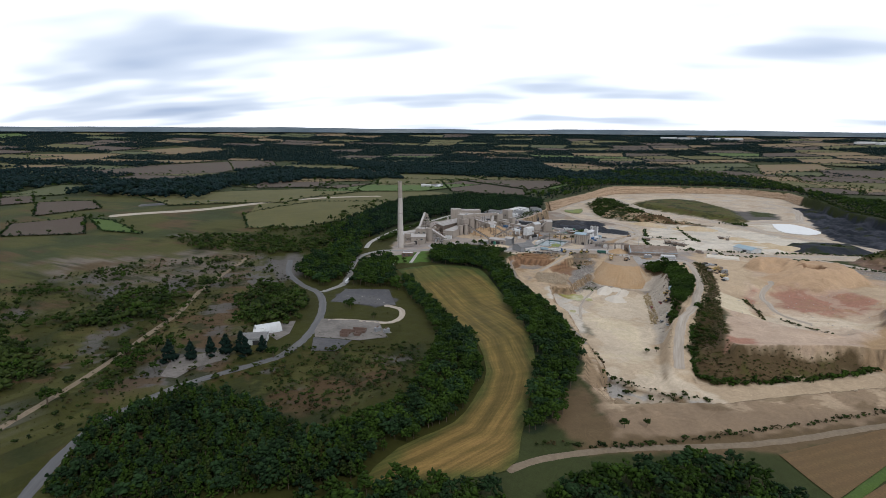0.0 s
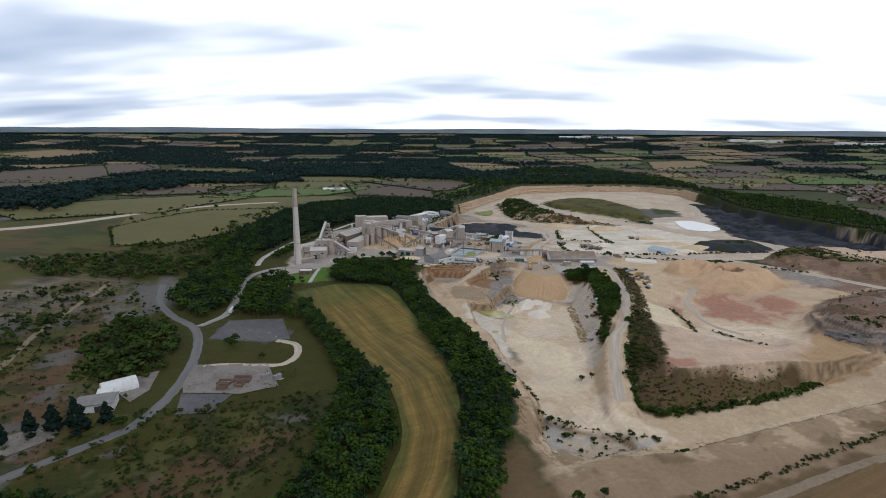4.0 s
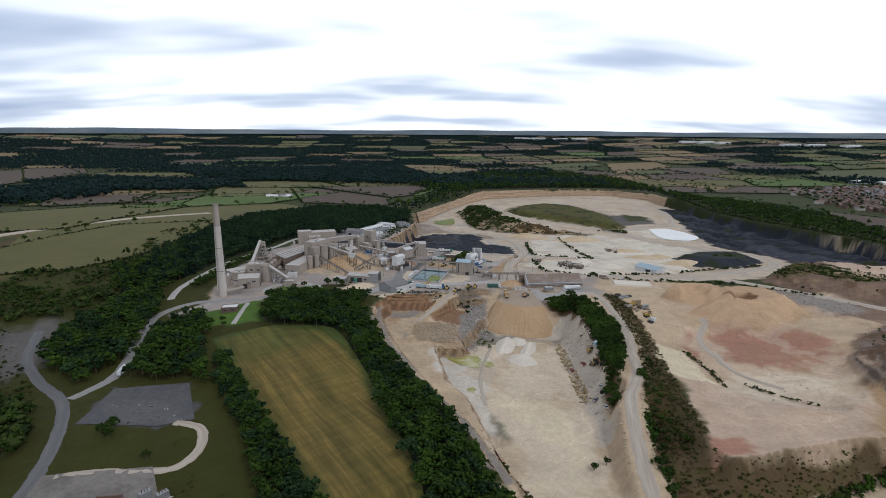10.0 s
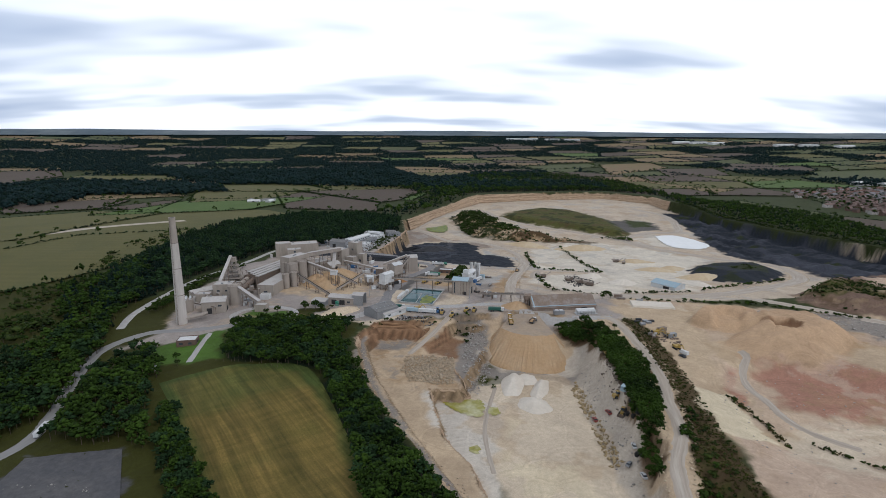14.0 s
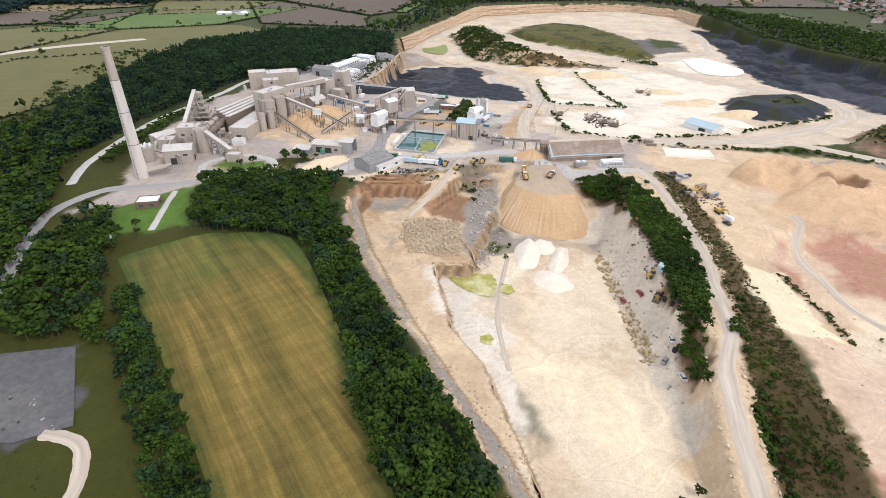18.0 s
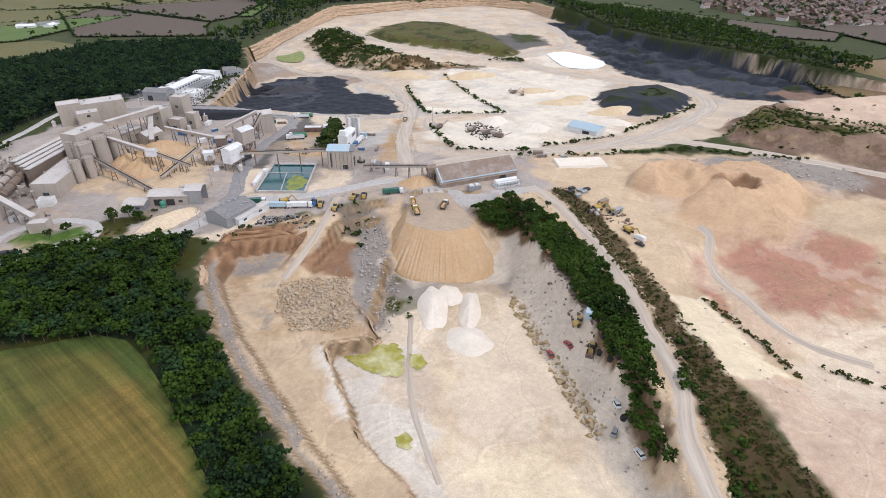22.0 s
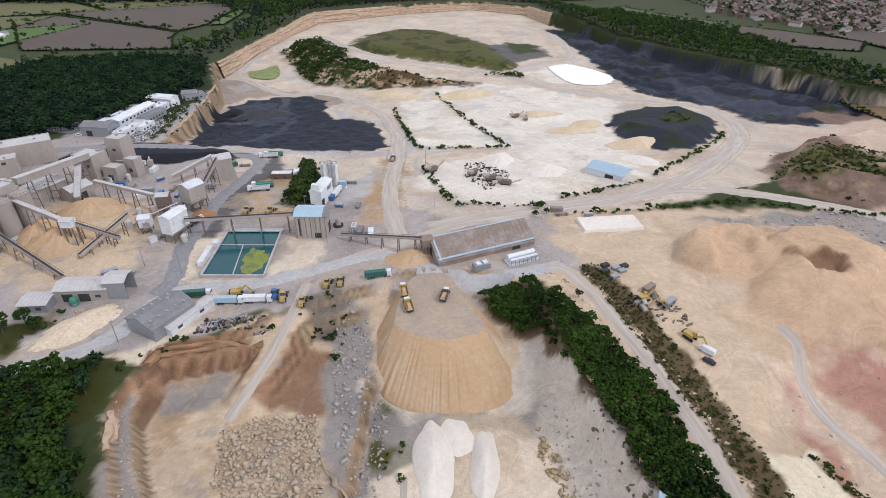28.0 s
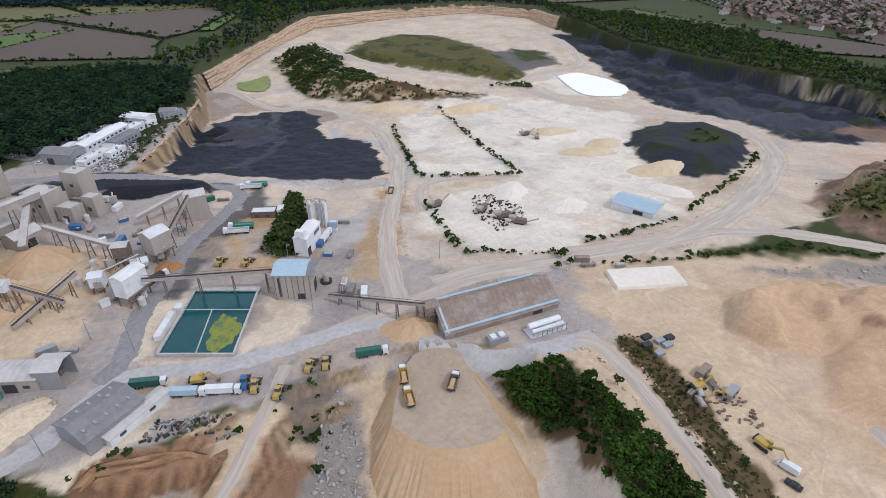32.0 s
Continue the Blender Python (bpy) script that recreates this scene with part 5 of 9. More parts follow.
t = thing("transfer_house", "small dusty transfer house on tall legs", "tower", -63.5, 23, 0)
for sx in (-1, 1):
    for sy in (-1, 1):
        box("leg", t, M["steel"], sx * 1.9, sy * 1.5, -0.5, 0.4, 0.4, 11)
box("house", t, M["pale"], 0, 0, 10.4, 5, 4, 3.2)
box("roof", t, S, 0, 0, 13.6, 5.6, 4.6, 0.5, 0.9, 0.6)
box("chute", t, M["dust"], 0, 0, 0, 3.2, 2.6, 2.6, 1.3, 1.3)


# ---- crusher and screens ----
def house_on_legs(label, x, y, sx, sy, z0, h, rise, turn, wall, roof, name="screen_house"):
    t = thing(name, label, "building", x, y, turn)
    part("roof", gable(bmesh.new(), sx, sy, z0 + h, rise, 0.3, 0.2), roof, t)
    bm = gable_walls(bmesh.new(), sx, sy, h, rise, 0)
    bmesh.ops.translate(bm, vec=(0, 0, z0), verts=bm.verts)
    part("wall", bm, wall, t)
    for a in (-1, 1):
        for b in (-1, 0, 1):
            box("leg", t, M["steel"], b * (sx / 2 - 0.5), a * (sy / 2 - 0.4), -0.5, 0.4, 0.4, z0 + 0.5)
    part("brace", beam(beam(bmesh.new(), (-sx / 2 + 0.5, -sy / 2 + 0.4, 0.3), (0, -sy / 2 + 0.4, z0), 0.2, 0.2), (sx / 2 - 0.5, -sy / 2 + 0.4, 0.3), (0, -sy / 2 + 0.4, z0), 0.2, 0.2), M["steel"], t)
    box("walkway", t, M["steel"], 0, -sy / 2 - 0.7, z0 + 0.5, sx, 1.0, 0.15)
    box("hopper", t, M["dust"], 0, 0, 0.8, sx * 0.5, sy * 0.5, z0 - 0.8, 1.7, 1.6)
    return t


house_on_legs("white clad screening house raised on steel legs", -22, 31, 11, 6, 4.5, 8, 1.2, 72, M["white"], M["white"])
house_on_legs("small pale screening hut on legs", -38.5, 37, 5, 5, 2.5, 5, 0.9, 15, M["pale"], M["pale"])
house_on_legs("grey dusty crusher house with gabled roof on legs", -25.5, 61, 9, 8, 4.5, 8.5, 1.6, 60, M["dust"], M["pale"])
house_on_legs("dusty open screen house on steel legs", -38, 56, 6, 5, 4.5, 5, 0.8, 10, M["steel"], S)
t = thing("crusher_tower", "tall dusty grey crusher tower with sloping sides", "tower", -26, 104, 30)
box("body", t, M["dust"], 0, 0, -2, 13, 9, 10, 0.75, 0.9)
box("upper_body", t, M["dust"], 0, 0, 8.003, 9.5, 8, 5)
part("roof", gable(bmesh.new(), 9.5, 8, 13, 2, 0.3), S, t)
box("buttress", t, M["dust"], -5.2, -3, -2, 1.6, 3, 9, 0.3, 0.8, 1.6)
box("buttress", t, M["dust"], 5.2, -3, -2, 1.6, 3, 9, 0.3, 0.8, -1.6)
shed("tank_hut", "low white rounded hut among the screens", -31, 54, 6, 4, 2.6, 1.4, 30, M["white"], M["white"])
# bridge conveyor over the pond
conveyor("long level conveyor bridge on posts past the water tanks", (-17.5, 31, 9), (32, 37.5, 9), 1.3, 1.2, 4, roofed=False)
t = shed("loading_tower", "tall pale tower with a light blue roof beside the tanks", 38.5, 36.5, 14, 11, 10.8, 1.6, 0, M["cream"], M["blue"], doors=((0, 3, 3, 2.5, 0), (1, 1, 4, 5, 0)), windows=((0, -5, 0.8, 8.5, 1),), ribs=0)
for k in range(7):
    box("wall_rib", t, M["steel"], -6.6 + k * 2.2, -5.58, -1, 0.18, 0.14, 11.5)
part("roof_stain", gable(bmesh.new(), 2.5, 11.1, 10.82, 1.6, 0.35, 0.27, 7.2), M["greyroof"], t, "grey end bay of the roof")
t = thing("dust_collector", "rusty cylindrical dust collector on a plinth", "machine", 48.5, 43)
part("drum", lathe([(1.3, 0), (1.3, 3.8), (0.4, 4.6)], 16), M["dust"], t)
part("plinth", lathe([(2.4, -0.5), (2.4, 0.9)], 16), M["dark"], t)
conveyor("long thin inclined conveyor from tower to sand heap", (52, 30, 2.5), (89, 15.5, 9), 1.2, 1.0, 5, roofed=False)
house_on_legs("small rusty red hopper house at the conveyor head", 90.8, 17, 4.5, 4.5, 5.5, 3, 1.0, 20, M["rust"], M["rust"], "hopper_house")
# ready-mix plant
t = thing("batching_plant", "white concrete batching plant with loading bay", "building", 36, 70, 80)
box("wall", t, M["white"], 0, 0, -1, 16, 6, 10)
box("bay", t, M["dark"], -6.2, -3.0, 0, 3, 0.4, 4.5)
part("roof", gable(bmesh.new(), 16, 6, 9, 1.0, 0.3), M["white"], t)
for k in range(5):
    box("louvre", t, M["dark"], 1 + k * 1.2, -3.02, 6, 0.5, 0.2, 2)
box("hopper_tower", t, M["white"], -6.5, 0, 9.01, 3.2, 4.5, 3.5, 0.8, 0.8)
for k in range(3):
    silo("slim white cement silo of the batching plant", 33 + k * 3.2, 92 + (k % 2) * 1.5, 1.45, 13, M["white"], 0.9, name="cement_silo", group="cement silos")
box("base_plinth", t, M["concrete"], 2, 0, -1.5, 20, 9, 1.0)
block("mixer_office", "small flat-roofed pale blue site office", 43, 92, 4, 3, 3, 0, M["blue"], M["pale"])
# bays and low sheds between tanks and coal yard
for k, (x, y, mt, lab) in enumerate(((0.5, 91, M["green"], "green skip trailer parked on the yard"), (0, 85.5, M["pale"], "grey skip trailer parked on the yard"), (-9, 148, M["green"], "green and white tipper trailer near the coal"), (-11, 143.5, M["white"], "white tipper trailer near the coal"))):
    t = thing("tipper_trailer", lab, "trailer", x, y, 8)
    bm = bmesh.new()
    for sgn in (-1, 1):
        hexa(bm, 0, sgn * 1.2, 1.0, 2.6, 9, 0.15)
        hexa(bm, sgn * 4.42, 0, 1.0, 2.6, 0.15, 2.3)
    hexa(bm, 0, 0, 0.9, 1.05, 8.9, 2.4)
    part("skip_body", bm, mt, t)
    box("load_cover", t, M["green"] if mt is M["green"] else M["metal"], 0, 0, 2.1, 8.6, 2.2, 0.2)
    cab = box("cab", t, M["white"], -6.0, 0, 0.6, 2.2, 2.3, 2.5, 0.85, 0.95)
    box("windscreen", cab, M["glass"], -7.02, 0, 1.9, 0.15, 2.0, 0.8)
    for u in (-5.8, -1, 3, 4):
        for sgn in (-1, 1):
            part("wheel", tube(bmesh.new(), (u, sgn * 1.0, 0.5), (u, sgn * 1.25, 0.5), 0.5, 12), M["tyre"], t)
block("quarry_office", "low flat-roofed brown and white office", 6, 106, 12, 6, 3.2, 4, M["brick"], M["pale"], windows=((0, -3, 2, 1, 1), (0, 2, 2, 1, 1)))
block("quarry_store", "small flat-roofed white cabin beside the office", 15, 108, 5, 6, 3.4, 4, M["white"], M["white"], windows=((0, 0, 1.5, 1, 1),))

# ---- offices north-west ----
shed("workshop", "grey gabled workshop at the office yard", -130, 170, 20, 12, 6.5, 2, -8, M["metal"], M["greyroof"], doors=((1, 0, 4, 4, 0), (0, -4, 4, 4, 0)))
shed("office_block", "long white-roofed two-storey office block", -123, 200, 42, 9, 6.5, 1.2, 82, M["pale"], M["white"], windows=tuple((0, -17 + k * 4.2, 2.2, 1.2, z) for k in range(9) for z in (1.2, 4.2)))
block("laboratory", "long low flat-roofed pale laboratory", -112.5, 171, 6, 24, 3.6, -10, M["pale"], M["white"], windows=tuple((1, -9 + k * 4.5, 2.2, 1.2, 1.2) for k in range(5)), plant=2)
block("canteen", "low flat-roofed grey canteen", -114, 197, 6, 15, 3.6, -10, M["metal"], M["greyroof"], windows=((1, -4, 2, 1.2, 1.2), (1, 3, 2, 1.2, 1.2)))
t = shed("drawing_office", "pale office with a striped glazed roof", -123, 248, 20, 12, 5, 1.2, -14, M["pale"], M["white"], windows=tuple((0, -8 + k * 3.2, 2, 1.2, 1.5) for k in range(6)), skylights=7)
shed("rest_house", "small grey gabled house at the cliff edge", -108, 264, 11, 9, 4.5, 1.8, 12, M["pale"], M["greyroof"], windows=((0, -3, 1.5, 1.2, 1.2), (0, 2, 1.5, 1.2, 1.2)))
for k, (x, y) in enumerate(((-139, 190), (-137, 207), (-131, 222))):
    block("cabin", "low white flat-roofed cabin beside the offices", x, y, 5, 11, 3, -8, M["white"], M["pale"], windows=((1, -2, 1.5, 1, 1.2),))

# ---- gate side ----
block("gatehouse", "flat white-roofed gatehouse beside the works entrance", -97.5, -103, 11, 8, 3.2, 26, M["brick"], M["white"], windows=((0, -3, 2, 1.2, 1), (0, 2, 2, 1.2, 1), (1, 0, 2, 1.2, 1)))
t = thing("hut", "small white square hut on the grass", "hut", -91.5, -137, 15)
box("wall", t, M["white"], 0, 0, -0.5, 2.6, 2.6, 3)
box("roof", t, M["pale"], 0, 0, 2.503, 3, 3, 0.4, 0.7, 0.7)
box("door", t, M["dark"], 0, -1.32, 0, 0.9, 0.1, 1.9)
shed("dispatch_office", "low pale dispatch shed with a light sheet roof", -53, -20, 10, 8.5, 3.4, 0.7, 4, M["metal"], M["sheet"], windows=((0, -2, 2, 1.2, 1.2), (0, 2, 2, 1.2, 1.2)), ribs=6)
shed("loading_shed", "long grey loading shed with dark open bays", -39, -12.5, 19, 9, 5.0, 1.3, 4, M["dust"], M["sheet"], doors=((0, -5, 4, 3.4, 0), (0, 1, 4, 3.4, 0)), windows=((0, 6, 2, 1.2, 1.6),), ribs=9)
t = thing("chemical_tank", "green fibreglass tank beside the loading shed", "tank", -40.5, -19.2)
part("shell", lathe([(1.4, -0.4), (1.4, 2.6), (1.0, 3.2), (0.1, 3.4)], 20), M["green"], t)
part("collar", lathe([(1.5, 0.9), (1.5, 1.1), (1.38, 1.1)], 20), M["metal"], t)
t = thing("loading_portal", "tall grey loading portal open at its end", "building", -25.5, -11.5, 4)
box("wall", t, M["metal"], -1, 4.0, -0.5, 8, 0.3, 8.0)
box("wall", t, M["metal"], -1, -4.0, -0.5, 8, 0.3, 8.0)
part("roof", gable(bmesh.new(), 8, 8.4, 7.503, 1.2, 0.3, 0.2, -1, 0), M["sheet"], t)
box("back_wall", t, M["dark"], -4.6, 0, -0.5, 0.3, 7.7, 7.9)
# weighbridge shed, two pitches
t = shed("weighbridge_shed", "grey corrugated gabled shed beside the yard road", -2.8, -29, 18, 14, 5.2, 2.4, 62, M["metal"], M["greyroof"], doors=((1, 0, 4.5, 4, 0),), vents=1)
for k in range(5):
    for s in (-1, 1):
        box("roof_light", t, M["metal"], -7 + k * 3.4, s * 3.5, 6.62, 0.7, 2.6, 0.1)
shed("weighbridge_lean_to", "long low pale lean-to beside the shed", 6.0, -27.5, 20, 4.0, 3.0, 0.5, 65, M["pale"], M["sheet"], windows=((0, -6, 2, 1, 1.2), (0, 4, 2, 1, 1.2)))

# ---- rusty store by the pile ----
t = shed("rusty_store", "big rust-streaked corrugated store with blue eaves", 113.5, 25.5, 46, 20, 2.4, 6.2, 23.5, M["rust"], M["rust"], doors=((3, 0, 5, 5, 0), (0, 14, 4, 2.5, 0)), ribs=22)
for s in (-1, 1):
    part("eaves_sheet", beam(bmesh.new(), (-23.2, s * 9.2, 3.35), (23.2, s * 9.2, 3.35), 1.3, 0.25), M["blue"], t, "pale blue eaves sheet")
part("end_sheet", beam(bmesh.new(), (-22, -10.0, 2.9), (-22, -0.2, 9.0), 0.8, 0.2), M["blue"], t, "pale blue end sheet")
t = thing("fuel_store", "long white horizontal tanks in a railed steel frame", "tank", 131.5, 13.5, 24)
part("tank", tube(bmesh.new(), (-6.5, 0.8, 2.2), (6.5, 0.8, 2.2), 1.2, 18), M["white"], t)
part("tank", tube(bmesh.new(), (-6.5, -1.8, 1.6), (6.5, -1.8, 1.6), 1.0, 18), M["pale"], t)
for k in range(8):
    box("post", t, M["metal"], -7 + k * 2, -3.4, -0.3, 0.2, 0.2, 2.9)
part("rail", beam(bmesh.new(), (-7.1, -3.4, 2.6), (7.1, -3.4, 2.6), 0.2, 0.2), M["metal"], t)
box("deck", t, M["pale"], 0, -0.6, 0.1, 15, 5.6, 0.3)
t = thing("switch_cabin", "dark grey steel cabin with two white roof units", "cabin", 114, 6.8, 22)
box("body", t, M["metal"], 0, 0, -0.3, 7, 3.6, 2.6)
for k in (-1, 1):
    box("roof_unit", t, M["white"], k * 1.6, 0, 2.303, 2, 2.2, 0.5)
shed("blue_shed", "pale blue-grey portal shed on the quarry floor", 196, 114, 22, 15, 3.8, 2.2, -38, M["pale"], M["blue"], doors=((0, 3, 5, 3, 0),), ribs=10)


# ---- vegetation ----
rng = np.random.default_rng(7)
OCTA_V = np.array([(1, 0, 0), (-1, 0, 0), (0, 1, 0), (0, -1, 0), (0, 0, 1), (0, 0, -1)], float)
OCTA_F = np.array([(0, 2, 4), (2, 1, 4), (1, 3, 4), (3, 0, 4), (2, 0, 5), (1, 2, 5), (3, 1, 5), (0, 3, 5)])


def clump_cloud(centres, sizes, squash=0.8):
    """Ragged leaf clumps at the given places."""
    n = len(centres)
    v = OCTA_V[None] * (1 + 0.45 * rng.standard_normal((n, 6, 1))).clip(0.45, 1.7) + 0.25 * rng.standard_normal((n, 6, 3))
    v = v * np.asarray(sizes)[:, None, None] * np.array([1, 1, squash]) + np.asarray(centres)[:, None, :]
    f = OCTA_F[None] + 6 * np.arange(n)[:, None, None]
    return v.reshape(-1, 3), f.reshape(-1, 3)


def crown(kind, clumps):
    """Leaf clumps of a tree one unit high."""
    if kind == "pine":
        h = rng.random(clumps) ** 0.7 * 0.86 + 0.12
        a = rng.random(clumps) * 2 * math.pi
        r = (1 - h) * 0.30 * (0.55 + 0.5 * rng.random(clumps)) + 0.01
        return clump_cloud(np.stack([r * np.cos(a), r * np.sin(a), h], 1), 0.05 + 0.1 * (1 - h), 0.9)
    d = rng.standard_normal((clumps, 3))
    d /= np.linalg.norm(d, axis=1)[:, None]
    d[:, 2] = np.where(d[:, 2] < -0.3, -d[:, 2] * 0.6, d[:, 2])
    lobe = 1 + 0.22 * np.sin(3 * np.arctan2(d[:, 1], d[:, 0]) + rng.random() * 6) + 0.15 * np.sin(5 * d[:, 2] + rng.random() * 6)
    r = (0.62 + 0.38 * rng.random(clumps)) * lobe
    if kind == "bush":
        return clump_cloud(d * r[:, None] * np.array([0.55, 0.55, 0.45]) + np.array([0, 0, 0.45]), 0.14 + 0.14 * rng.random(clumps))
    return clump_cloud(d * r[:, None] * np.array([0.36, 0.36, 0.34]) + np.array([0, 0, 0.60]), (0.06 + 0.07 * rng.random(clumps)) * (34 / clumps) ** 0.25)


CROWNS = {(k, n): [crown(k, n) for _ in range(6)] for k, n in (("tree", 34), ("tree", 56), ("tree", 14), ("pine", 30), ("pine", 12), ("bush", 12), ("bush", 6), ("tree", 110))}


def inside_points(polys, spacing, jitter=0.45):
    out = []
    for poly in polys:
        px, py = [p[0] for p in poly], [p[1] for p in poly]
        x, y = [a.ravel() for a in np.meshgrid(np.arange(min(px), max(px), spacing), np.arange(min(py), max(py), spacing))]
        x, y = x + spacing * jitter * (rng.random(len(x)) * 2 - 1), y + spacing * jitter * (rng.random(len(x)) * 2 - 1)
        k = sdist(poly, x, y) > 0
        out.append(np.stack([x[k], y[k]], 1))
    return np.concatenate(out) if out else np.zeros((0, 2))


def line_points(lines, spacing, spread):
    out = []
    for line in lines:
        for (ax, ay), (bx, by) in zip(line, line[1:]):
            n = max(1, int(math.hypot(bx - ax, by - ay) / spacing))
            t = (np.arange(n) + rng.random(n)) / n
            out.append(np.stack([ax + (bx - ax) * t, ay + (by - ay) * t], 1) + spread * (rng.random((n, 2)) * 2 - 1))
    return np.concatenate(out)


def planted(name, label, category, points, tall, mixes, trunks=True, keep=1.0):
    """One mesh of many trees or bushes. mixes: kind, clumps, material, share."""
    points = points[rng.random(len(points)) < keep]
    z = height(points[:, 0], points[:, 1])
    verts, faces, mats, base = [], [], [], 0
    share = np.cumsum([m[3] for m in mixes])
    for (x, y), g in zip(points, z):
        i = int(np.searchsorted(share, rng.random() * share[-1]))
        kind, n, mat, _ = mixes[i]
        v, f = CROWNS[kind, n][rng.integers(6)]
        s = tall[0] + (tall[1] - tall[0]) * rng.random() ** 1.3
        a = rng.random() * 6.283
        c, q = math.cos(a) * s * (0.85 + 0.4 * rng.random()), math.sin(a) * s * (0.85 + 0.4 * rng.random())
        w = np.stack([v[:, 0] * c - v[:, 1] * q + x, v[:, 0] * q + v[:, 1] * c + y, v[:, 2] * s + g - 0.2], 1)
        verts.append(w)
        faces.append(f + base)
        mats.append(np.full(len(f), i))
        base += len(w)
        if trunks and kind != "bush":
            r = 0.025 * s
            tv = np.array([(x + r * math.cos(u), y + r * math.sin(u), g - 0.3) for u in (0, 2.1, 4.2)] + [(x + 0.4 * r * math.cos(u), y + 0.4 * r * math.sin(u), g + s * 0.7) for u in (0, 2.1, 4.2)])
            verts.append(tv)
            faces.append(np.array([(0, 1, 4), (0, 4, 3), (1, 2, 5), (1, 5, 4), (2, 0, 3), (2, 3, 5)]) + base)
            mats.append(np.full(6, len(mixes)))
            base += 6
    me = array_mesh(name, np.concatenate(verts), np.concatenate(faces))
    for m in mixes:
        me.materials.append(m[2])
    me.materials.append(M["bark"])
    me.polygons.foreach_set("material_index", np.concatenate(mats).astype(np.int32))
    return tagged(new(name, me), label, category, kind="stuff")


M["tuft"] = leaf_material("coarse_grass", (0.022, 0.028, 0.006), (0.062, 0.068, 0.015))
L_, P_, B_, D_ = M["leaf"], M["pine"], M["bush"], M["dry"]
planted("plantation", "dense young plantation of dark green trees on a slope", "woodland", inside_points([[(-34, -441), (-32, -396), (9, -387), (61, -400), (66, -392), (98, -412), (88, -431), (2, -476)]], 3.2), (5, 8.5), (("pine", 30, L_, 0.5), ("tree", 34, M["shade"], 0.35), ("pine", 30, B_, 0.2)))
planted("woodland", "dark green mixed woodland belt beside the stubble field", "woodland", inside_points([[(61, -400), (72, -381), (74, -347), (44, -275), (20, -245), (-36, -195), (-62, -165), (-50, -168), (-22, -194), (28, -238), (66, -274), (92, -312), (99, -335), (103, -364), (94, -392), (96, -412)], [(-62, -165), (-22, -191), (28, -235), (70, -275), (95, -313), (102, -335), (106, -364), (97, -392), (92, -392), (98, -364), (94, -335), (86, -313), (62, -278), (22, -240), (-28, -197)]], 3.8), (4.5, 8.5), (("tree", 56, L_, 0.7), ("tree", 56, M["shade"], 0.5)))
planted("woodland", "dark green woodland belt between field and quarry pit", "woodland", inside_points([W_BELT], 3.7), (5, 9), (("tree", 56, L_, 0.8), ("tree", 56, M["shade"], 0.3)))
planted("woodland", "dark green tree belt along the quarry haul road", "woodland", inside_points([TIP_WOOD], 2.35), (3.2, 6.0), (("tree", 56, L_, 1.0),))
planted("woodland", "dense dark woodland west of the cement works", "woodland", inside_points([NW_WOOD], 4.8), (6, 10), (("tree", 34, M["shade"], 0.6), ("pine", 30, P_, 0.4)))
planted("woodland", "dark green woodland west of the chimney", "woodland", inside_points([[(-275, -36), (-269, 0), (-276, 55), (-194, -37), (-180, -72), (-166, -92), (-157, -118), (-159, -135)]], 5.4), (5, 10), (("tree", 34, L_, 0.7), ("pine", 30, P_, 0.3)))
planted("woodland", "thin green belt between service road and works", "woodland", inside_points([[(-168, -62), (-178, -22), (-181, 16), (-178, 60), (-171, 62), (-172, 16), (-166, -30), (-158, -62)]], 3.6), (3, 6), (("tree", 34, L_, 0.7), ("bush", 12, B_, 0.3)))
planted("woodland", "roadside woodland between works road and lane", "woodland", inside_points([[(-169, -186), (-190, -141), (-176, -80), (-150, -112), (-112, -178), (-106, -214), (-160, -196)], [(-123, -142), (-114, -112), (-98, -128), (-84, -142), (-66, -167), (-38, -201), (-50, -196), (-84, -205), (-96, -190)]], 4.6), (6, 11), (("tree", 34, L_, 0.8), ("tree", 34, M["shade"], 0.4)))
planted("woodland", "dark woods bordering the north of the quarry", "woodland", inside_points([[(-346, 912), (-268, 1106), (-229, 1469), (32, 1514), (204, 1290), (275, 950), (262, 800), (250, 830), (152, 880), (20, 815), (-94, 725), (-124, 560), (-148, 400), (-205, 417), (-174, 560), (-180, 700)]], 12), (9, 15), (("tree", 14, L_, 0.5), ("pine", 12, P_, 0.5)))
planted("woodland", "dark wooded bank along the quarry's far edge", "woodland", inside_points([[(252, 800), (388, 800), (430, 706), (480, 632), (500, 480), (540, 343), (500, 290), (462, 372), (382, 470), (322, 585), (272, 700)]], 7), (6, 11), (("tree", 14, L_, 0.7), ("pine", 12, P_, 0.3)))
planted("woodland", "copse of broadleaf trees south of the pit", "woodland", inside_points([[(160, -380), (196, -344), (214, -338), (234, -350), (240, -380), (155, -420)], [(88, -436), (108, -412), (144, -394), (150, -410), (95, -460)]], 4.2), (5, 9), (("tree", 34, L_, 0.7), ("tree", 34, M["shade"], 0.4)))
planted("scrub", "patchy green scrub and young trees on rough ground", "scrub", np.concatenate([inside_points([[(-146, -273), (-166, -227), (-103, -240), (-70, -272), (-56, -302), (-92, -320)], [(-182, -384), (-233, -310), (-213, -288), (-168, -312), (-171, -357)], [(-205, -410), (-166, -408), (-124, -420), (-111, -446), (-190, -470)]], 4.5), inside_points([[(-420, -160), (-315, -108), (-176, -92), (-200, -141), (-260, -165), (-330, -180)]], 6.5)]), (3, 8), (("tree", 14, L_, 0.5), ("bush", 12, B_, 0.5)))
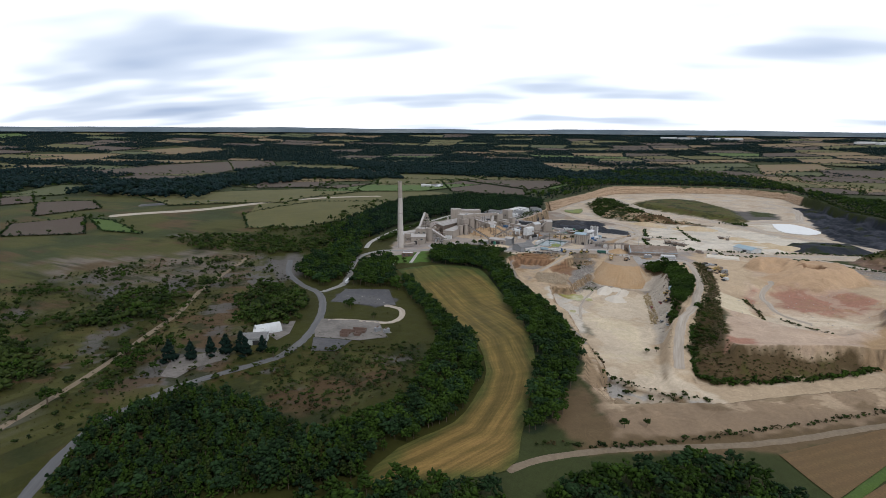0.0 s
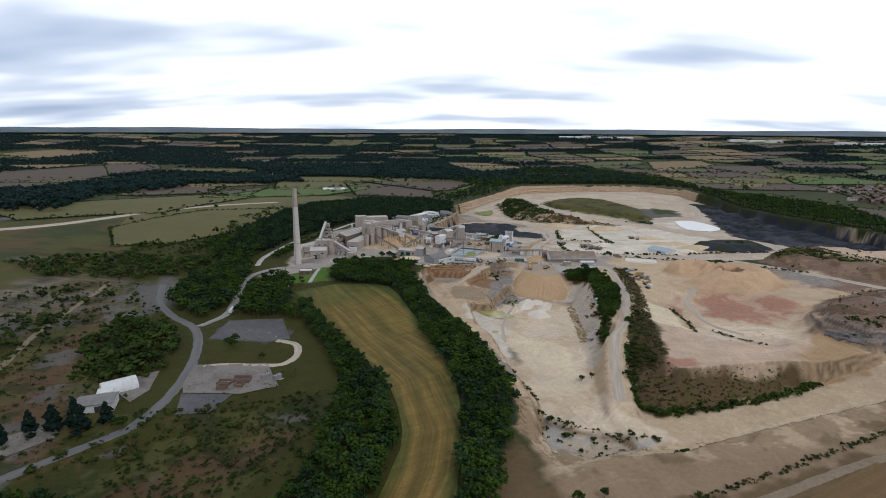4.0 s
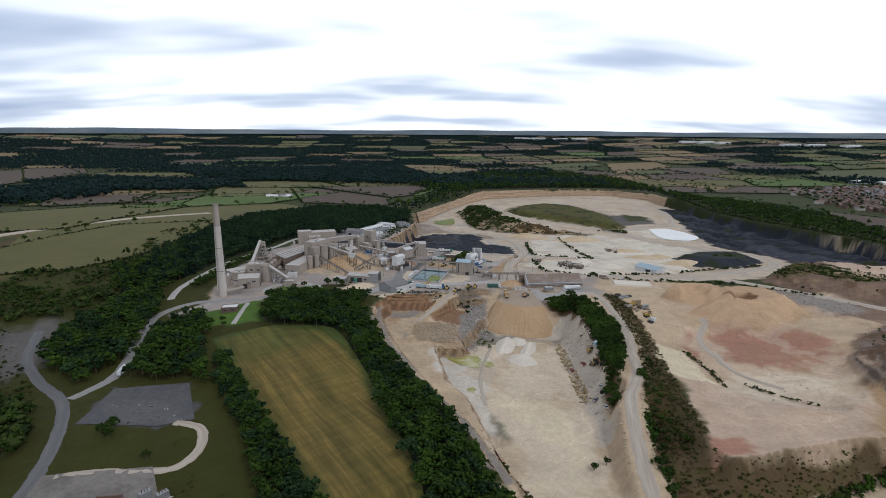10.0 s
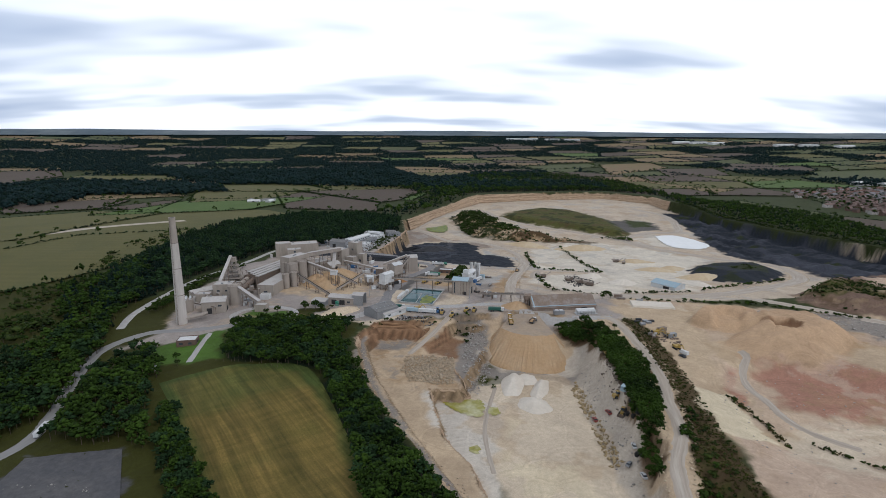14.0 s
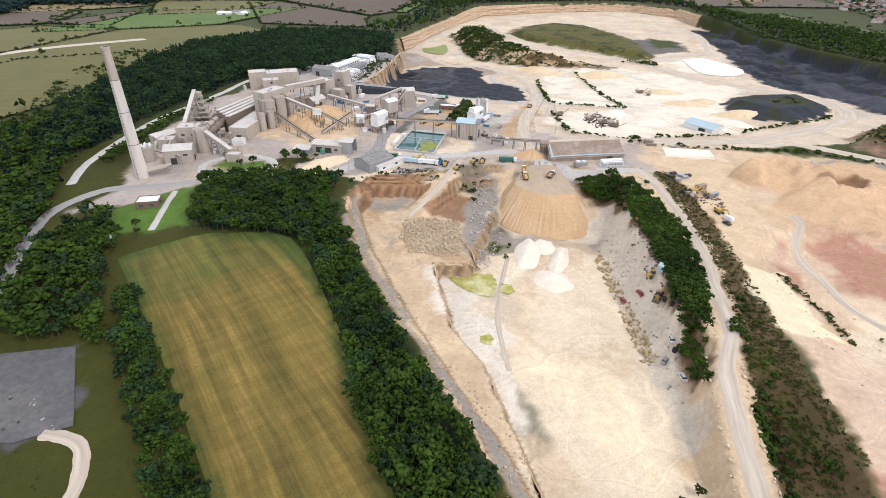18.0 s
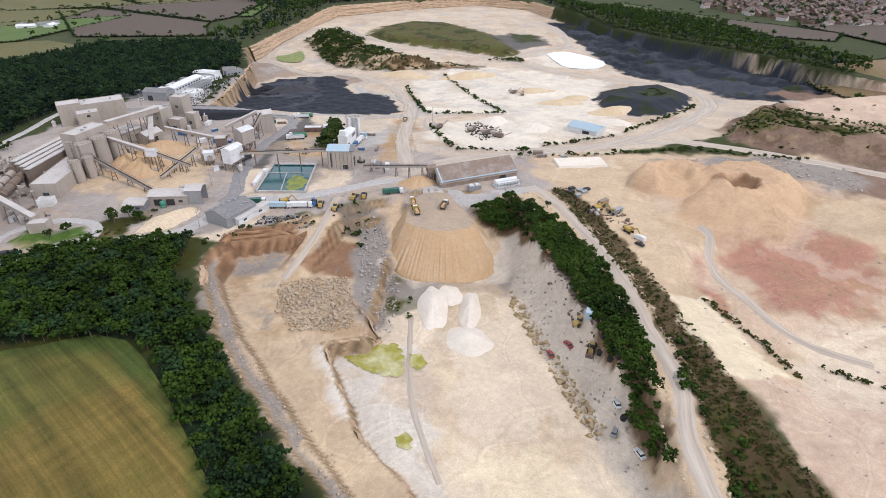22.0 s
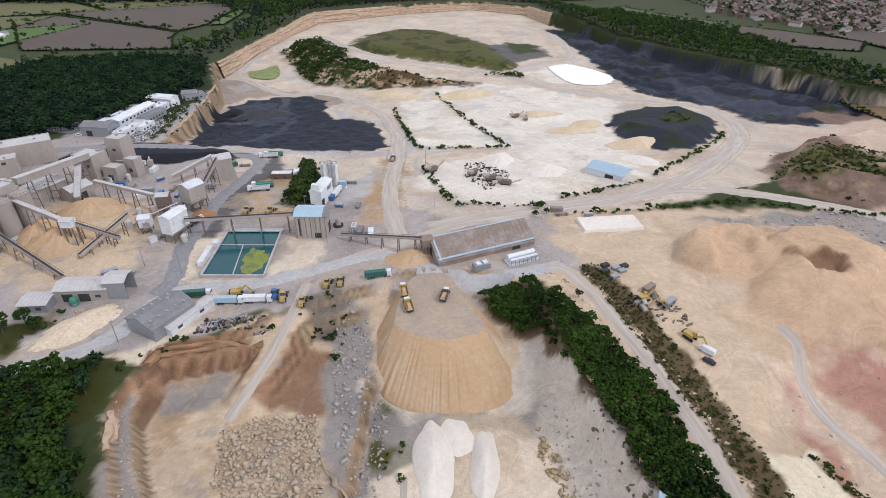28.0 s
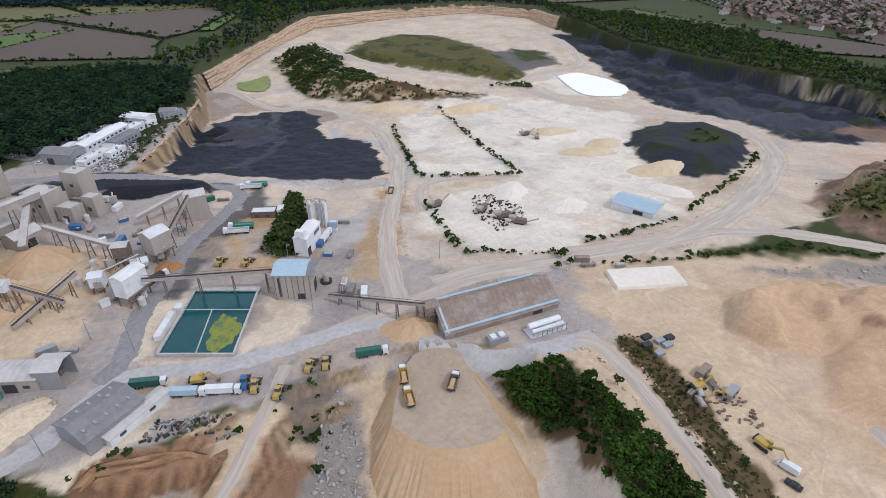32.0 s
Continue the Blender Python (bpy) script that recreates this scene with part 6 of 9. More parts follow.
planted("scrub", "dense green thicket down a quarry gully", "scrub", inside_points([GULLY_WOOD, [(-16, 428), (15, 456), (34, 400), (7, 390)], [(150, 420), (186, 420), (186, 408), (140, 412)]], 4.2), (3, 6), (("tree", 14, L_, 0.6), ("bush", 12, B_, 0.4)), False)
planted("scrub", "thick green bushes on a steep knoll by the plant", "scrub", inside_points([TOWER_KNOLL], 2.4), (2.5, 5), (("bush", 12, B_, 0.6), ("tree", 14, L_, 0.4)), False)
def patchy(points, size, level):
    """Only those points that lie in patches."""
    return points[rough_noise(points[:, 0], points[:, 1], size, 4) + 0.35 * rng.standard_normal(len(points)) > level]


planted("scrub", "green scrub slope between meadow and woods", "scrub", patchy(inside_points([[(-338, -62), (-279, -28), (-360, 120), (-378, 206), (-289, 76), (-186, -103), (-219, -148), (-330, -110)]], 5.5), 25, -0.2), (2, 6), (("tree", 14, L_, 0.6), ("bush", 12, B_, 0.4)), False)
WEST = [(-330, -480), (-40, -480), (-40, -430), (8, -390), (60, -395), (70, -345), (45, -276), (-20, -310), (-35, -345), (-100, -240), (-250, -150), (-340, -250)]
planted("scrub", "low bushes scattered over rough grassland", "scrub", np.concatenate([patchy(inside_points([WEST], 4.2), 22, 0.05), inside_points([[(-32, -330), (40, -280), (60, -300), (60, -380), (10, -380), (-20, -350)]], 3.6)]), (0.8, 3.0), (("bush", 12, B_, 0.75), ("bush", 6, D_, 0.25)), False, 0.7)
planted("scrub", "thickets of young trees on the waste ground", "scrub", patchy(inside_points([[(-300, -470), (-120, -470), (-60, -400), (-110, -250), (-240, -160), (-330, -240)]], 5.5), 30, 0.35), (3, 6.5), (("tree", 34, L_, 0.6), ("bush", 12, B_, 0.4)), True, 0.8)
planted("grass_tufts", "coarse grass tufts over the waste ground", "grass", inside_points([WEST, [(-64, -200), (-20, -250), (16, -262), (40, -276), (-20, -310), (-34, -300), (-8, -285), (0, -262), (-14, -236), (-48, -252)]], 3.4), (0.4, 1.1), (("bush", 6, M["tuft"], 0.7), ("bush", 6, D_, 0.3)), False, 0.6)
planted("scrub", "brown and green scrub on the steep bund", "scrub", np.concatenate([inside_points([BUND_STRIP], 1.35), inside_points([BUND_EDGE + BUND_FOOT], 1.6)]), (0.6, 1.7), (("bush", 12, B_, 0.28), ("bush", 6, D_, 0.45), ("bush", 6, M["tuft"], 0.6)), False, 0.75)
planted("scrub", "dark bushes along the foot of the bund", "scrub", np.concatenate([line_points([[(276, -172), (250, -191), (224, -209), (200, -225), (188, -223), (182, -204), (178, -165)]], 1.0, 2.2), line_points([[(190, -190), (176, -140), (180, -110)]], 3.0, 3)]), (1.5, 3.6), (("bush", 12, L_, 0.7), ("bush", 12, B_, 0.3)), False)
planted("scrub", "rows of small bushes edging the quarry roads", "scrub", np.concatenate([line_points([[(55, 300), (62, 262), (71, 218), (80, 172), (86, 165), (143, 171)], [(91, 353), (120, 257), (143, 172)], [(88, 120), (95, 92), (103, 70)], [(159, 75), (186, 86), (214, 103)], [(222, 113), (250, 140), (290, 185), (316, 223)], [(158, 55), (180, 57), (202, 61), (249, 69), (316, 53)], [(104, 66), (150, 64)]], 2.6, 1.6)]), (1.0, 3.4), (("bush", 12, L_, 0.6), ("bush", 12, B_, 0.4)), False)
planted("scrub", "scattered bushes on the overgrown quarry banks", "scrub", np.concatenate([inside_points([N_BLUFF, N_BLUFF, [(262, 225), (285, 262), (305, 252), (285, 220)], TOWER_KNOLL, [(-115, 240), (-92, 172), (-82, 160), (-88, 215), (-98, 300)]], 5.0), line_points([[(-6, -51), (2, -43), (15, -38)], [(-60, -50), (-46, -38), (-42, -26)]], 1.4, 2.0), inside_points([[(44, -14), (64, -8), (60, -40), (54, -30), (44, -26)], [(80, -62), (88, -62), (86, -84), (80, -92)], [(300, -100), (309, -128), (336, -118), (330, -100)], PIT_LOWER], 4.0)]), (1.0, 3.2), (("bush", 12, B_, 0.6), ("bush", 6, L_, 0.4)), False, 0.6)
planted("scrub", "dark green bushes over the spoil mound", "scrub", np.concatenate([patchy(inside_points([SE_HEAP], 4.5), 9, 0.85), inside_points([[(285, 106), (303, 116), (332, 132), (369, 96), (440, 90), (353, 72), (320, 90), (298, 90)]], 2.6), patchy(inside_points([EAST_ROCK], 5), 9, 0.35)]), (0.9, 2.8), (("bush", 12, B_, 0.5), ("bush", 6, L_, 0.5)), False, 0.8)
planted("scrub", "thin dark hedge lines across the sand flats", "scrub", line_points([[(202, -82), (208, -96), (212, -106), (214, -115), (217, -127)], [(202, -83), (208, -97), (213, -108), (217, -126)], [(226, -120), (238, -128), (256, -135)], [(118, -218), (138, -243), (148, -249), (160, -251), (180, -252), (197, -248)], [(142, -362), (178, -342), (222, -300), (270, -252), (300, -222)], [(160, -300), (200, -275), (250, -235)]], 1.3, 1.2), (0.8, 2.2), (("bush", 12, B_, 0.6), ("bush", 6, D_, 0.4)), False)


def tree_thing(kind, mat):
    t = tagged(new("tree"), "", "tree", "single trees")
    bm = bmesh.new()
    for k in range(5):
        z0, z1 = k * 0.14, k * 0.14 + 0.14
        hexa(bm, 0.01 * math.sin(k), 0.01 * math.cos(k * 2), z0 - (0.05 if k == 0 else 0), z1, 0.06 - k * 0.009, 0.06 - k * 0.009, 0.85, 0.85)
    for k in range(6):
        a = k * 1.05
        beam(bm, (0, 0, 0.3 + 0.05 * k), (0.2 * math.cos(a), 0.2 * math.sin(a), 0.5 + 0.06 * k), 0.018, 0.018)
    part("trunk", bm, M["bark"], t)
    v, f = crown(kind, 110)
    me = array_mesh("crown", v, f)
    me.materials.append(mat)
    link_mesh("crown", me, t)
    return t


MASTERS = [(tree_thing("tree", L_), "rounded dark green broadleaf tree on open ground"), (tree_thing("tree", B_), "lighter green broadleaf tree on open ground"), (tree_thing("pine", P_), "dark pointed conifer in a roadside row")]
SINGLE = [(-52, -356, 13, 2), (-46, -350, 14, 2), (-40, -352, 12, 2), (-62, -372, 12, 2), (-70, -380, 14, 2), (-36, -343, 11, 2), (-58, -362, 12, 2), (-50, -246, 7, 0), (-46, -252, 6, 0), (-52, -250, 6, 0), (-80, -400, 10, 0),
          (-88, -388, 9, 0), (-96, -372, 10, 0), (-72, -46, 6, 0), (-78, -50, 5, 1), (-52, -30, 7, 0), (-46, -33, 6, 0), (-56, -36, 6, 1), (-60, -31, 6, 0), (-60, -420, 9, 0), (-75, -440, 10, 0), (-88, -124, 5, 0), (-82, -130, 4, 1),
          (-105, -140, 7, 0), (-112, -150, 8, 0), (-128, -112, 6, 1), (142, -12, 5, 0), (150, -14, 4, 1), (155, -200, 4, 0), (160, -195, 4, 1), (146, 60, 5, 0), (149, 55, 4, 1), (143, 52, 4, 0), (36, -30, 3, 0), (-25, -345, 8, 0), (-18, -260, 5, 1), (170, -330, 5, 0), (178, -324, 4, 1)]
for x, y, h, k in SINGLE:
    t = copy_thing(MASTERS[k][0], pose(x, y, height1(x, y) - 0.2, 0, 0, x * 37 % 360) @ Matrix.Diagonal((h, h, h, 1)))
    tagged(t, MASTERS[k][1])
for t, _ in MASTERS:
    for o in (*t.children, t):
        bpy.data.objects.remove(o)


# ---- roads, fields and water ----
from mathutils.geometry import delaunay_2d_cdt


def drape_mesh(name, outline, step, lift, z=None):
    """A sheet inside an outline, laid on the land."""
    edge = []
    for (ax, ay), (bx, by) in zip(outline, outline[1:] + outline[:1]):
        n = max(1, int(math.hypot(bx - ax, by - ay) / step))
        edge += [(ax + (bx - ax) * k / n, ay + (by - ay) * k / n) for k in range(n)]
    px, py = [p[0] for p in outline], [p[1] for p in outline]
    gx_, gy_ = [a.ravel() for a in np.meshgrid(np.arange(min(px) + step / 2, max(px), step), np.arange(min(py) + step / 2, max(py), step))]
    k = sdist(outline, gx_, gy_) > step * 0.4
    pts = [Vector(p) for p in edge] + [Vector(p) for p in zip(gx_[k], gy_[k])]
    n = len(edge)
    co, _, faces, *_ = delaunay_2d_cdt(pts, [], [list(range(n))], 1, 0.01)
    co = np.array([(p.x, p.y) for p in co])
    zz = height(co[:, 0], co[:, 1]) + lift if z is None else np.full(len(co), z)
    me = bpy.data.meshes.new(name)
    me.from_pydata(np.concatenate([co, zz[:, None]], 1).tolist(), [], [tuple(f) for f in faces])
    me.polygons.foreach_set("use_smooth", np.ones(len(me.polygons), bool))
    return me


def sheet(name, label, category, outline, mat, step=4.0, lift=0.25, z=None, kind="structure"):
    if name == "pool":
        ring = smooth_line(outline + outline[:1], 1.2)[:-1]
        outline = [(x + 0.7 * math.sin(i * 1.3 + x) + 0.4 * math.sin(i * 2.9), y + 0.7 * math.sin(i * 1.7 + y)) for i, (x, y) in enumerate(ring)]
    me = drape_mesh(name, outline, step, lift, z)
    me.materials.append(mat)
    return tagged(new(name, me), label, category, kind=kind)


def lane(name, label, line, width, mat, lift=0.25, step=2.2):
    """A road ribbon: rows of points across it, laid on the land."""
    line = smooth_line(line, step)
    rows = []
    for i, p in enumerate(line):
        a, b = Vector(line[max(i - 1, 0)]), Vector(line[min(i + 1, len(line) - 1)])
        n = (b - a).normalized()
        wob = 1 + 0.05 * math.sin(i * 0.9) + 0.04 * math.sin(i * 2.3)
        rows.append([(p[0] - n.y * width * wob * k, p[1] + n.x * width * wob * k) for k in (0.5, 0.25, 0, -0.25, -0.5)])
    co = np.array(rows).reshape(-1, 2)
    rise = np.tile([-0.35, 0.9, 1.0, 0.9, -0.35], len(rows)) * lift
    rise[:5], rise[-5:] = -0.4, -0.4
    z = height(co[:, 0], co[:, 1]) + rise
    me = grid_mesh(name, co[:, 0], co[:, 1], z, 5, len(rows))
    me.flip_normals()
    uv = me.uv_layers.new(name="UVMap")
    vi = np.zeros(len(me.loops), np.int32)
    me.loops.foreach_get("vertex_index", vi)
    uv.data.foreach_set("uv", np.stack([(vi % 5) * width / 4.0, (vi // 5) * step * 1.0], 1).astype(np.float32).ravel())
    me.polygons.foreach_set("use_smooth", np.ones(len(me.polygons), bool))
    me.materials.append(mat)
    return tagged(new(name, me), label, "road", kind="structure")


def stripe_field(name, colour, line_colour, turn, period, amount=0.6, patch=(0.09, 0.12, 0.03)):
    m = material(name, colour, 0.95, 0.22, 1.2, 0.4, stain=patch, stain_scale=0.022, stain_amount=0.55)
    nt = m.node_tree
    b = nt.nodes[m["principled"]]
    src = b.inputs["Base Color"].links[0].from_socket
    tc, mp, wv = nt.nodes.new("ShaderNodeTexCoord"), nt.nodes.new("ShaderNodeMapping"), nt.nodes.new("ShaderNodeTexWave")
    mp.inputs["Rotation"].default_value = (0, 0, radians(turn))
    wv.inputs["Scale"].default_value = 0.314 / period
    wv.inputs["Distortion"].default_value, wv.inputs["Detail"].default_value, wv.inputs["Detail Scale"].default_value = 2.2, 3, 0.35
    nt.links.new(tc.outputs["Object"], mp.inputs[0])
    nt.links.new(mp.outputs[0], wv.inputs[0])
    mx, k = nt.nodes.new("ShaderNodeMix"), nt.nodes.new("ShaderNodeMath")
    k.operation, k.inputs[1].default_value = "MULTIPLY", amount
    nt.links.new(wv.outputs["Fac"], k.inputs[0])
    mx.data_type = "RGBA"
    nt.links.new(k.outputs[0], mx.inputs["Factor"])
    nt.links.new(src, mx.inputs["A"])
    mx.inputs["B"].default_value = (*line_colour, 1)
    nt.links.new(mx.outputs["Result"], b.inputs["Base Color"])
    return m


def hay_material():
    """Mown hay: rows that follow the field's side, tractor lines, tufts and green regrowth."""
    m = material("mown_hay", (0.12, 0.09, 0.03), 0.95, 0.22, 1.6, 0.35, attribute="hay")
    nt = m.node_tree
    b = nt.nodes[m["principled"]]
    col = b.inputs["Base Color"].links[0].from_socket
    tc = nt.nodes.new("ShaderNodeTexCoord")
    for size, dark, light in (((0.22, 0.012, 1), 0.74, 1.2), ((0.9, 0.03, 1), 0.86, 1.12), ((0.05, 0.006, 1), 0.86, 1.12), ((0.06, 0.20, 1), 0.88, 1.1)):
        mp, n, r, x = [nt.nodes.new("ShaderNode" + k) for k in ("Mapping", "TexNoise", "ValToRGB", "Mix")]
        mp.inputs["Scale"].default_value = size
        n.inputs["Scale"].default_value, n.inputs["Detail"].default_value = 1.0, 3
        r.color_ramp.elements[0].position, r.color_ramp.elements[0].color = 0.4, (dark, dark * 1.03, dark * 0.95, 1)
        r.color_ramp.elements[1].position, r.color_ramp.elements[1].color = 0.6, (light, light * 0.98, light, 1)
        x.data_type, x.blend_type = "RGBA", "MULTIPLY"
        x.inputs["Factor"].default_value = 1.0
        nt.links.new(tc.outputs["UV"], mp.inputs[0])
        nt.links.new(mp.outputs[0], n.inputs["Vector"])
        nt.links.new(n.outputs["Fac"], r.inputs[0])
        nt.links.new(col, x.inputs["A"])
        nt.links.new(r.outputs[0], x.inputs["B"])
        col = x.outputs["Result"]
    nt.links.new(col, b.inputs["Base Color"])
    return m



M["stubble_far"] = stripe_field("stubble_field", (0.175, 0.118, 0.060), (0.14, 0.096, 0.05), 20, 9, 0.4)
M["plough"] = stripe_field("bare_brown_field", (0.074, 0.053, 0.038), (0.062, 0.045, 0.033), 60, 9, 0.4, (0.070, 0.060, 0.032))
M["pasture"] = stripe_field("green_pasture", (0.064, 0.074, 0.022), (0.054, 0.063, 0.02), 10, 14, 0.4, (0.062, 0.064, 0.024))
M["olive"] = stripe_field("olive_grassland", (0.098, 0.088, 0.026), (0.076, 0.074, 0.020), 75, 12, 0.5, (0.052, 0.062, 0.018))
M["lime"] = stripe_field("bright_green_crop", (0.06, 0.10, 0.016), (0.05, 0.085, 0.016), 75, 10, 0.4)
M["gold"] = stripe_field("golden_stubble", (0.138, 0.086, 0.037), (0.108, 0.068, 0.030), 42, 5, 0.5, (0.12, 0.09, 0.035))
M["track"] = material("worn_earth_track", (0.20, 0.155, 0.105), 0.95, 0.2, 0.6, 0.3, stain=(0.14, 0.105, 0.066), stain_scale=0.08)
M["compound"] = material("worn_concrete_yard", (0.175, 0.158, 0.14), 0.95, 0.2, 0.4, 0.2, stain=(0.095, 0.085, 0.075), stain_scale=0.09, stain_amount=0.8)
M["gravel"] = material("grey_gravel", (0.075, 0.074, 0.078), 0.95, 0.2, 0.5, 0.3, stain=(0.125, 0.118, 0.112), stain_scale=0.06, stain_amount=0.7)
M["yardroad"] = material("dusty_grey_yard_road", (0.20, 0.19, 0.187), 0.92, 0.15, 0.8, 0.2, stain=(0.24, 0.22, 0.205), stain_scale=0.2, stain_amount=0.8)
M["yellowpool"] = material("yellow_green_shallows", (0.245, 0.225, 0.028), 0.3, 0.2, 0.3, 0.05, stain=(0.46, 0.43, 0.26), stain_scale=0.14, stain_amount=0.9)
FIELD_MAT = dict(stubble=M["stubble_far"], plough=M["plough"], pasture=M["pasture"], olive=M["olive"], lime=M["lime"], dirt=M["plough"])

hay = drape_mesh("field", smooth_line(FIELD + FIELD[:1], 9)[:-1], 3.0, 0.3)
co = np.array([v.co[:2] for v in hay.vertices])
WEST_SIDE = [(-77, -149), (-24, -190), (28, -234), (70, -274), (96, -312), (103, -335), (107, -364), (98, -392), (60, -480)]
reach = np.full(len(co), 1e9)
for (ax, ay), (bx, by) in zip(WEST_SIDE, WEST_SIDE[1:]):
    k = np.clip(((co[:, 0] - ax) * (bx - ax) + (co[:, 1] - ay) * (by - ay)) / ((bx - ax) ** 2 + (by - ay) ** 2), 0, 1)
    reach = np.minimum(reach, np.hypot(co[:, 0] - ax - k * (bx - ax), co[:, 1] - ay - k * (by - ay)))
edge = sdist(FIELD, co[:, 0], co[:, 1])
lie = rough_noise(co[:, 0], co[:, 1], 16, 3) + 0.5 * rough_noise(co[:, 0], co[:, 1], 6, 1)
green = np.clip(0.8 * sstep(6, 0, edge + 2 * lie) + sstep(9, -2, sdist([(-77, -149), (-41, -120), (-10, -116), (0, -129), (-20, -144), (-42, -172)], co[:, 0], co[:, 1]) * -1 + 5 * lie) * 0.45 + 0.25 * sstep(0.1, 0.9, lie) * sstep(-260, -150, co[:, 1]), 0, 1)
ripe = sstep(-240, -380, co[:, 1])
tone = np.array((0.130, 0.094, 0.022)) * (1 - ripe)[:, None] + np.array((0.175, 0.112, 0.032)) * ripe[:, None]
tone = tone * (1 - green)[:, None] + np.array((0.050, 0.070, 0.012)) * green[:, None]
layer = hay.color_attributes.new("hay", "FLOAT_COLOR", "POINT")
layer.data.foreach_set("color", np.concatenate([tone, np.ones((len(co), 1))], 1).astype(np.float32).ravel())
uv = hay.uv_layers.new(name="UVMap")
vi = np.zeros(len(hay.loops), np.int32)
hay.loops.foreach_get("vertex_index", vi)
uv.data.foreach_set("uv", np.stack([reach, co[:, 0] * 0.75 - co[:, 1] * 0.66], 1)[vi].astype(np.float32).ravel())
hay.materials.append(hay_material())
tagged(new("field", hay), "golden brown mown hay field with faint tractor lines", "field", kind="structure")
lane("road", "narrow grey asphalt lane", [(-203, -161), (-172, -193), (-138, -213), (-97, -232), (-62, -265), (-35, -306), (-24, -338), (-26, -352), (-36, -385), (-39, -402), (-36, -434), (-21, -460), (-4, -480), (20, -510)], 6.5, M["asphalt"])
lane("road", "grey asphalt works road", [(-60, -47), (-66, -58), (-89, -72), (-108, -82), (-124, -86), (-138, -94), (-145, -119), (-132, -148), (-111, -178), (-97, -203), (-98, -228)], 7.5, M["paleroad"], 0.27)
lane("road", "pale concrete road round the grass island", [(-64, -56), (-59, -47), (-66, -37), (-82, -33), (-97, -38), (-103, -50), (-95, -62), (-80, -68), (-64, -56)], 5.5, M["concrete"], 0.3)
lane("road", "dusty concrete works road", [(-61, -62), (-47, -56), (-28, -48), (-17, -36), (-11, -19), (-4, -10), (12, -7), (29, -3), (51, 8), (66, 16), (80, 14), (100, 2), (125, 2), (150, 10)], 8.5, M["concrete"], 0.24)
lane("road", "dusty yard road to the rusty store", [(60, 14), (72, 22), (90, 34), (110, 46), (140, 56)], 8, M["haul"], 0.22)
lane("road", "dusty yard road past the tanks", [(-14, -14), (-11, -3), (-16, 22), (-16, 42), (-18, 73), (-15, 106), (-15, 132), (-27, 146), (-56, 146), (-109, 146), (-146, 136)], 9, M["yardroad"], 0.2)
lane("track", "pale earth track across rough ground", [(-60, -480), (-83, -432), (-109, -389), (-131, -357), (-155, -318), (-186, -281), (-215, -238), (-253, -173)], 5, M["track"])
lane("track", "pale gravel loop track", [(-44, -280), (-30, -272), (-15, -267), (-3, -260), (-4, -246), (-15, -233), (-30, -233)], 5, M["haul"], 0.32)
lane("track", "white concrete path by the gatehouse", [(-78, -126), (-88, -103), (-95, -86)], 4, M["concrete"], 0.3)
lane("haul_road", "wide pale dusty haul road round the pit", [(140, 8), (151, 2), (163, -36), (171, -78), (172, -108), (174, -133), (170, -155), (171, -180), (174, -205), (178, -226)], 7, M["haul"], 0.35)
lane("haul_road", "wide pale haul road across the quarry floor", [(92, 40), (112, 50), (154, 61), (211, 85), (263, 130), (315, 200), (338, 262), (328, 312), (272, 338), (200, 378), (176, 420), (209, 470), (250, 490), (256, 544), (248, 631), (200, 700)], 14, M["haul"], 0.4)
lane("haul_road", "rutted haul road beside the coal yard", [(78, 30), (72, 60), (69, 95), (69, 138), (67, 200), (61, 228), (46, 281), (14, 330), (-22, 350), (-54, 346), (-99, 388), (-122, 420), (-116, 515), (-100, 585), (-60, 600), (-14, 530), (44, 483), (97, 456), (142, 432), (180, 404)], 10, M["haul"], 0.45)
lane("haul_road", "pale haul road to the eastern workings", [(150, 66), (200, 78), (230, 86), (266, 78), (314, 54), (380, 10)], 11, M["haul"], 0.42)
lane("haul_road", "pale dusty ramp on the quarry bench", [(44, -4), (42, -20), (40, -31), (37, -45), (34, -55), (30, -67)], 4.6, M["haul"], 0.4)
lane("haul_road", "pale curved track over red earth", [(218, -31), (220, -40), (215, -55), (215, -70), (220, -85), (223, -99), (230, -110), (246, -120)], 4.6, M["haul"], 0.35)
for line, w in (([(84, 110), (86, 150), (120, 165), (143, 166)], 6), ([(86, -80), (89, -125), (100, -160)], 2.5)):
    lane("track", "faint wheel-worn track over pale ground", line, w, M["haul"], 0.2)
lane("track", "earth farm track along the hedges", [(140, -384), (150, -368), (174, -346), (206, -324), (228, -306), (269, -266), (318, -225), (365, -182)], 4.5, M["track"], 0.3)
sheet("car_park", "empty cracked grey gravel car park", "car park", [(-84, -214), (-50, -199), (-22, -228), (-34, -238), (-70, -247)], M["gravel"], 4, 0.28)
sheet("yard", "dusty gravel yard of the abandoned compound", "yard", [(-48, -280), (-12, -263), (12, -284), (0, -298), (-28, -308), (-36, -300)], M["compound"], 4, 0.28)
sheet("yard", "dark slag yard below the compound", "yard", [(-28, -309), (-4, -300), (0, -318), (-14, -326)], M["gravel"], 4, 0.28)
sheet("yard", "broken pale concrete pad beside the lane", "yard", [(-57, -394), (-72, -378), (-64, -361), (-54, -351), (-46, -360), (-51, -378), (-48, -391)], M["compound"], 4, 0.28)
sheet("yard", "pale concrete yard around the old huts", "yard", [(-71, -316), (-64, -300), (-60, -293), (-46, -312), (-44, -325)], M["compound"], 4, 0.28)
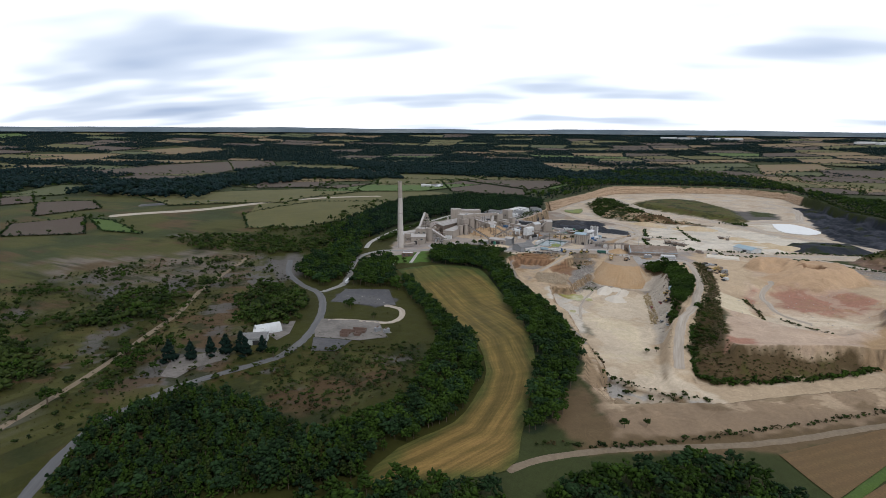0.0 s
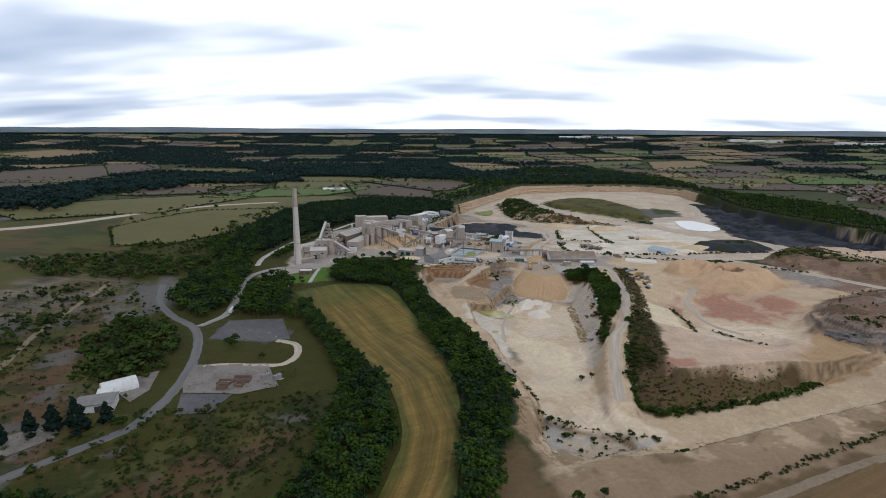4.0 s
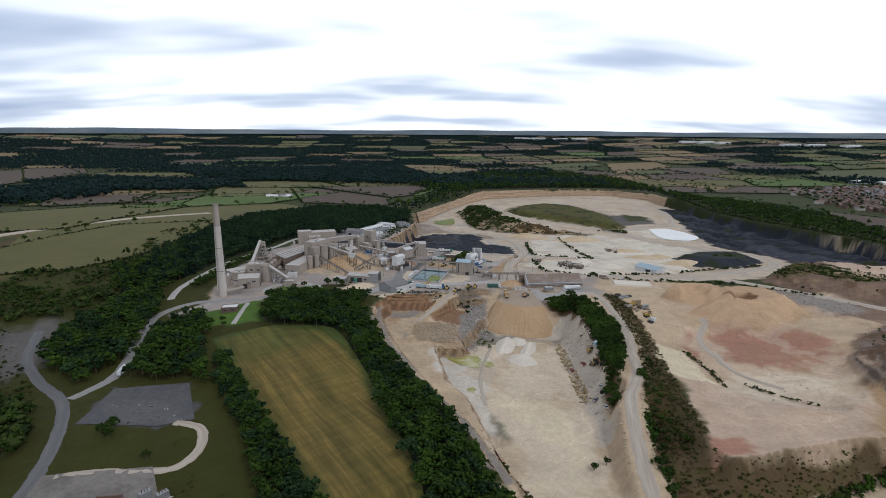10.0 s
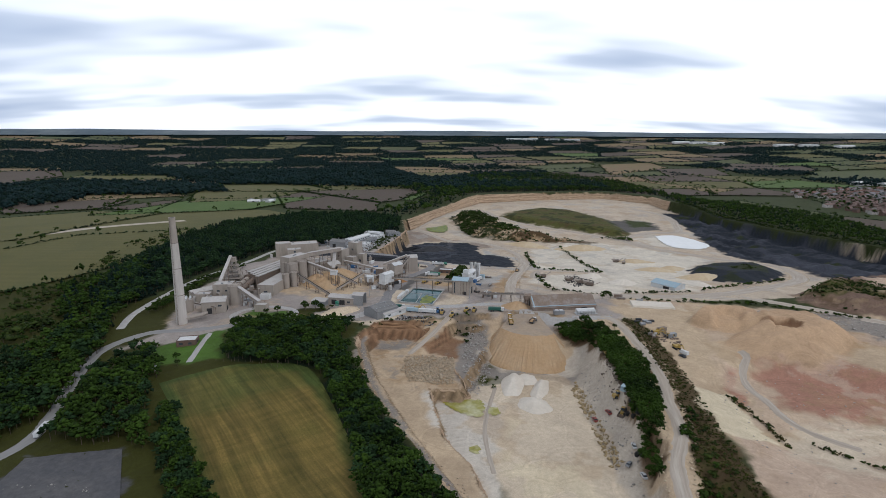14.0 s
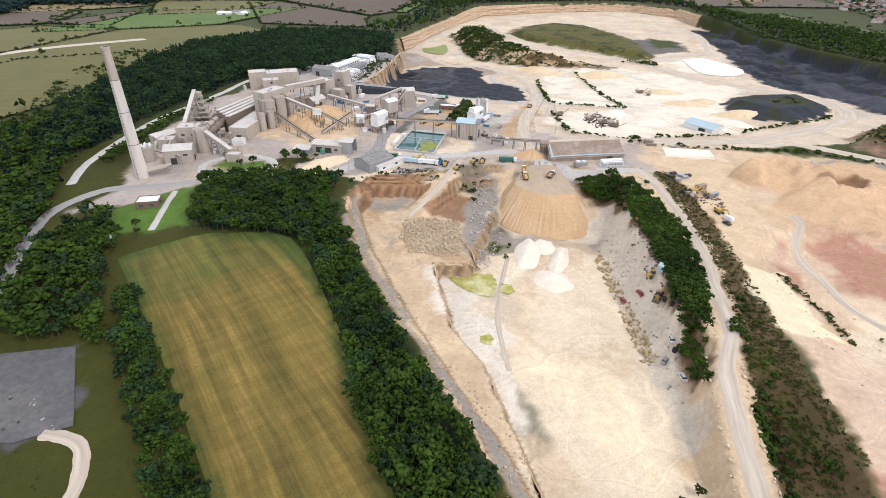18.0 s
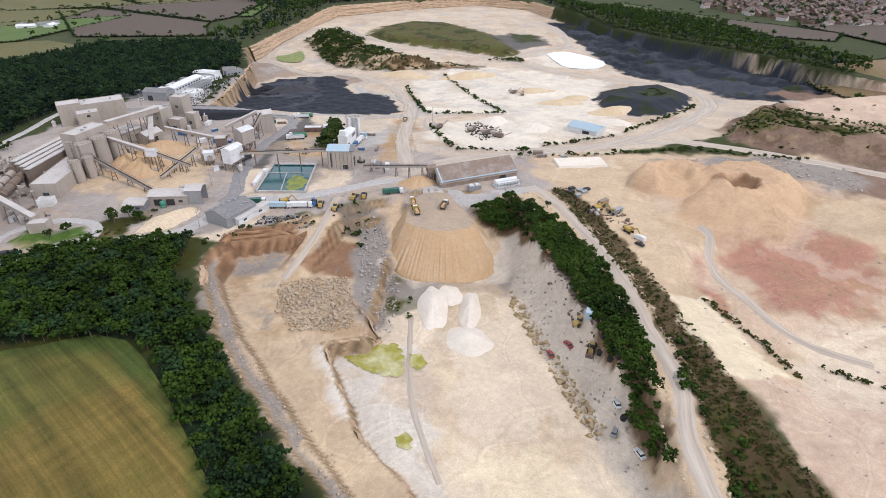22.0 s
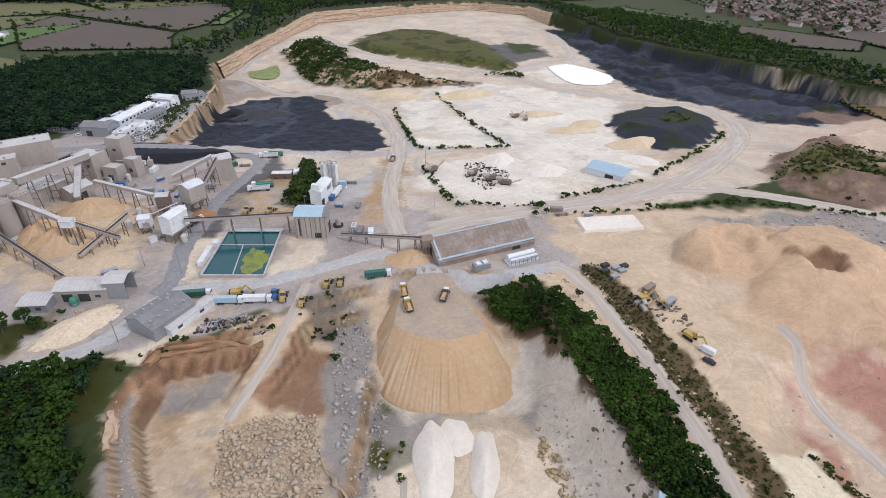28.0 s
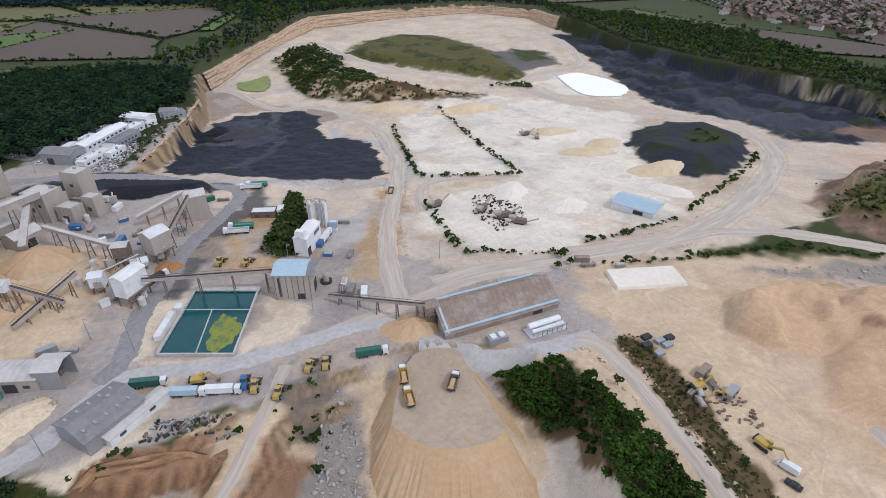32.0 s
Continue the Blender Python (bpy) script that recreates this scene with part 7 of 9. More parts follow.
sheet("car_park", "grey asphalt car park beside the offices", "car park", [(-174, 176), (-150, 168), (-138, 236), (-130, 262), (-150, 262)], M["asphalt"], 5, 0.3)
sheet("field", "golden brown stubble parcel beside the farm track", "field", [(226, -319), (272, -265), (276, -276), (243, -340), (236, -332)], M["gold"], 6, 0.3)
sheet("field", "golden brown stubble parcel inside a green lane", "field", [(247, -340), (279, -284), (290, -304), (300, -345), (270, -370)], M["gold"], 6, 0.3)
sheet("field", "narrow golden brown stubble parcel behind the quarry edge", "field", [(279, -259), (363, -184), (358, -197), (320, -237), (283, -272)], M["gold"], 6, 0.3)
sheet("field", "golden brown stubble parcel beyond the green lane", "field", [(284, -282), (322, -240), (356, -210), (400, -230), (350, -310), (293, -300)], M["gold"], 6, 0.3)
lane("track", "green grass lane between stubble parcels", [(238, -356), (245, -341), (260, -311), (279, -279), (322, -236), (358, -203), (400, -170)], 4.5, M["lime"], 0.42)
sheet("pool", "shallow green algae pool on the pit floor", "pool", [(63, -106), (74, -100), (83, -100), (85, -115), (76, -115), (69, -111)], M["yellowpool"], 3, 0.3, -16.62)
sheet("pool", "shallow green algae puddle", "pool", [(87, -104), (92, -105), (93, -110), (89, -112)], M["yellowpool"], 2, 0.25, -16.62)
sheet("pool", "small green algae patch on grey floor", "pool", [(85, -143), (89, -141), (91, -146), (87, -147)], M["yellowpool"], 2, 0.25)
sheet("pool", "white settling pool on the quarry floor", "pool", [(217, 450), (246, 460), (279, 416), (268, 384), (240, 382), (226, 400)], M["pool"], 8, 0.6)
sheet("pool", "pale green lagoon under the quarry face", "pool", [(-112, 425), (-100, 432), (-88, 450), (-76, 415), (-80, 396), (-102, 402)], M["algae"], 8, 0.7)
sheet("lake", "distant lake among woods", "water", [(-3330, 2400), (-3190, 2480), (-3130, 2400), (-3260, 2350)], M["pool"], 60, 3.0)

# ---- open country ----
FIELDS = [
    ("plough", [(-1786, 1001), (-1778, 1153), (-1464, 944), (-1381, 767), (-1372, 700)]),
    ("stubble", [(-969, 499), (-784, 642), (-685, 596), (-783, 490), (-893, 415)]),
    ("plough", [(-895, 355), (-958, 466), (-873, 507), (-728, 490), (-674, 385), (-745, 264)]),
    ("olive", [(-701, 632), (-736, 698), (-495, 730), (-480, 562), (-586, 480)]),
    ("plough", [(-527, 674), (-512, 738), (-243, 565), (-236, 532), (-205, 462), (-370, 452)]),
    ("plough", [(-510, 756), (-477, 798), (-368, 862), (-285, 878), (-242, 790), (-230, 630), (-246, 578)]),
    ("lime", [(-226, 630), (-238, 800), (-218, 770), (-204, 632)]),
    ("pasture", [(-340, 408), (-218, 438), (-203, 420), (-324, 390)]),
    ("pasture", [(413, 862), (458, 749), (516, 669), (483, 632), (433, 706), (388, 808)]),
    ("plough", [(516, 655), (566, 603), (624, 529), (580, 470), (505, 495), (484, 558)]),
    ("plough", [(-673, 368), (-657, 485), (-637, 522), (-556, 365)]),
    ("stubble", [(139, 2149), (363, 2325), (402, 2013), (177, 1540)]),
    ("stubble", [(212, 1504), (325, 1432), (469, 1144), (398, 1033), (240, 1381)]),
    ("plough", [(341, 1921), (575, 2045), (564, 1682), (358, 1510)]),
    ("plough", [(609, 2380), (912, 2401), (907, 2228), (620, 1868)]),
    ("pasture", [(1075, 2365), (1341, 2470), (1231, 2202), (1022, 2091)]),
    ("pasture", [(908, 1972), (1199, 2123), (994, 1630), (768, 1636)]),
    ("olive", [(551, 1535), (737, 1559), (563, 1296)]),
    ("stubble", [(-1460, 2313), (-1041, 2269), (-970, 1981), (-1264, 2088)]),
    ("plough", [(-556, 1879), (-333, 2264), (-183, 2156), (-394, 1644)]),
    ("pasture", [(-152, 1915), (90, 2212), (139, 1987), (-59, 1675)]),
    ("plough", [(-1798, 371), (-1729, 1185), (-1449, 961), (-1294, 566), (-1478, 274)]),
    ("plough", [(-1093, -75), (-1046, -36), (-891, -101), (-923, -139)]),
    ("plough", [(-885, -99), (-808, -44), (-699, -87), (-737, -166)]),
    ("plough", [(-695, -212), (-650, -137), (-532, -196), (-601, -261)]),
    ("lime", [(-628, -141), (-578, -135), (-463, -163), (-529, -177)]),
    ("stubble", [(-2696, 640), (-2513, 985), (-2223, 666), (-2436, 531)]),
    ("olive", [(-900, 385), (-797, 561), (-667, 361), (-787, 259)]),
    ("stubble", [(-2627, 1124), (-2716, 1635), (-2305, 1394), (-2333, 1090)]),
    ("olive", [(-769, 19), (-643, 336), (-519, 340), (-485, 92), (-627, -18)]),
    ("olive", [(-453, -15), (-449, 134), (-354, 214), (-281, 48), (-310, -53), (-360, -83)]),
]
for kind, outline in FIELDS:
    r = math.hypot(sum(p[0] for p in outline) / len(outline) - 100, sum(p[1] for p in outline) / len(outline) + 250)
    sheet("field", {"stubble": "pale tan stubble field edged by hedges", "plough": "bare reddish brown field edged by hedges", "pasture": "green pasture edged by hedges", "olive": "olive green grassland", "lime": "bright green crop field", "dirt": "bare brown field"}[kind], "field", outline, FIELD_MAT[kind], max(10, r / 40), 0.4 + r / 900)
sheet("field", "broad olive green restored hillside", "field", [(-560, 120), (-540, 380), (-388, 429), (-300, 380), (-330, 180), (-300, 60), (-330, -34), (-420, -40)], M["olive"], 12, 0.5)
lane("track", "pale track over the restored hillside", [(-620, -120), (-560, -40), (-530, 10), (-508, 80), (-480, 190), (-425, 286)], 19, M["haul"], 1.2, 10)
lane("track", "dark slag strip on the hillside", [(-680, -40), (-611, 35), (-557, 80), (-526, 140), (-505, 205)], 26, M["gravel"], 1.3, 10)
lane("road", "pale service road through the west wood", [(-160, -92), (-174, -66), (-183, -32), (-187, 8), (-184, 40), (-182, 85), (-184, 130), (-172, 172)], 6, M["concrete"], 0.35)

OWN = [o for _, o in FIELDS] + [[(-420, -560), (460, -560), (560, 300), (420, 820), (200, 960), (-150, 860), (-420, 480)], [(470, 900), (700, 1300), (1260, 1260), (1010, 760), (660, 560), (500, 420)]]
cell, hedge_lines, wood_spots, wood_far = 235.0, [], [], []
turn = radians(24)
cells = {}


def corner(i, j):
    if (i, j) not in cells:
        r = random.Random(i * 7919 + j)
        u, v = (i + (r.random() - 0.5) * 0.55) * cell, (j + (r.random() - 0.5) * 0.55) * cell * 0.8
        cells[i, j] = (100 + u * math.cos(turn) - v * math.sin(turn), u * math.sin(turn) + v * math.cos(turn))
    return cells[i, j]


rf = random.Random(5)
for i in range(-24, 20):
    for j in range(-10, 27):
        quad = [corner(i, j), corner(i + 1, j), corner(i + 1, j + 1), corner(i, j + 1)]
        cx, cy = sum(p[0] for p in quad) / 4, sum(p[1] for p in quad) / 4
        dx, dy = cx - 100, cy + 250
        r, head = math.hypot(dx, dy), math.degrees(math.atan2(-dx, dy))
        pick, hue = rf.random(), rf.random()
        if r > 4500 or r < 420 or not -58 < head < 84:
            continue
        if any(sdist(o, [cx], [cy])[0] > -20 for o in OWN if abs(o[0][0] - cx) < 1500 and abs(o[0][1] - cy) < 1500):
            continue
        woody = 0.6 if head > 25 else (0.48 if head > 5 else 0.34)
        if pick < woody:
            (wood_far if r > 1500 else wood_spots).append(quad)
            continue
        kind = "plough" if hue < 0.34 else "stubble" if hue < 0.56 else "olive" if hue < 0.76 else "pasture" if hue < 0.95 else "lime"
        inner = [(p[0] + (cx - p[0]) * 0.04, p[1] + (cy - p[1]) * 0.04) for p in quad]
        co = np.array([[(inner[0][k] * (1 - a) + inner[1][k] * a) * (1 - b) + (inner[3][k] * (1 - a) + inner[2][k] * a) * b for k in (0, 1)] for b in np.linspace(0, 1, 7) for a in np.linspace(0, 1, 7)])
        me = grid_mesh("field", co[:, 0], co[:, 1], height(co[:, 0], co[:, 1]) + 0.5 + r / 900, 7, 7)
        me.materials.append(FIELD_MAT[kind])
        tagged(new("field", me), "distant hedged field in the farmland patchwork", "field", "farmland patchwork", "structure")
        hedge_lines.append((inner + inner[:1], r))
near_h = [l for l, r in hedge_lines if r < 1900] + [o + o[:1] for _, o in FIELDS]
far_h = [l for l, r in hedge_lines if r >= 1900]
planted("hedgerow", "dark clipped hedgerows between fields", "hedge", line_points(near_h, 4.2, 0.8), (2.5, 4.5), (("bush", 6, M["shade"], 1.0),), False)
planted("hedge_trees", "scattered dark hedge trees between fields", "trees", line_points(near_h, 42, 2), (6, 11), (("tree", 14, L_, 1.0),), False)
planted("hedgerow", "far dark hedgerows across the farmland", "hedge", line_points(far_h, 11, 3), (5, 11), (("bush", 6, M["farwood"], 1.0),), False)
LWOOD = [(-1284, 636), (-1286, 821), (-918, 874), (-689, 608), (-794, 572), (-1029, 522)]
CWOOD = [(-1423, 1224), (-582, 1541), (-337, 1169), (-308, 888), (-654, 894), (-915, 893)]
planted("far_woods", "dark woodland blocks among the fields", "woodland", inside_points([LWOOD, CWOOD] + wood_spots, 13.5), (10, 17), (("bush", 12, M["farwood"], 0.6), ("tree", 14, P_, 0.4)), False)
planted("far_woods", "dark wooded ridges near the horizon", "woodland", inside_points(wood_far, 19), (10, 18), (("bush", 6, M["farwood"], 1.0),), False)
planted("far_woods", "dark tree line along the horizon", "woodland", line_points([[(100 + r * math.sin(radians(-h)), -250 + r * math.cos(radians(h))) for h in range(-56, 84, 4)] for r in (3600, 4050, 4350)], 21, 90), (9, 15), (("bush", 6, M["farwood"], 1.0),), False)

planted("scrub", "rough bushes down the bank above the coal", "scrub", inside_points([strip([(274, 692), (318, 582), (380, 470), (456, 380), (490, 294)], 12)], 4), (2, 5), (("bush", 12, B_, 0.5), ("tree", 14, M["shade"], 0.5)), False)
# added low hills that close the view, haze put into their blue-grey colour
M["hills"] = material("haze_blue_hills", (0.085, 0.115, 0.135), 1.0, 0.25, 0.004, 0.0, stain=(0.15, 0.165, 0.16), stain_scale=0.002, stain_amount=0.7)
head = np.radians(np.linspace(-64, 92, 420))
crest = 122.5 + 3.2 * np.sin(head * 9) + 1.8 * np.sin(head * 23 + 1) + 0.9 * np.sin(head * 61)
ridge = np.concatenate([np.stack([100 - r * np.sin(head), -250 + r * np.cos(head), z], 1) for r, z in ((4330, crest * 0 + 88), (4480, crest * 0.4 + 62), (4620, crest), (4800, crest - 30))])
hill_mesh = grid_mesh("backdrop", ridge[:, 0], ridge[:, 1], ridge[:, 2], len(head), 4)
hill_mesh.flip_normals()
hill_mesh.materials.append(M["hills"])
tagged(new("backdrop", hill_mesh), "low hills along the horizon, haze painted in as blue-grey", "hills", kind="structure")

# ---- the town ----
M["render"] = material("grey_house_render", (0.40, 0.37, 0.34), 0.9, 0.15, 0.6, 0.1)
M["slate"] = material("grey_slate_roof", (0.15, 0.145, 0.15), 0.8, 0.3, 0.05, 0.1)
M["redtile"] = material("red_clay_roof", (0.15, 0.085, 0.065), 0.85, 0.3, 0.05, 0.1)


def house(kind):
    t = tagged(new("house"), "", "house", "houses of the town")
    L, W = (9, 7.5) if kind == 0 else (16, 8) if kind == 1 else (8, 8)
    part("wall", gable_walls(bmesh.new(), L, W, 5.0, 2.6), (M["brick"], M["render"], M["brick"])[kind], t)
    r = part("roof", gable(bmesh.new(), L, W, 5.0, 2.6, 0.4), M["tile"], t)
    box("chimney_stack", r, M["brick"], L / 2 - 1, 0, 6.8, 0.9, 0.7, 2.2)
    for u in (-L / 4, L / 4):
        for z in (1.0, 3.4):
            box("window", t, M["glass"], u, -W / 2 - 0.02, z, 1.3, 0.14, 1.1)
    box("door", t, M["dark"], 0, -W / 2 - 0.02, 0, 1.0, 0.14, 2.0)
    return t


TOWN = [(560, 1000), (548, 800), (580, 690), (628, 612), (690, 596), (860, 680), (1020, 800), (1180, 1000), (1240, 1240), (1000, 1380), (760, 1290), (600, 1180)]
homes = [house(k) for k in range(3)]
spots = inside_points([TOWN], 21, 0.3)
spots = spots[rough_noise(spots[:, 0], spots[:, 1], 60, 3) > -0.6]
spots = spots[np.argsort(np.hypot(spots[:, 0] - 400, spots[:, 1] - 300))]
for k, (x, y) in enumerate(spots[:270]):
    t = copy_thing(homes[k % 3], pose(x, y, height1(x, y), 0, 0, 28 + 90 * (k % 4 == 0) + (k * 13 % 9)))
    tagged(t, ("brown brick house with a tiled roof", "pale rendered terrace with a brown tiled roof", "square brown brick house with a tiled roof")[k % 3])
for t in homes:
    for o in t.children_recursive[::-1] + [t]:
        bpy.data.objects.remove(o)


def house_rows(label, places, wall, roof):
    """Houses too far off to pick apart: gabled boxes in one mesh."""
    verts, faces, base = [], [], 0
    shape = np.array([(-1, -1, -1), (1, -1, -1), (1, 1, -1), (-1, 1, -1), (-1, -1, 5), (1, -1, 5), (1, 1, 5), (-1, 1, 5), (-1.05, -1.1, 4.9), (1.05, -1.1, 4.9), (1.05, 1.1, 4.9), (-1.05, 1.1, 4.9), (-1.05, 0, 8), (1.05, 0, 8)], float)
    box_f, roof_f = np.array([(0, 1, 5, 4), (1, 2, 6, 5), (2, 3, 7, 6), (3, 0, 4, 7)]), np.array([(8, 9, 13, 12), (10, 11, 12, 13), (9, 10, 13, 13), (11, 8, 12, 12)])
    kinds = []
    for (x, y), z in zip(places, height(places[:, 0], places[:, 1])):
        a, l, w = radians(28 + 90 * (rng.random() < 0.3) + 12 * rng.random()), 4.5 + 6 * rng.random() ** 2, 3.6 + rng.random()
        v = shape * np.array([l, w, 1])
        verts.append(np.stack([x + v[:, 0] * math.cos(a) - v[:, 1] * math.sin(a), y + v[:, 0] * math.sin(a) + v[:, 1] * math.cos(a), z + v[:, 2]], 1))
        faces += [tuple(int(q) + base for q in f) for f in box_f] + [tuple(int(q) + base for q in dict.fromkeys(f.tolist())) for f in roof_f]
        kinds += [0] * 4 + [1] * 4
        base += 14
    me = bpy.data.meshes.new("houses")
    me.from_pydata(np.concatenate(verts).tolist(), [], faces)
    me.materials.append(wall)
    me.materials.append(roof)
    me.polygons.foreach_set("material_index", np.array(kinds, np.int32))
    return tagged(new("houses", me), label, "houses", kind="stuff")


rest = spots[270:]
house_rows("far rows of brick houses with brown tiled roofs", rest[0::3], M["brick"], M["tile"])
house_rows("far rows of pale rendered houses with grey roofs", rest[1::3], M["render"], M["slate"])
house_rows("far rows of brick houses with red tiled roofs", rest[2::3], M["render"], M["redtile"])
planted("garden_trees", "garden trees between the houses of the town", "trees", inside_points([TOWN], 15), (5, 11), (("tree", 14, M["shade"], 0.6), ("tree", 14, L_, 0.4)), False, 0.8)
for x, y in ((850, 1440), (905, 1415), (950, 1390), (-480, 3790), (-360, 3800), (-200, 3805), (-60, 3810), (660, 3655), (760, 3620), (860, 3575), (1200, 3415), (1320, 3370), (1480, 3310), (-4100, 1250), (-4040, 1400)):
    far = math.hypot(x, y) > 2000
    shed("warehouse", "long white warehouse far off in the plain", x, y, 110 if far else 52, 40 if far else 26, 14 if far else 8, 3, 20 + x % 30, M["white"], M["white"])
for k, (x, y, l) in enumerate(((-476, 520, 22), (-462, 545, 26), (-448, 528, 16), (-492, 534, 14))):
    shed("farm_barn", "grey and white farm barn in open fields", x, y, l, 10, 4, 2, 20 + k * 35, M["pale"], M["greyroof"] if k % 2 else M["white"], doors=((0, 0, 4, 3.2, 0),))


# ---- water tanks ----
def water_tank():
    t = thing("settling_tank", "rectangular concrete tank of turquoise water, split by walls", "tank", 0, 0, 0, 0.0)
    for ax, ay, bx, by in ((-0.4, -0.3, 25.4, -0.3), (-0.6, 36.3, 23.6, 36.3), (-0.3, 0, -1.3, 36), (25.2, 0, 23.2, 36)):
        part("rim_wall", beam(bmesh.new(), (ax, ay, 0.1), (bx, by, 0.1), 0.7, 1.8), M["concrete"], t)
    part("dividing_wall", beam(bmesh.new(), (-0.9, 24.2, 0.2), (24.0, 24.2, 0.2), 0.45, 0.6), M["concrete"], t)
    part("dividing_wall", beam(bmesh.new(), (12.3, 0.2, 0.2), (9.4, 24.0, 0.2), 0.45, 0.6), M["concrete"], t)
    bm = bmesh.new()
    bm.faces.new([bm.verts.new(p) for p in ((0, 0, 0.32), (25, 0, 0.32), (23.2, 36, 0.32), (-1, 36, 0.32))])
    part("water", bm, M["water"], t, "still turquoise water")
    bm = bmesh.new()
    rim = []
    for k in range(72):
        a = 2 * math.pi * k / 72
        w = 0.86 + 0.10 * math.sin(3 * a + 1) + 0.07 * math.sin(7 * a) + 0.05 * math.sin(12 * a + 2)
        rim.append(bm.verts.new((17.9 + 6.1 * w * math.cos(a) - 0.09 * 9 * math.sin(a), 11.2 + 11.6 * w * math.sin(a), 0.335)))
    bm.faces.new(rim)
    part("algae_mat", bm, M["algae"], t, "yellow-green algae floating on one compartment")
    part("footbridge", beam(bmesh.new(), (-0.5, 36.6, 0.9), (24, 36.6, 0.9), 2.6, 0.5), M["concrete"], t)
    return t


water_tank()
for x, y, sx, sy, h, lab in ((-3.5, 14, 2.4, 14, 2.2, "low white pump housing beside the tank"), (-2.5, 24, 2.6, 3, 2.4, "small white pump cabin beside the tank")):
    block("pump_cabin", lab, x, y, sx, sy, h, 2, M["white"], M["white"], parapet=0.1)
for x, y, h in ((-9, 2, 14), (88, 118, 15), (94, 60, 9), (47, 24, 8), (-27, 8, 9), (-14, -40, 9), (30, 58, 8), (-135, 150, 9), (-50, -60, 8)):
    t = thing("lamp_post", "thin grey steel lighting mast", "lamp post", x, y)
    part("mast", lathe([(0.16, -0.5), (0.08, h)], 8), M["metal"], t)
    box("lamp_head", t, M["metal"], 0.6, 0, h - 0.1, 1.4, 0.4, 0.2)


# ---- vehicles ----
def wheels(t, axles, track, r, w=0.5):
    for u in axles:
        for s in (-1, 1):
            wh = part("wheel", tube(bmesh.new(), (u, s * (track - w / 2), r), (u, s * (track + w / 2), r), r, 14), M["tyre"], t)
            part("rim", tube(bmesh.new(), (u, s * (track + w / 2 - 0.02), r), (u, s * (track + w / 2 + 0.03), r), r * 0.5, 10), M["metal"], wh)


def dump_truck(label, x, y, turn, body=None, z=None):
    t = thing("dump_truck", label, "truck", x, y, turn, z, group="quarry trucks")
    mt = body or M["yellow"]
    box("chassis", t, M["dark"], 0, 0, 0.9, 9.2, 1.4, 0.5)
    bm = bmesh.new()
    for s in (-1, 1):
        hexa(bm, -1.2, s * 1.45, 1.5, 3.1, 5.8, 0.18, 1.05, 1.0, 0, s * 0.15)
    hexa(bm, -1.2, 0, 1.4, 1.6, 5.8, 2.9)
    hexa(bm, 1.75, 0, 1.5, 3.3, 0.2, 3.1)
    part("tipping_body", bm, mt, t)
    box("load", t, M["tan"], -1.3, 0, 1.61, 5.2, 2.6, 1.0, 0.7, 0.6)
    cab = box("cab", t, M["white"], 3.0, 0, 1.3, 1.9, 2.5, 1.9, 0.85, 0.92)
    box("windscreen", cab, M["glass"], 3.86, 0, 2.3, 0.2, 2.1, 0.7)
    box("bonnet", t, mt, 4.6, 0, 1.2, 1.6, 2.1, 1.1, 0.9, 0.9, -0.1)
    wheels(t, (-3.0, -1.2, 3.9), 1.2, 0.8, 0.6)
    t.scale = (0.86, 0.86, 0.86)
    return t


def loader(label, x, y, turn, mt=None):
    t = thing("wheel_loader", label, "loader", x, y, turn, group="wheel loaders")
    mt = mt or M["yellow"]
    box("rear_body", t, mt, -1.8, 0, 0.8, 2.8, 2.0, 1.4, 0.9, 0.9)
    box("front_frame", t, mt, 1.2, 0, 0.8, 1.8, 1.4, 0.9)
    cab = box("cab", t, M["glass"], -0.3, 0, 2.0, 1.5, 1.6, 1.4, 0.85, 0.85)
    box("cab_roof", cab, mt, -0.3, 0, 3.403, 1.6, 1.7, 0.15)
    for s in (-1, 1):
        part("lift_arm", beam(bmesh.new(), (0.8, s * 0.6, 1.8), (3.2, s * 0.6, 0.7), 0.25, 0.35), mt, t)
    bm = bmesh.new()
    hexa(bm, 3.7, 0, 0.2, 0.35, 1.3, 2.9)
    hexa(bm, 3.15, 0, 0.3, 1.3, 0.15, 2.9, 1, 1, -0.2)
    for s in (-1, 1):
        hexa(bm, 3.6, s * 1.42, 0.3, 1.1, 1.0, 0.1, 0.6, 1, -0.2)
    part("bucket", bm, M["steel"], t)
    wheels(t, (-1.9, 1.5), 1.1, 0.8, 0.6)
    return t


def excavator(label, x, y, turn, mt=None, reach=6.0):
    t = thing("excavator", label, "excavator", x, y, turn)
    mt = mt or M["yellow"]
    for s in (-1, 1):
        box("crawler", t, M["tyre"], 0, s * 1.15, 0, 4.2, 0.6, 0.9, 0.9)
    box("upper_body", t, mt, -0.5, 0, 1.1, 3.6, 2.6, 1.2, 0.95, 0.95)
    cab = box("cab", t, mt, 1.0, 0.8, 1.1, 1.3, 1.0, 1.9, 0.9, 0.9)
    box("cab_window", cab, M["glass"], 1.62, 0.8, 1.9, 0.12, 0.8, 0.8)
    part("boom", beam(bmesh.new(), (1.0, -0.3, 1.6), (reach * 0.6, -0.3, 4.2), 0.5, 0.6), mt, t)
    part("dipper", beam(bmesh.new(), (reach * 0.6, -0.3, 4.3), (reach, -0.3, 1.2), 0.4, 0.45), mt, t)
    box("bucket", t, M["steel"], reach, -0.3, 0.2, 1.0, 1.2, 1.0, 0.6, 1)
    box("counterweight", t, M["dark"], -2.4, 0, 1.15, 0.8, 2.4, 1.0)
    return t


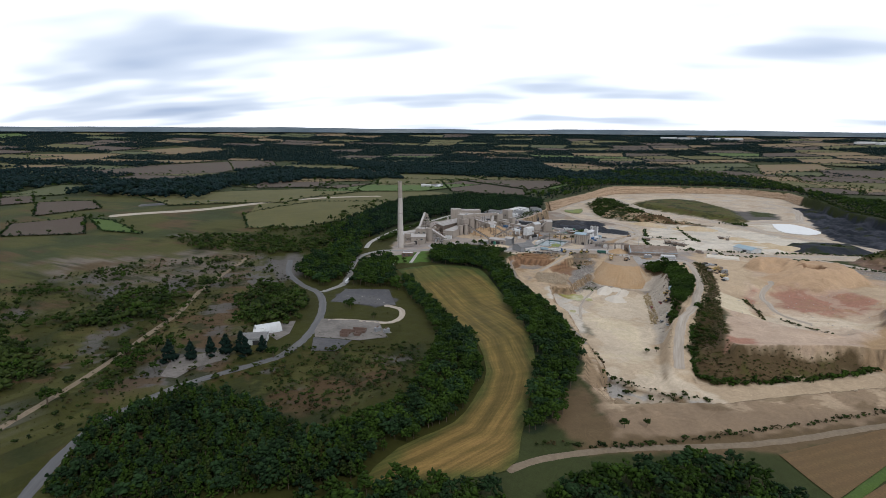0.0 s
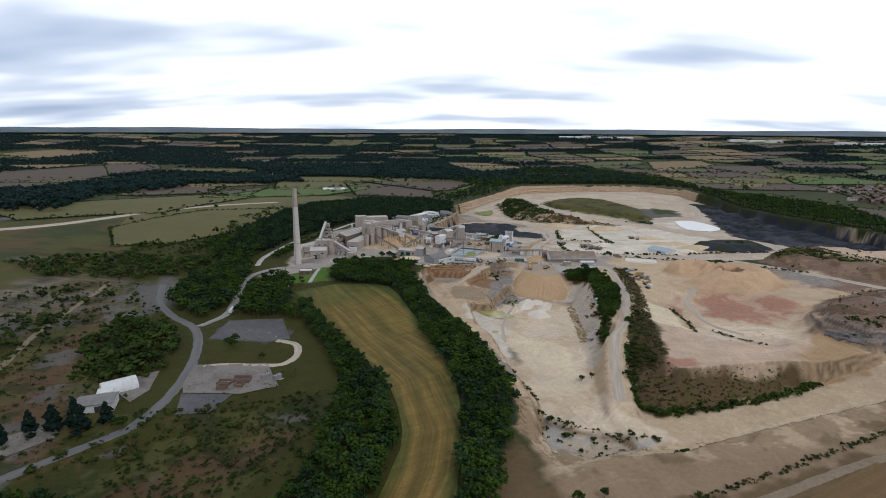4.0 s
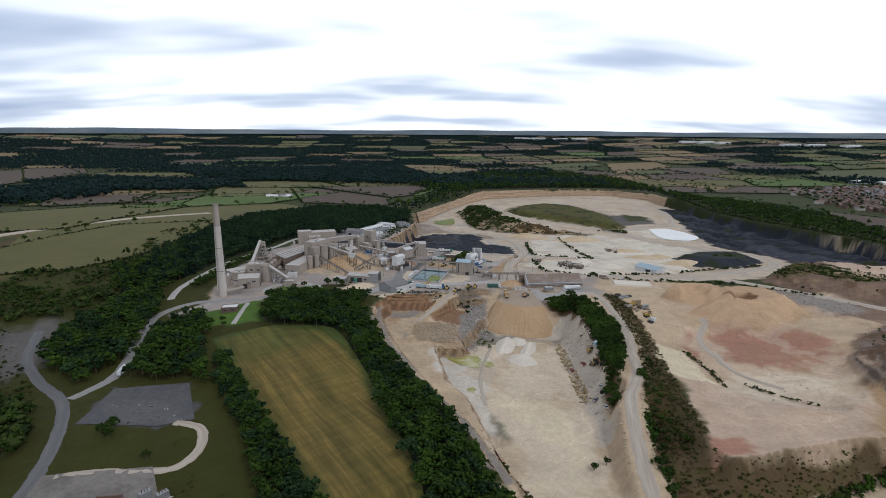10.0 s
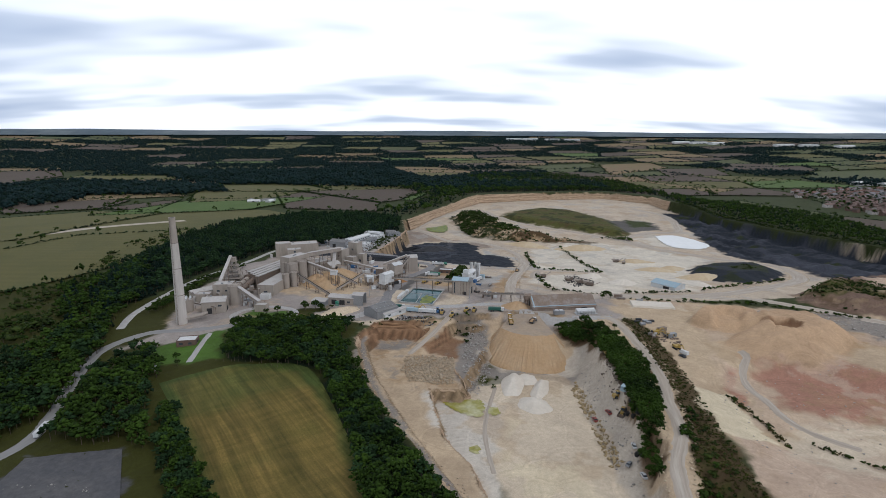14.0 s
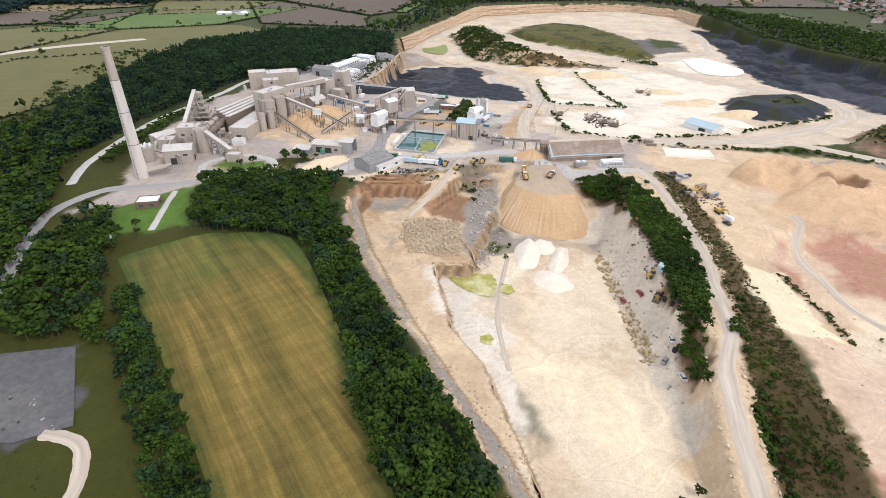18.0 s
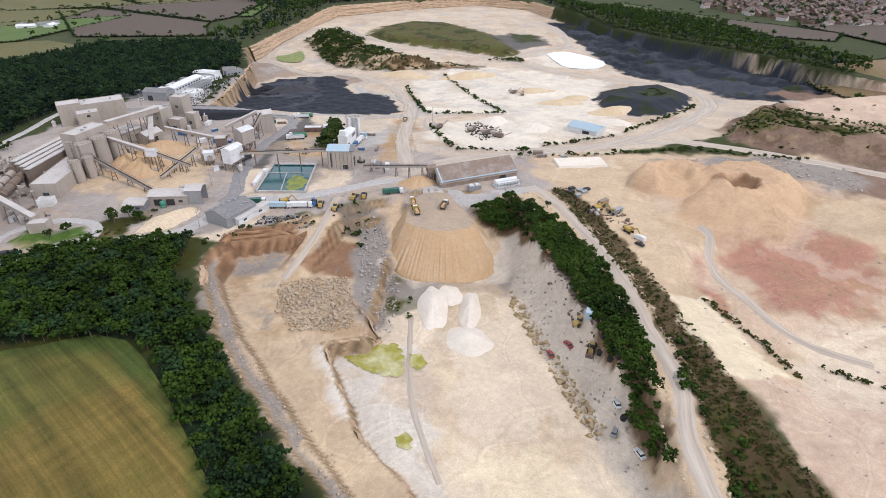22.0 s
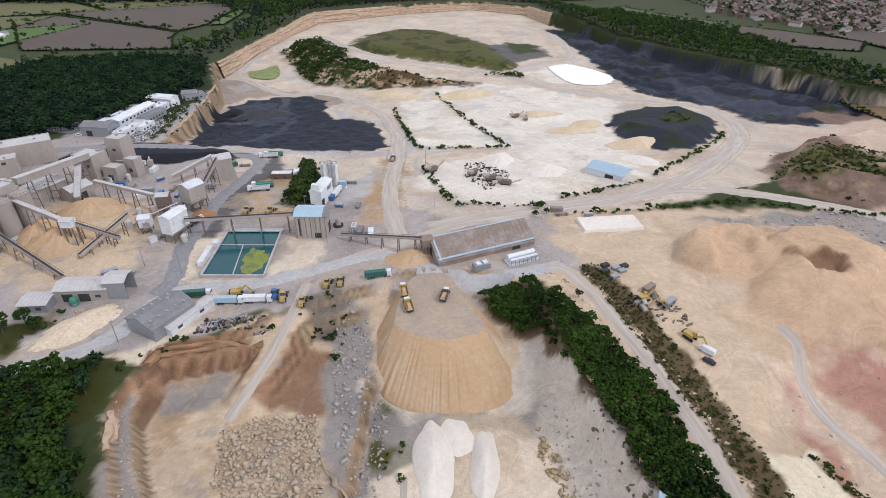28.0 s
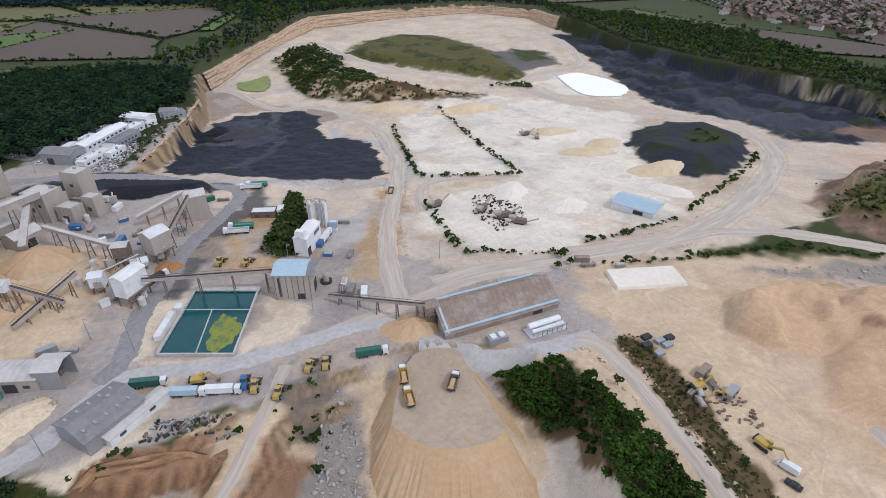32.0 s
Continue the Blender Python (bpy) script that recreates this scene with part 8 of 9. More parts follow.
def lorry(label, x, y, turn, mt, cabm=None):
    t = thing("lorry", label, "lorry", x, y, turn, group="lorries")
    box("trailer", t, mt, -2.0, 0, 1.2, 10.5, 2.5, 2.5, 0.99, 0.97)
    cab = box("cab", t, cabm or M["white"], 5.0, 0, 0.7, 2.3, 2.4, 2.8, 0.9, 0.95, -0.1)
    box("windscreen", cab, M["glass"], 6.08, 0, 2.2, 0.15, 2.1, 0.9)
    box("chassis", t, M["dark"], -0.8, 0, 0.7, 12.5, 1.0, 0.4)
    wheels(t, (-5.5, -4.2, -3.0, 2.8, 4.8), 1.1, 0.5, 0.35)
    t.scale = (0.82, 0.85, 0.85)
    return t


def car(label, x, y, turn, mt, van=False):
    t = thing("van" if van else "car", label, "van" if van else "car", x, y, turn, group="parked cars")
    if van:
        box("body", t, mt, -0.4, 0, 0.4, 4.6, 2.0, 1.9, 0.97, 0.92)
        box("nose", t, mt, 2.35, 0, 0.4, 0.9, 1.9, 1.0, 0.7, 0.92, -0.15)
        box("windscreen", t, M["glass"], 1.95, 0, 1.45, 0.2, 1.7, 0.7, 0.4, 0.9, -0.2)
        wheels(t, (-1.7, 1.8), 0.85, 0.35, 0.25)
    else:
        box("body", t, mt, 0, 0, 0.3, 4.2, 1.75, 0.65, 0.97, 0.95)
        cab = box("cabin", t, M["glass"], -0.2, 0, 0.95, 2.3, 1.6, 0.5, 0.75, 0.85)
        box("roof", cab, mt, -0.2, 0, 1.452, 1.6, 1.3, 0.05)
        wheels(t, (-1.3, 1.3), 0.75, 0.32, 0.22)
    return t


dump_truck("yellow and white articulated dump truck on the sand tip", 82.5, -9.5, 100, None, -1.1)
dump_truck("yellow and white articulated dump truck on the sand tip", 84.8, -19, 105, None, -1.1)
dump_truck("brown rigid dump truck standing on the sand tip", 98.5, -12.5, 75, M["steel"], -1.1)
dump_truck("dark dump truck driving on the haul road", 67, 138, 88, M["steel"])
loader("yellow wheel loader parked on the yard", 1.6, 56, 80)
loader("yellow wheel loader parked on the yard", 13, 56, 70)
loader("yellow wheel loader by the plant line-up", 36.7, -14.8, 95)
loader("small yellow loader at the yard edge", 44.4, -16.9, 85)
loader("blue wheel loader by the plant line-up", 33, -13.5, 100, M["bluepaint"])
loader("yellow loader beside the quarry road", 52, -6, 80)
loader("yellow loader beside the quarry road", 57, -5, 95)
excavator("yellow excavator among parked plant", 18.4, -12.7, 10)
excavator("yellow excavator beside a drill rig", 174.8, -15.5, 20)
excavator("yellow long-armed excavator among scrap plant", 182, -19, 200, None, 8)
excavator("yellow and dark excavator resting on the flat", 184, -37.5, 300, None, 8)
excavator("dark tracked crusher on grey rubble", 152, -88, 70)
loader("yellow loader standing on grey rubble", 150, -100, 40)
loader("red and yellow loader beside scrap plant", 152, -112, 250)
car("red farm tractor with a white bonnet on grey rubble", 146, -104, 120, M["red"])
dump_truck("yellow dump truck parked under the trees", 147, -58, 15)
car("white pickup beside scrap plant", 156, -134, 100, M["white"])
car("grey pickup on the rubble", 154, -142, 60, M["metal"])
car("white panel van parked on the sand", 187, -44.8, 130, M["white"], True)
car("black pickup parked beside the van", 185.5, -50, 130, M["dark"])
car("white pickup on the pit track", 159, -151, 110, M["white"])
car("dark red car beside scrap plant", 140, -104, 110, M["red"])
lorry("white tanker lorry parked by the weighbridge shed", 4, -14.2, 8, M["darkgreen"])
lorry("white lorry driving on the works road", -97, -196, 118, M["pale"])
lorry("dark lorry waiting by the grass island", -86, -66, 14, M["dark"])
lorry("dark lorry waiting by the grass island", -70, -62.5, 14, M["dark"])
lorry("blue-grey lorry trailer in the plant line-up", 17.5, -18, 3, M["blue"])
lorry("white lorry trailer in the plant line-up", 28, -17, 3, M["white"])
lorry("dark lorry under the bridge conveyor", -19.5, 44, 60, M["dark"])
lorry("green lorry at the quarry edge", 72, 0, 12, M["darkgreen"])
lorry("white mixer lorry at the batching plant", 42, 80, 80, M["white"])
for k in range(26):
    u = k / 25
    x, y = -166 + 26 * u + (k % 2) * 6, 178 + 78 * u + (k % 3) * 1.2
    car("parked car on the office car park", x, y, 120 + (k * 7 % 11), (M["white"], M["metal"], M["dark"], M["bluepaint"], M["red"], M["pale"])[k * 5 % 6])
for k in range(12):
    car("parked car beside the office block", -143 + k * 1.1, 166 + k * 7.5 + (k % 2) * 2, 10, (M["white"], M["dark"], M["metal"], M["red"])[k % 4])


# ---- heaps ----
def heap(name, label, x, y, r, h, mat, sx=1.0, sy=1.0, turn=0.0, flat=0.12, seed=1, rill=1.0):
    """A tipped heap: rounded crest, straight rilled flanks, uneven foot."""
    t = bmesh.new()
    rnd = random.Random(seed)
    n, rings = 64, 18
    ph = [rnd.random() * 6 for _ in range(6)]
    grid = []
    for i in range(rings + 1):
        k = i / rings
        row = []
        for j in range(n):
            a = 2 * math.pi * j / n
            w = 1 + 0.1 * math.sin(2 * a + ph[0]) + 0.06 * math.sin(5 * a + ph[1]) + rill * (0.03 * math.sin(13 * a + ph[2]) + 0.02 * math.sin(29 * a + ph[4]))
            slope = math.sqrt(k * k + flat * flat) - flat
            zz = h * (1 - slope / (math.sqrt(1 + flat * flat) - flat))
            zz += rill * h * math.sin(k * math.pi) * (0.05 * math.sin(9 * a + ph[3] + k * 5) + 0.04 * math.sin(21 * a + ph[5]) + 0.05 * math.sin(4 * a + 7 * k + ph[4]))
            row.append(t.verts.new((r * k * w * math.cos(a) * sx, r * k * w * math.sin(a) * sy, zz - 0.4 - (0.5 if i == rings else 0))))
        grid.append(row)
    for i in range(rings):
        for j in range(n):
            q = (grid[i][j], grid[i][(j + 1) % n], grid[i + 1][(j + 1) % n], grid[i + 1][j])
            t.faces.new(q[::-1])
    ob = part(name, t, mat, smooth=True)
    ob.matrix_basis = pose(x, y, height1(x, y), 0, 0, turn)
    return tagged(ob, label, "heap")


def ring_points(poly, n):
    """n places round an outline, seen evenly from its middle."""
    cx, cy = 98.0, -6.0
    out = []
    for k in range(n):
        a = 2 * math.pi * k / n
        far = 120.0
        for (ax, ay), (bx, by) in zip(poly, poly[1:] + poly[:1]):
            dx, dy, ex, ey = math.cos(a), math.sin(a), bx - ax, by - ay
            det = dx * -ey + dy * ex
            if abs(det) > 1e-9:
                r = ((ax - cx) * -ey + (ay - cy) * ex) / det
                u = (dx * (ay - cy) - dy * (ax - cx)) / det
                if 0 <= u <= 1 and r > 0:
                    far = min(far, r)
        out.append(far)
    return np.array(out)


def sand_pile():
    """The tipped fan of sand: a level top, and flanks cut by rills."""
    n, rows = 1100, 34
    top, foot = ring_points(smooth_line(PILE_TOP + PILE_TOP[:1], 2)[:-1], n), ring_points(smooth_line(PILE_FOOT + PILE_FOOT[:1], 2)[:-1], n)
    ang = np.arange(n) * 2 * math.pi / n
    rills = 0.22 * np.sin(ang * 31 + 1.5 * np.sin(ang * 5)) + 0.38 * np.sin(ang * 97 + 4 * np.sin(ang * 7)) + 0.2 * np.sin(ang * 19) + 0.42 * np.sin(ang * 143 + 6 * np.sin(ang * 11) + 2 * np.sin(ang * 23))
    foot = foot * (1 + 0.02 * np.sin(ang * 9) + 0.004 * rills)
    rings = [(0.0, 0.0), (0.5, 0.0), (0.85, 0.0), (0.97, 0.0)]
    t = thing("sand_fan", "huge tipped cone of tan sand with rilled flanks", "heap", 98, -6, 0, 0.0)
    deck = []
    for k, _ in rings:
        r = top * k
        x, y = 98 + r * np.cos(ang), -6 + r * np.sin(ang)
        deck.append(np.stack([x - 98, y + 6, -1.1 + 0.25 * rough_noise(x, y, 3) - 0.1 * k], 1))
    verts = []
    for i in range(rows + 1):
        k = i / rows
        r = top + (foot - top) * k
        x, y = 98 + r * np.cos(ang), -6 + r * np.sin(ang)
        fall = k if k < 0.75 else 0.75 + (k - 0.75) * 0.95
        z = -1.2 - 16.0 * fall + 0.62 * (rills + 0.35 * np.sin(ang * 171 + 5 * np.sin(ang * 17) + 3 * k)) * (k * (1 - k ** 6)) ** 1.2 * (0.7 + 0.5 * np.sin(ang * 13 + 4 * k)) + 0.2 * rough_noise(x, y, 2)
        verts.append(np.stack([x - 98, y + 6, z - (1.2 if i == rows else 0)], 1))
    for name, rows_, mat, label in (("flank", verts, M["tan"], ""), ("tipping_deck", deck + verts[:1], M["deck"], "wheel-packed grey-brown tipping deck")):
        idx = np.arange(len(rows_) * n).reshape(len(rows_), n)
        nxt = np.roll(idx, -1, axis=1)
        me = array_mesh(name, np.concatenate(rows_), np.stack([idx[:-1], idx[1:], nxt[1:], nxt[:-1]], -1).reshape(-1, 4), True)
        me.materials.append(mat)
        link_mesh(name, me, t, label)
    return t


sand_pile()
heap("sand_mound", "cone of pale sand with a crater top", -76, 58, 15, 6, M["tan"], 1, 1, 0, 0.3, 3)
heap("sand_mound", "small cone of orange sand", -19, 53, 6, 3, M["orange"], 1, 1, 0, 0.1, 4)
heap("sand_mound", "broad yellow stockpile under the transfer house", -72, 27, 15, 8, M["tan"], 1.2, 0.9, 30, 0.1, 5)
heap("sand_mound", "pale stockpile spread against the silos", -86, 34, 12, 7, M["tan"], 1, 1.2, 10, 0.1, 6)
heap("sand_mound", "tan sand heap under the conveyor head", 84, 14, 10, 4.5, M["tan"], 1.1, 0.9, 20, 0.1, 7)
heap("chalk_mound", "smooth long heap of white crushed stone", 95, -75, 13, 4.5, M["chalk"], 0.48, 1.35, 4, 0.3, 8, 0.15)
heap("chalk_mound", "curved heap of white crushed stone", 110.5, -77, 11, 4.5, M["chalk"], 0.42, 1.35, -8, 0.3, 9, 0.15)
heap("chalk_mound", "rounded heap of white crushed stone", 109.5, -96, 10, 4.2, M["chalk"], 1.0, 0.9, 0, 0.35, 10, 0.15)
heap("chalk_mound", "low white apron of crushed stone", 102, -66, 9, 2.0, M["chalk"], 0.7, 1.0, 0, 0.4, 11, 0.15)
heap("sand_mound", "tan sand bank beside the coal mound", 232, 178, 24, 6, M["buff"], 1.3, 0.6, 35, 0.2, 12, 0.6)
heap("sand_mound", "low pale sand heap on the quarry flats", 196, 222, 16, 4, M["buff"], 1.3, 0.8, 10, 0.2, 13, 0.6)
heap("sand_mound", "low tan heap along the flats", 120, 345, 22, 6, M["buff"], 1.5, 0.6, 15, 0.2, 14, 0.6)
heap("sand_mound", "low pale heap beside the crusher", 160, 118, 13, 4, M["chalk"], 1, 1, 0, 0.2, 15)
heap("sand_mound", "low tan heap at the bluff foot", 50, 345, 22, 6, M["buff"], 1.4, 0.5, -10, 0.2, 16, 0.6)
heap("sand_mound", "low buff heap tipped on the quarry flats", 214, 246, 15, 4, M["buff"], 1.2, 0.8, 30, 0.2, 31, 0.6)
heap("sand_mound", "low buff heap near the crusher", 134, 138, 12, 3.5, M["chalk"], 1.2, 0.8, 70, 0.2, 32, 0.6)
heap("sand_mound", "long buff heap beside the pool road", 178, 278, 18, 3.5, M["buff"], 1.4, 0.6, 20, 0.25, 33, 0.6)
heap("sand_mound", "buff heap behind the blue shed", 224, 138, 12, 3.5, M["chalk"], 1.2, 0.8, -30, 0.2, 34, 0.6)
heap("coal_ridge", "black coal ridge in the coal yard", -55, 270, 20, 6, M["coal"], 1.5, 0.6, 30, 0.2, 19)
heap("rubble_mound", "long heap of tan rubble beside the works road", -32, -32, 17, 3.0, M["rock"], 1.0, 0.46, 50, 0.3, 20)
t = thing("stockpile", "flat-topped white sand block on the plateau", "heap", 177.5, 44.5, 6)
box("bank", t, M["chalk"], 0, 0, -1, 30, 14, 2.4, 0.95, 0.9)


# ---- rubble, clutter ----
def rubble(name, label, polys, spacing, size, mat, keep=1.0, category="rubble"):
    """Loose stones lying on the ground."""
    p = inside_points(polys, spacing)
    p = p[rng.random(len(p)) < keep]
    s = size[0] + (size[1] - size[0]) * rng.random(len(p)) ** 2
    v, f = clump_cloud(np.concatenate([p, (height(p[:, 0], p[:, 1]) + s * 0.3)[:, None]], 1), s, 0.7)
    me = array_mesh(name, v, f)
    me.materials.append(mat)
    return tagged(new(name, me), label, category, kind="stuff")


rubble("rubble", "blocks of pale blasted limestone on the bench", [[(30, -70), (38, -65), (58, -63), (64, -88), (66, -98), (42, -100), (33, -88)]], 1.05, (0.35, 1.05), M["rock"])
rubble("rubble", "grey rock debris along the gully", [[(62, -8), (70, -20), (80, -60), (80, -92), (72, -92), (62, -62), (56, -20)]], 1.5, (0.3, 1.0), M["greyrock"], 0.7)
rubble("rubble", "grey rock debris below the haul road trees", [[(130, -50), (142, -60), (152, -100), (162, -150), (158, -165), (146, -136), (136, -92)]], 1.7, (0.15, 0.7), M["greyrock"], 0.45)
rubble("rubble", "pale stones scattered along the pit edge", [[(-4, -62), (18, -107), (58, -156), (98, -200), (136, -258), (134, -240), (104, -190), (66, -152), (30, -110)]], 1.5, (0.15, 0.6), M["rock"], 0.6)
rubble("rubble", "pale stones on the southern pit slope", [[(142, -292), (162, -310), (245, -248), (300, -200), (285, -200), (210, -258), (158, -262)]], 2.4, (0.3, 1.0), M["rock"], 0.6)
rubble("rubble", "rubble of the long roadside heap", [[(-42, -42), (-42, -33), (-37, -23), (-28, -18), (-21, -20), (-24, -32), (-33, -42)]], 1.1, (0.3, 0.7), M["rock"], 0.6)
rubble("rubble", "stones strewn over the eastern flats", [[(196, -60), (290, -30), (330, -100), (260, -150), (205, -170)]], 3.4, (0.12, 0.5), M["greyrock"], 0.4)
rubble("rubble", "grey waste stone on the plateau edge", [[(212, 50), (300, 58), (335, 40), (320, 8), (296, 30), (260, 46)]], 2.4, (0.3, 1.1), M["greyrock"], 0.6)
def kerb_stones(label, lines, off, size, mat):
    """Stones pushed up along both sides of a road."""
    p = []
    for line in lines:
        line = smooth_line(line, 3)
        for i in range(len(line) - 1):
            a, b = Vector(line[i]), Vector(line[i + 1])
            n = (b - a).normalized()
            for s in (-1, 1):
                for _ in range(2):
                    q = a + (b - a) * rng.random() + Vector((-n.y, n.x)) * s * (off + rng.random() * 1.2)
                    p.append((q.x, q.y))
    p = np.array(p)
    s = size[0] + (size[1] - size[0]) * rng.random(len(p)) ** 2
    v, f = clump_cloud(np.concatenate([p, (height(p[:, 0], p[:, 1]) + s * 0.25)[:, None]], 1), s, 0.6)
    me = array_mesh("road_bank", v, f)
    me.materials.append(mat)
    return tagged(new("road_bank", me), label, "bank", kind="stuff")


kerb_stones("low banks of stones edging the haul roads", [[(140, 8), (151, 2), (163, -36), (171, -78), (172, -108), (174, -133), (170, -155), (171, -180), (174, -205)], [(290, -196), (245, -234), (214, -250)]], 4.6, (0.3, 0.9), M["rock"])
kerb_stones("low banks of pale stones edging the quarry roads", [[(112, 50), (154, 61), (211, 85), (263, 130), (315, 200), (338, 262), (328, 312), (272, 338), (200, 378)]], 7.4, (0.2, 0.7), M["rock"])
kerb_stones("low banks of pale stones beside the coal yard road", [[(74, 60), (69, 95), (69, 138), (67, 200), (61, 228), (46, 281), (14, 330)], [(64, 156), (40, 150), (10, 147)]], 5.4, (0.2, 0.7), M["rock"])
rubble("rubble", "yellow-stained stones along the pit floor edge", [[(129, -62), (134, -76), (140, -98), (152, -140), (147, -142), (135, -98), (127, -72)]], 1.2, (0.3, 1.3), M["ochre"], 0.7)
rubble("rubble", "line of broken kerbs across the car park", [strip([(-72, -231), (-46, -222), (-26, -232)], 2.4)], 1.3, (0.2, 0.6), M["greyrock"], 0.8)
rubble("rubble", "rubble on the coal yard floor", [COAL_SLAB], 6, (0.3, 0.8), M["coal"], 0.5)
for polys, mt, lab in (([[(10, -36), (35, -31), (35, -25), (12, -28)]], M["metal"], "rows of grey scrap machine parts"), ([[(10, -36), (35, -31), (35, -25), (12, -28)]], M["steel"], "rows of rusty scrap machine parts"), ([[(10, -36), (35, -31), (35, -25), (12, -28)]], M["dark"], "rows of dark scrap machine parts"), ([[(-108, 153), (-94, 156), (-97, 195), (-110, 205)]], M["pale"], "pale stores and scrap beside the offices"), ([[(-108, 153), (-94, 156), (-97, 195), (-110, 205)]], M["metal"], "grey stores among scrap"), ([[(-108, 153), (-94, 156), (-97, 195), (-110, 205)]], M["steel"], "rusty steel stock beside the offices"), ([[(172, -14), (186, -18), (190, -32), (178, -30)]], M["steel"], "rusty drill steels and scrap plant"), ([[(140, -60), (150, -64), (160, -112), (152, -116)]], M["steel"], "rusty scrap plant along the pit edge"), ([[(111, 129), (120, 136), (137, 119), (138, 110), (126, 89), (122, 87), (111, 104)]], M["dark"], "dark frames and belts round the mobile crusher")):
    pts = inside_points(polys, 1.5, 0.5)
    bm = bmesh.new()
    for x, y in pts[rng.random(len(pts)) < 0.42]:
        a, w, l, h = rng.random() * 3.14, 0.2 + rng.random() * 0.6, 0.5 + rng.random() * 1.5, 0.25 + rng.random() * 0.7
        z = height1(x, y)
        beam(bm, (x - l / 2 * math.cos(a), y - l / 2 * math.sin(a), z + h / 2), (x + l / 2 * math.cos(a), y + l / 2 * math.sin(a), z + h / 2), w, h)
    tagged(part("scrap", bm, mt), lab, "scrap", kind="stuff")
for k, (x, y) in enumerate(((160, -22), (165, 4), (170, 6), (174, 8), (168, 0), (166, 8))):
    t = thing("pallet_stack", "low stack of dark grey pallets", "pallets", x if k else 172, y if k else 4, 25)
    for j in range(3):
        box("pallet", t, M["dark"] if k % 2 else M["metal"], 0, 0, j * 0.42, 3.4, 2.2, 0.34)
# quarry crusher on the flats
for k, (x, y, turn) in enumerate(((126, 104, 20), (116, 112, 60), (133, 96, -20), (92, 118, 40), (160, 270, 30), (168, 262, 80))):
    t = thing("mobile_crusher", "dusty mobile crusher with folded conveyors", "machine", x, y, turn, group="mobile crushers")
    box("body", t, M["steel"], 0, 0, 0.8, 7, 2.6, 2.2, 0.9, 0.9)
    box("hopper", t, M["dust"], -3.6, 0, 2.2, 2.6, 2.4, 1.6, 1.4, 1.3)
    part("belt", beam(bmesh.new(), (2.5, 0, 1.2), (9, 0, 4.4), 1.0, 0.4), M["dust"], t)
    part("side_belt", beam(bmesh.new(), (0, 1, 1.2), (0.5, 6, 3.6), 0.8, 0.35), M["dust"], t)
    for s in (-1, 1):
        box("crawler", t, M["tyre"], 0, s * 1.2, -0.1, 5, 0.5, 0.9)
# ruined compound and substation
for k, (x, y, sx, sy) in enumerate(((-16, -292, 7, 4), (-10, -286, 9, 5), (-7, -291, 4, 4), (-13, -297, 5, 3))):
    t = thing("ruin", "roofless brown brick ruin on a concrete slab", "ruin", x, y, 24)
    for s in (-1, 1):
        box("wall", t, M["brick"], 0, s * sy / 2, -0.3, sx, 0.4, 2.0 + 0.5 * (k % 2), 1, 1)
        box("end_wall", t, M["brick"], s * (sx / 2 - 0.2), 0, -0.3, 0.4, sy - 0.42, 1.4 + 0.4 * k)
    box("slab", t, M["concrete"], 0, 0, -0.3, sx - 0.9, sy - 0.5, 0.5)
for k, (x, y) in enumerate(((0, -279), (6, -277))):
    t = thing("transformer", "grey substation transformer with cooling fins", "transformer", x, y, 70)
    box("tank", t, M["metal"], 0, 0, 0, 4, 2, 2.6)
    for j in range(6):
        box("cooling_fin", t, M["metal"], -1.7 + j * 0.68, 1.3, 0.3, 0.15, 0.58, 2)
    for j in range(3):
        part("bushing", lathe([(0.22, 2.6), (0.1, 4.0)], 8, -1 + j, 0), M["brick"], t)
    box("plinth", t, M["concrete"], 0, 0, -0.4, 6, 4, 0.4)
# barns by the lane
t = thing("barn", "pale arched barn beside the lane", "barn", -62, -316, 60)
bm = bmesh.new()
n, L = 12, 16
rows = [[bm.verts.new((s * L / 2, 6 * math.cos(math.pi * k / n), 4.6 * math.sin(math.pi * k / n))) for k in range(n + 1)] for s in (-1, 1)]
for k in range(n):
    bm.faces.new((rows[0][k], rows[1][k], rows[1][k + 1], rows[0][k + 1]))
for r in rows:
    bm.faces.new(r)
part("arched_roof", bm, M["pale"], t)
box("door", t, M["dark"], 8.05, 0, 0, 0.15, 4, 3.4)
shed("barn", "grey low-pitched barn beside the lane", -54, -334, 16, 11, 4, 1.2, 40, M["pale"], M["greyroof"], doors=((0, 2, 4, 3, 0),), windows=((0, -5, 2, 1, 1.5),))
block("barn_annexe", "small white flat-roofed annexe between barns", -60, -325, 7, 6, 3.2, 45, M["white"], M["white"])
# fence of the gate field
for k in range(30):
    x, y = -72 + k * 2.1, -124 + 6 * math.sin(k * 0.11)
    if k % 2 == 0:
        t = thing("fence_post", "weathered wooden fence post at the field edge", "fence", x, y, 0, group="field fence")
        part("post", lathe([(0.1, -0.3), (0.1, 1.2)], 6), M["bark"], t)


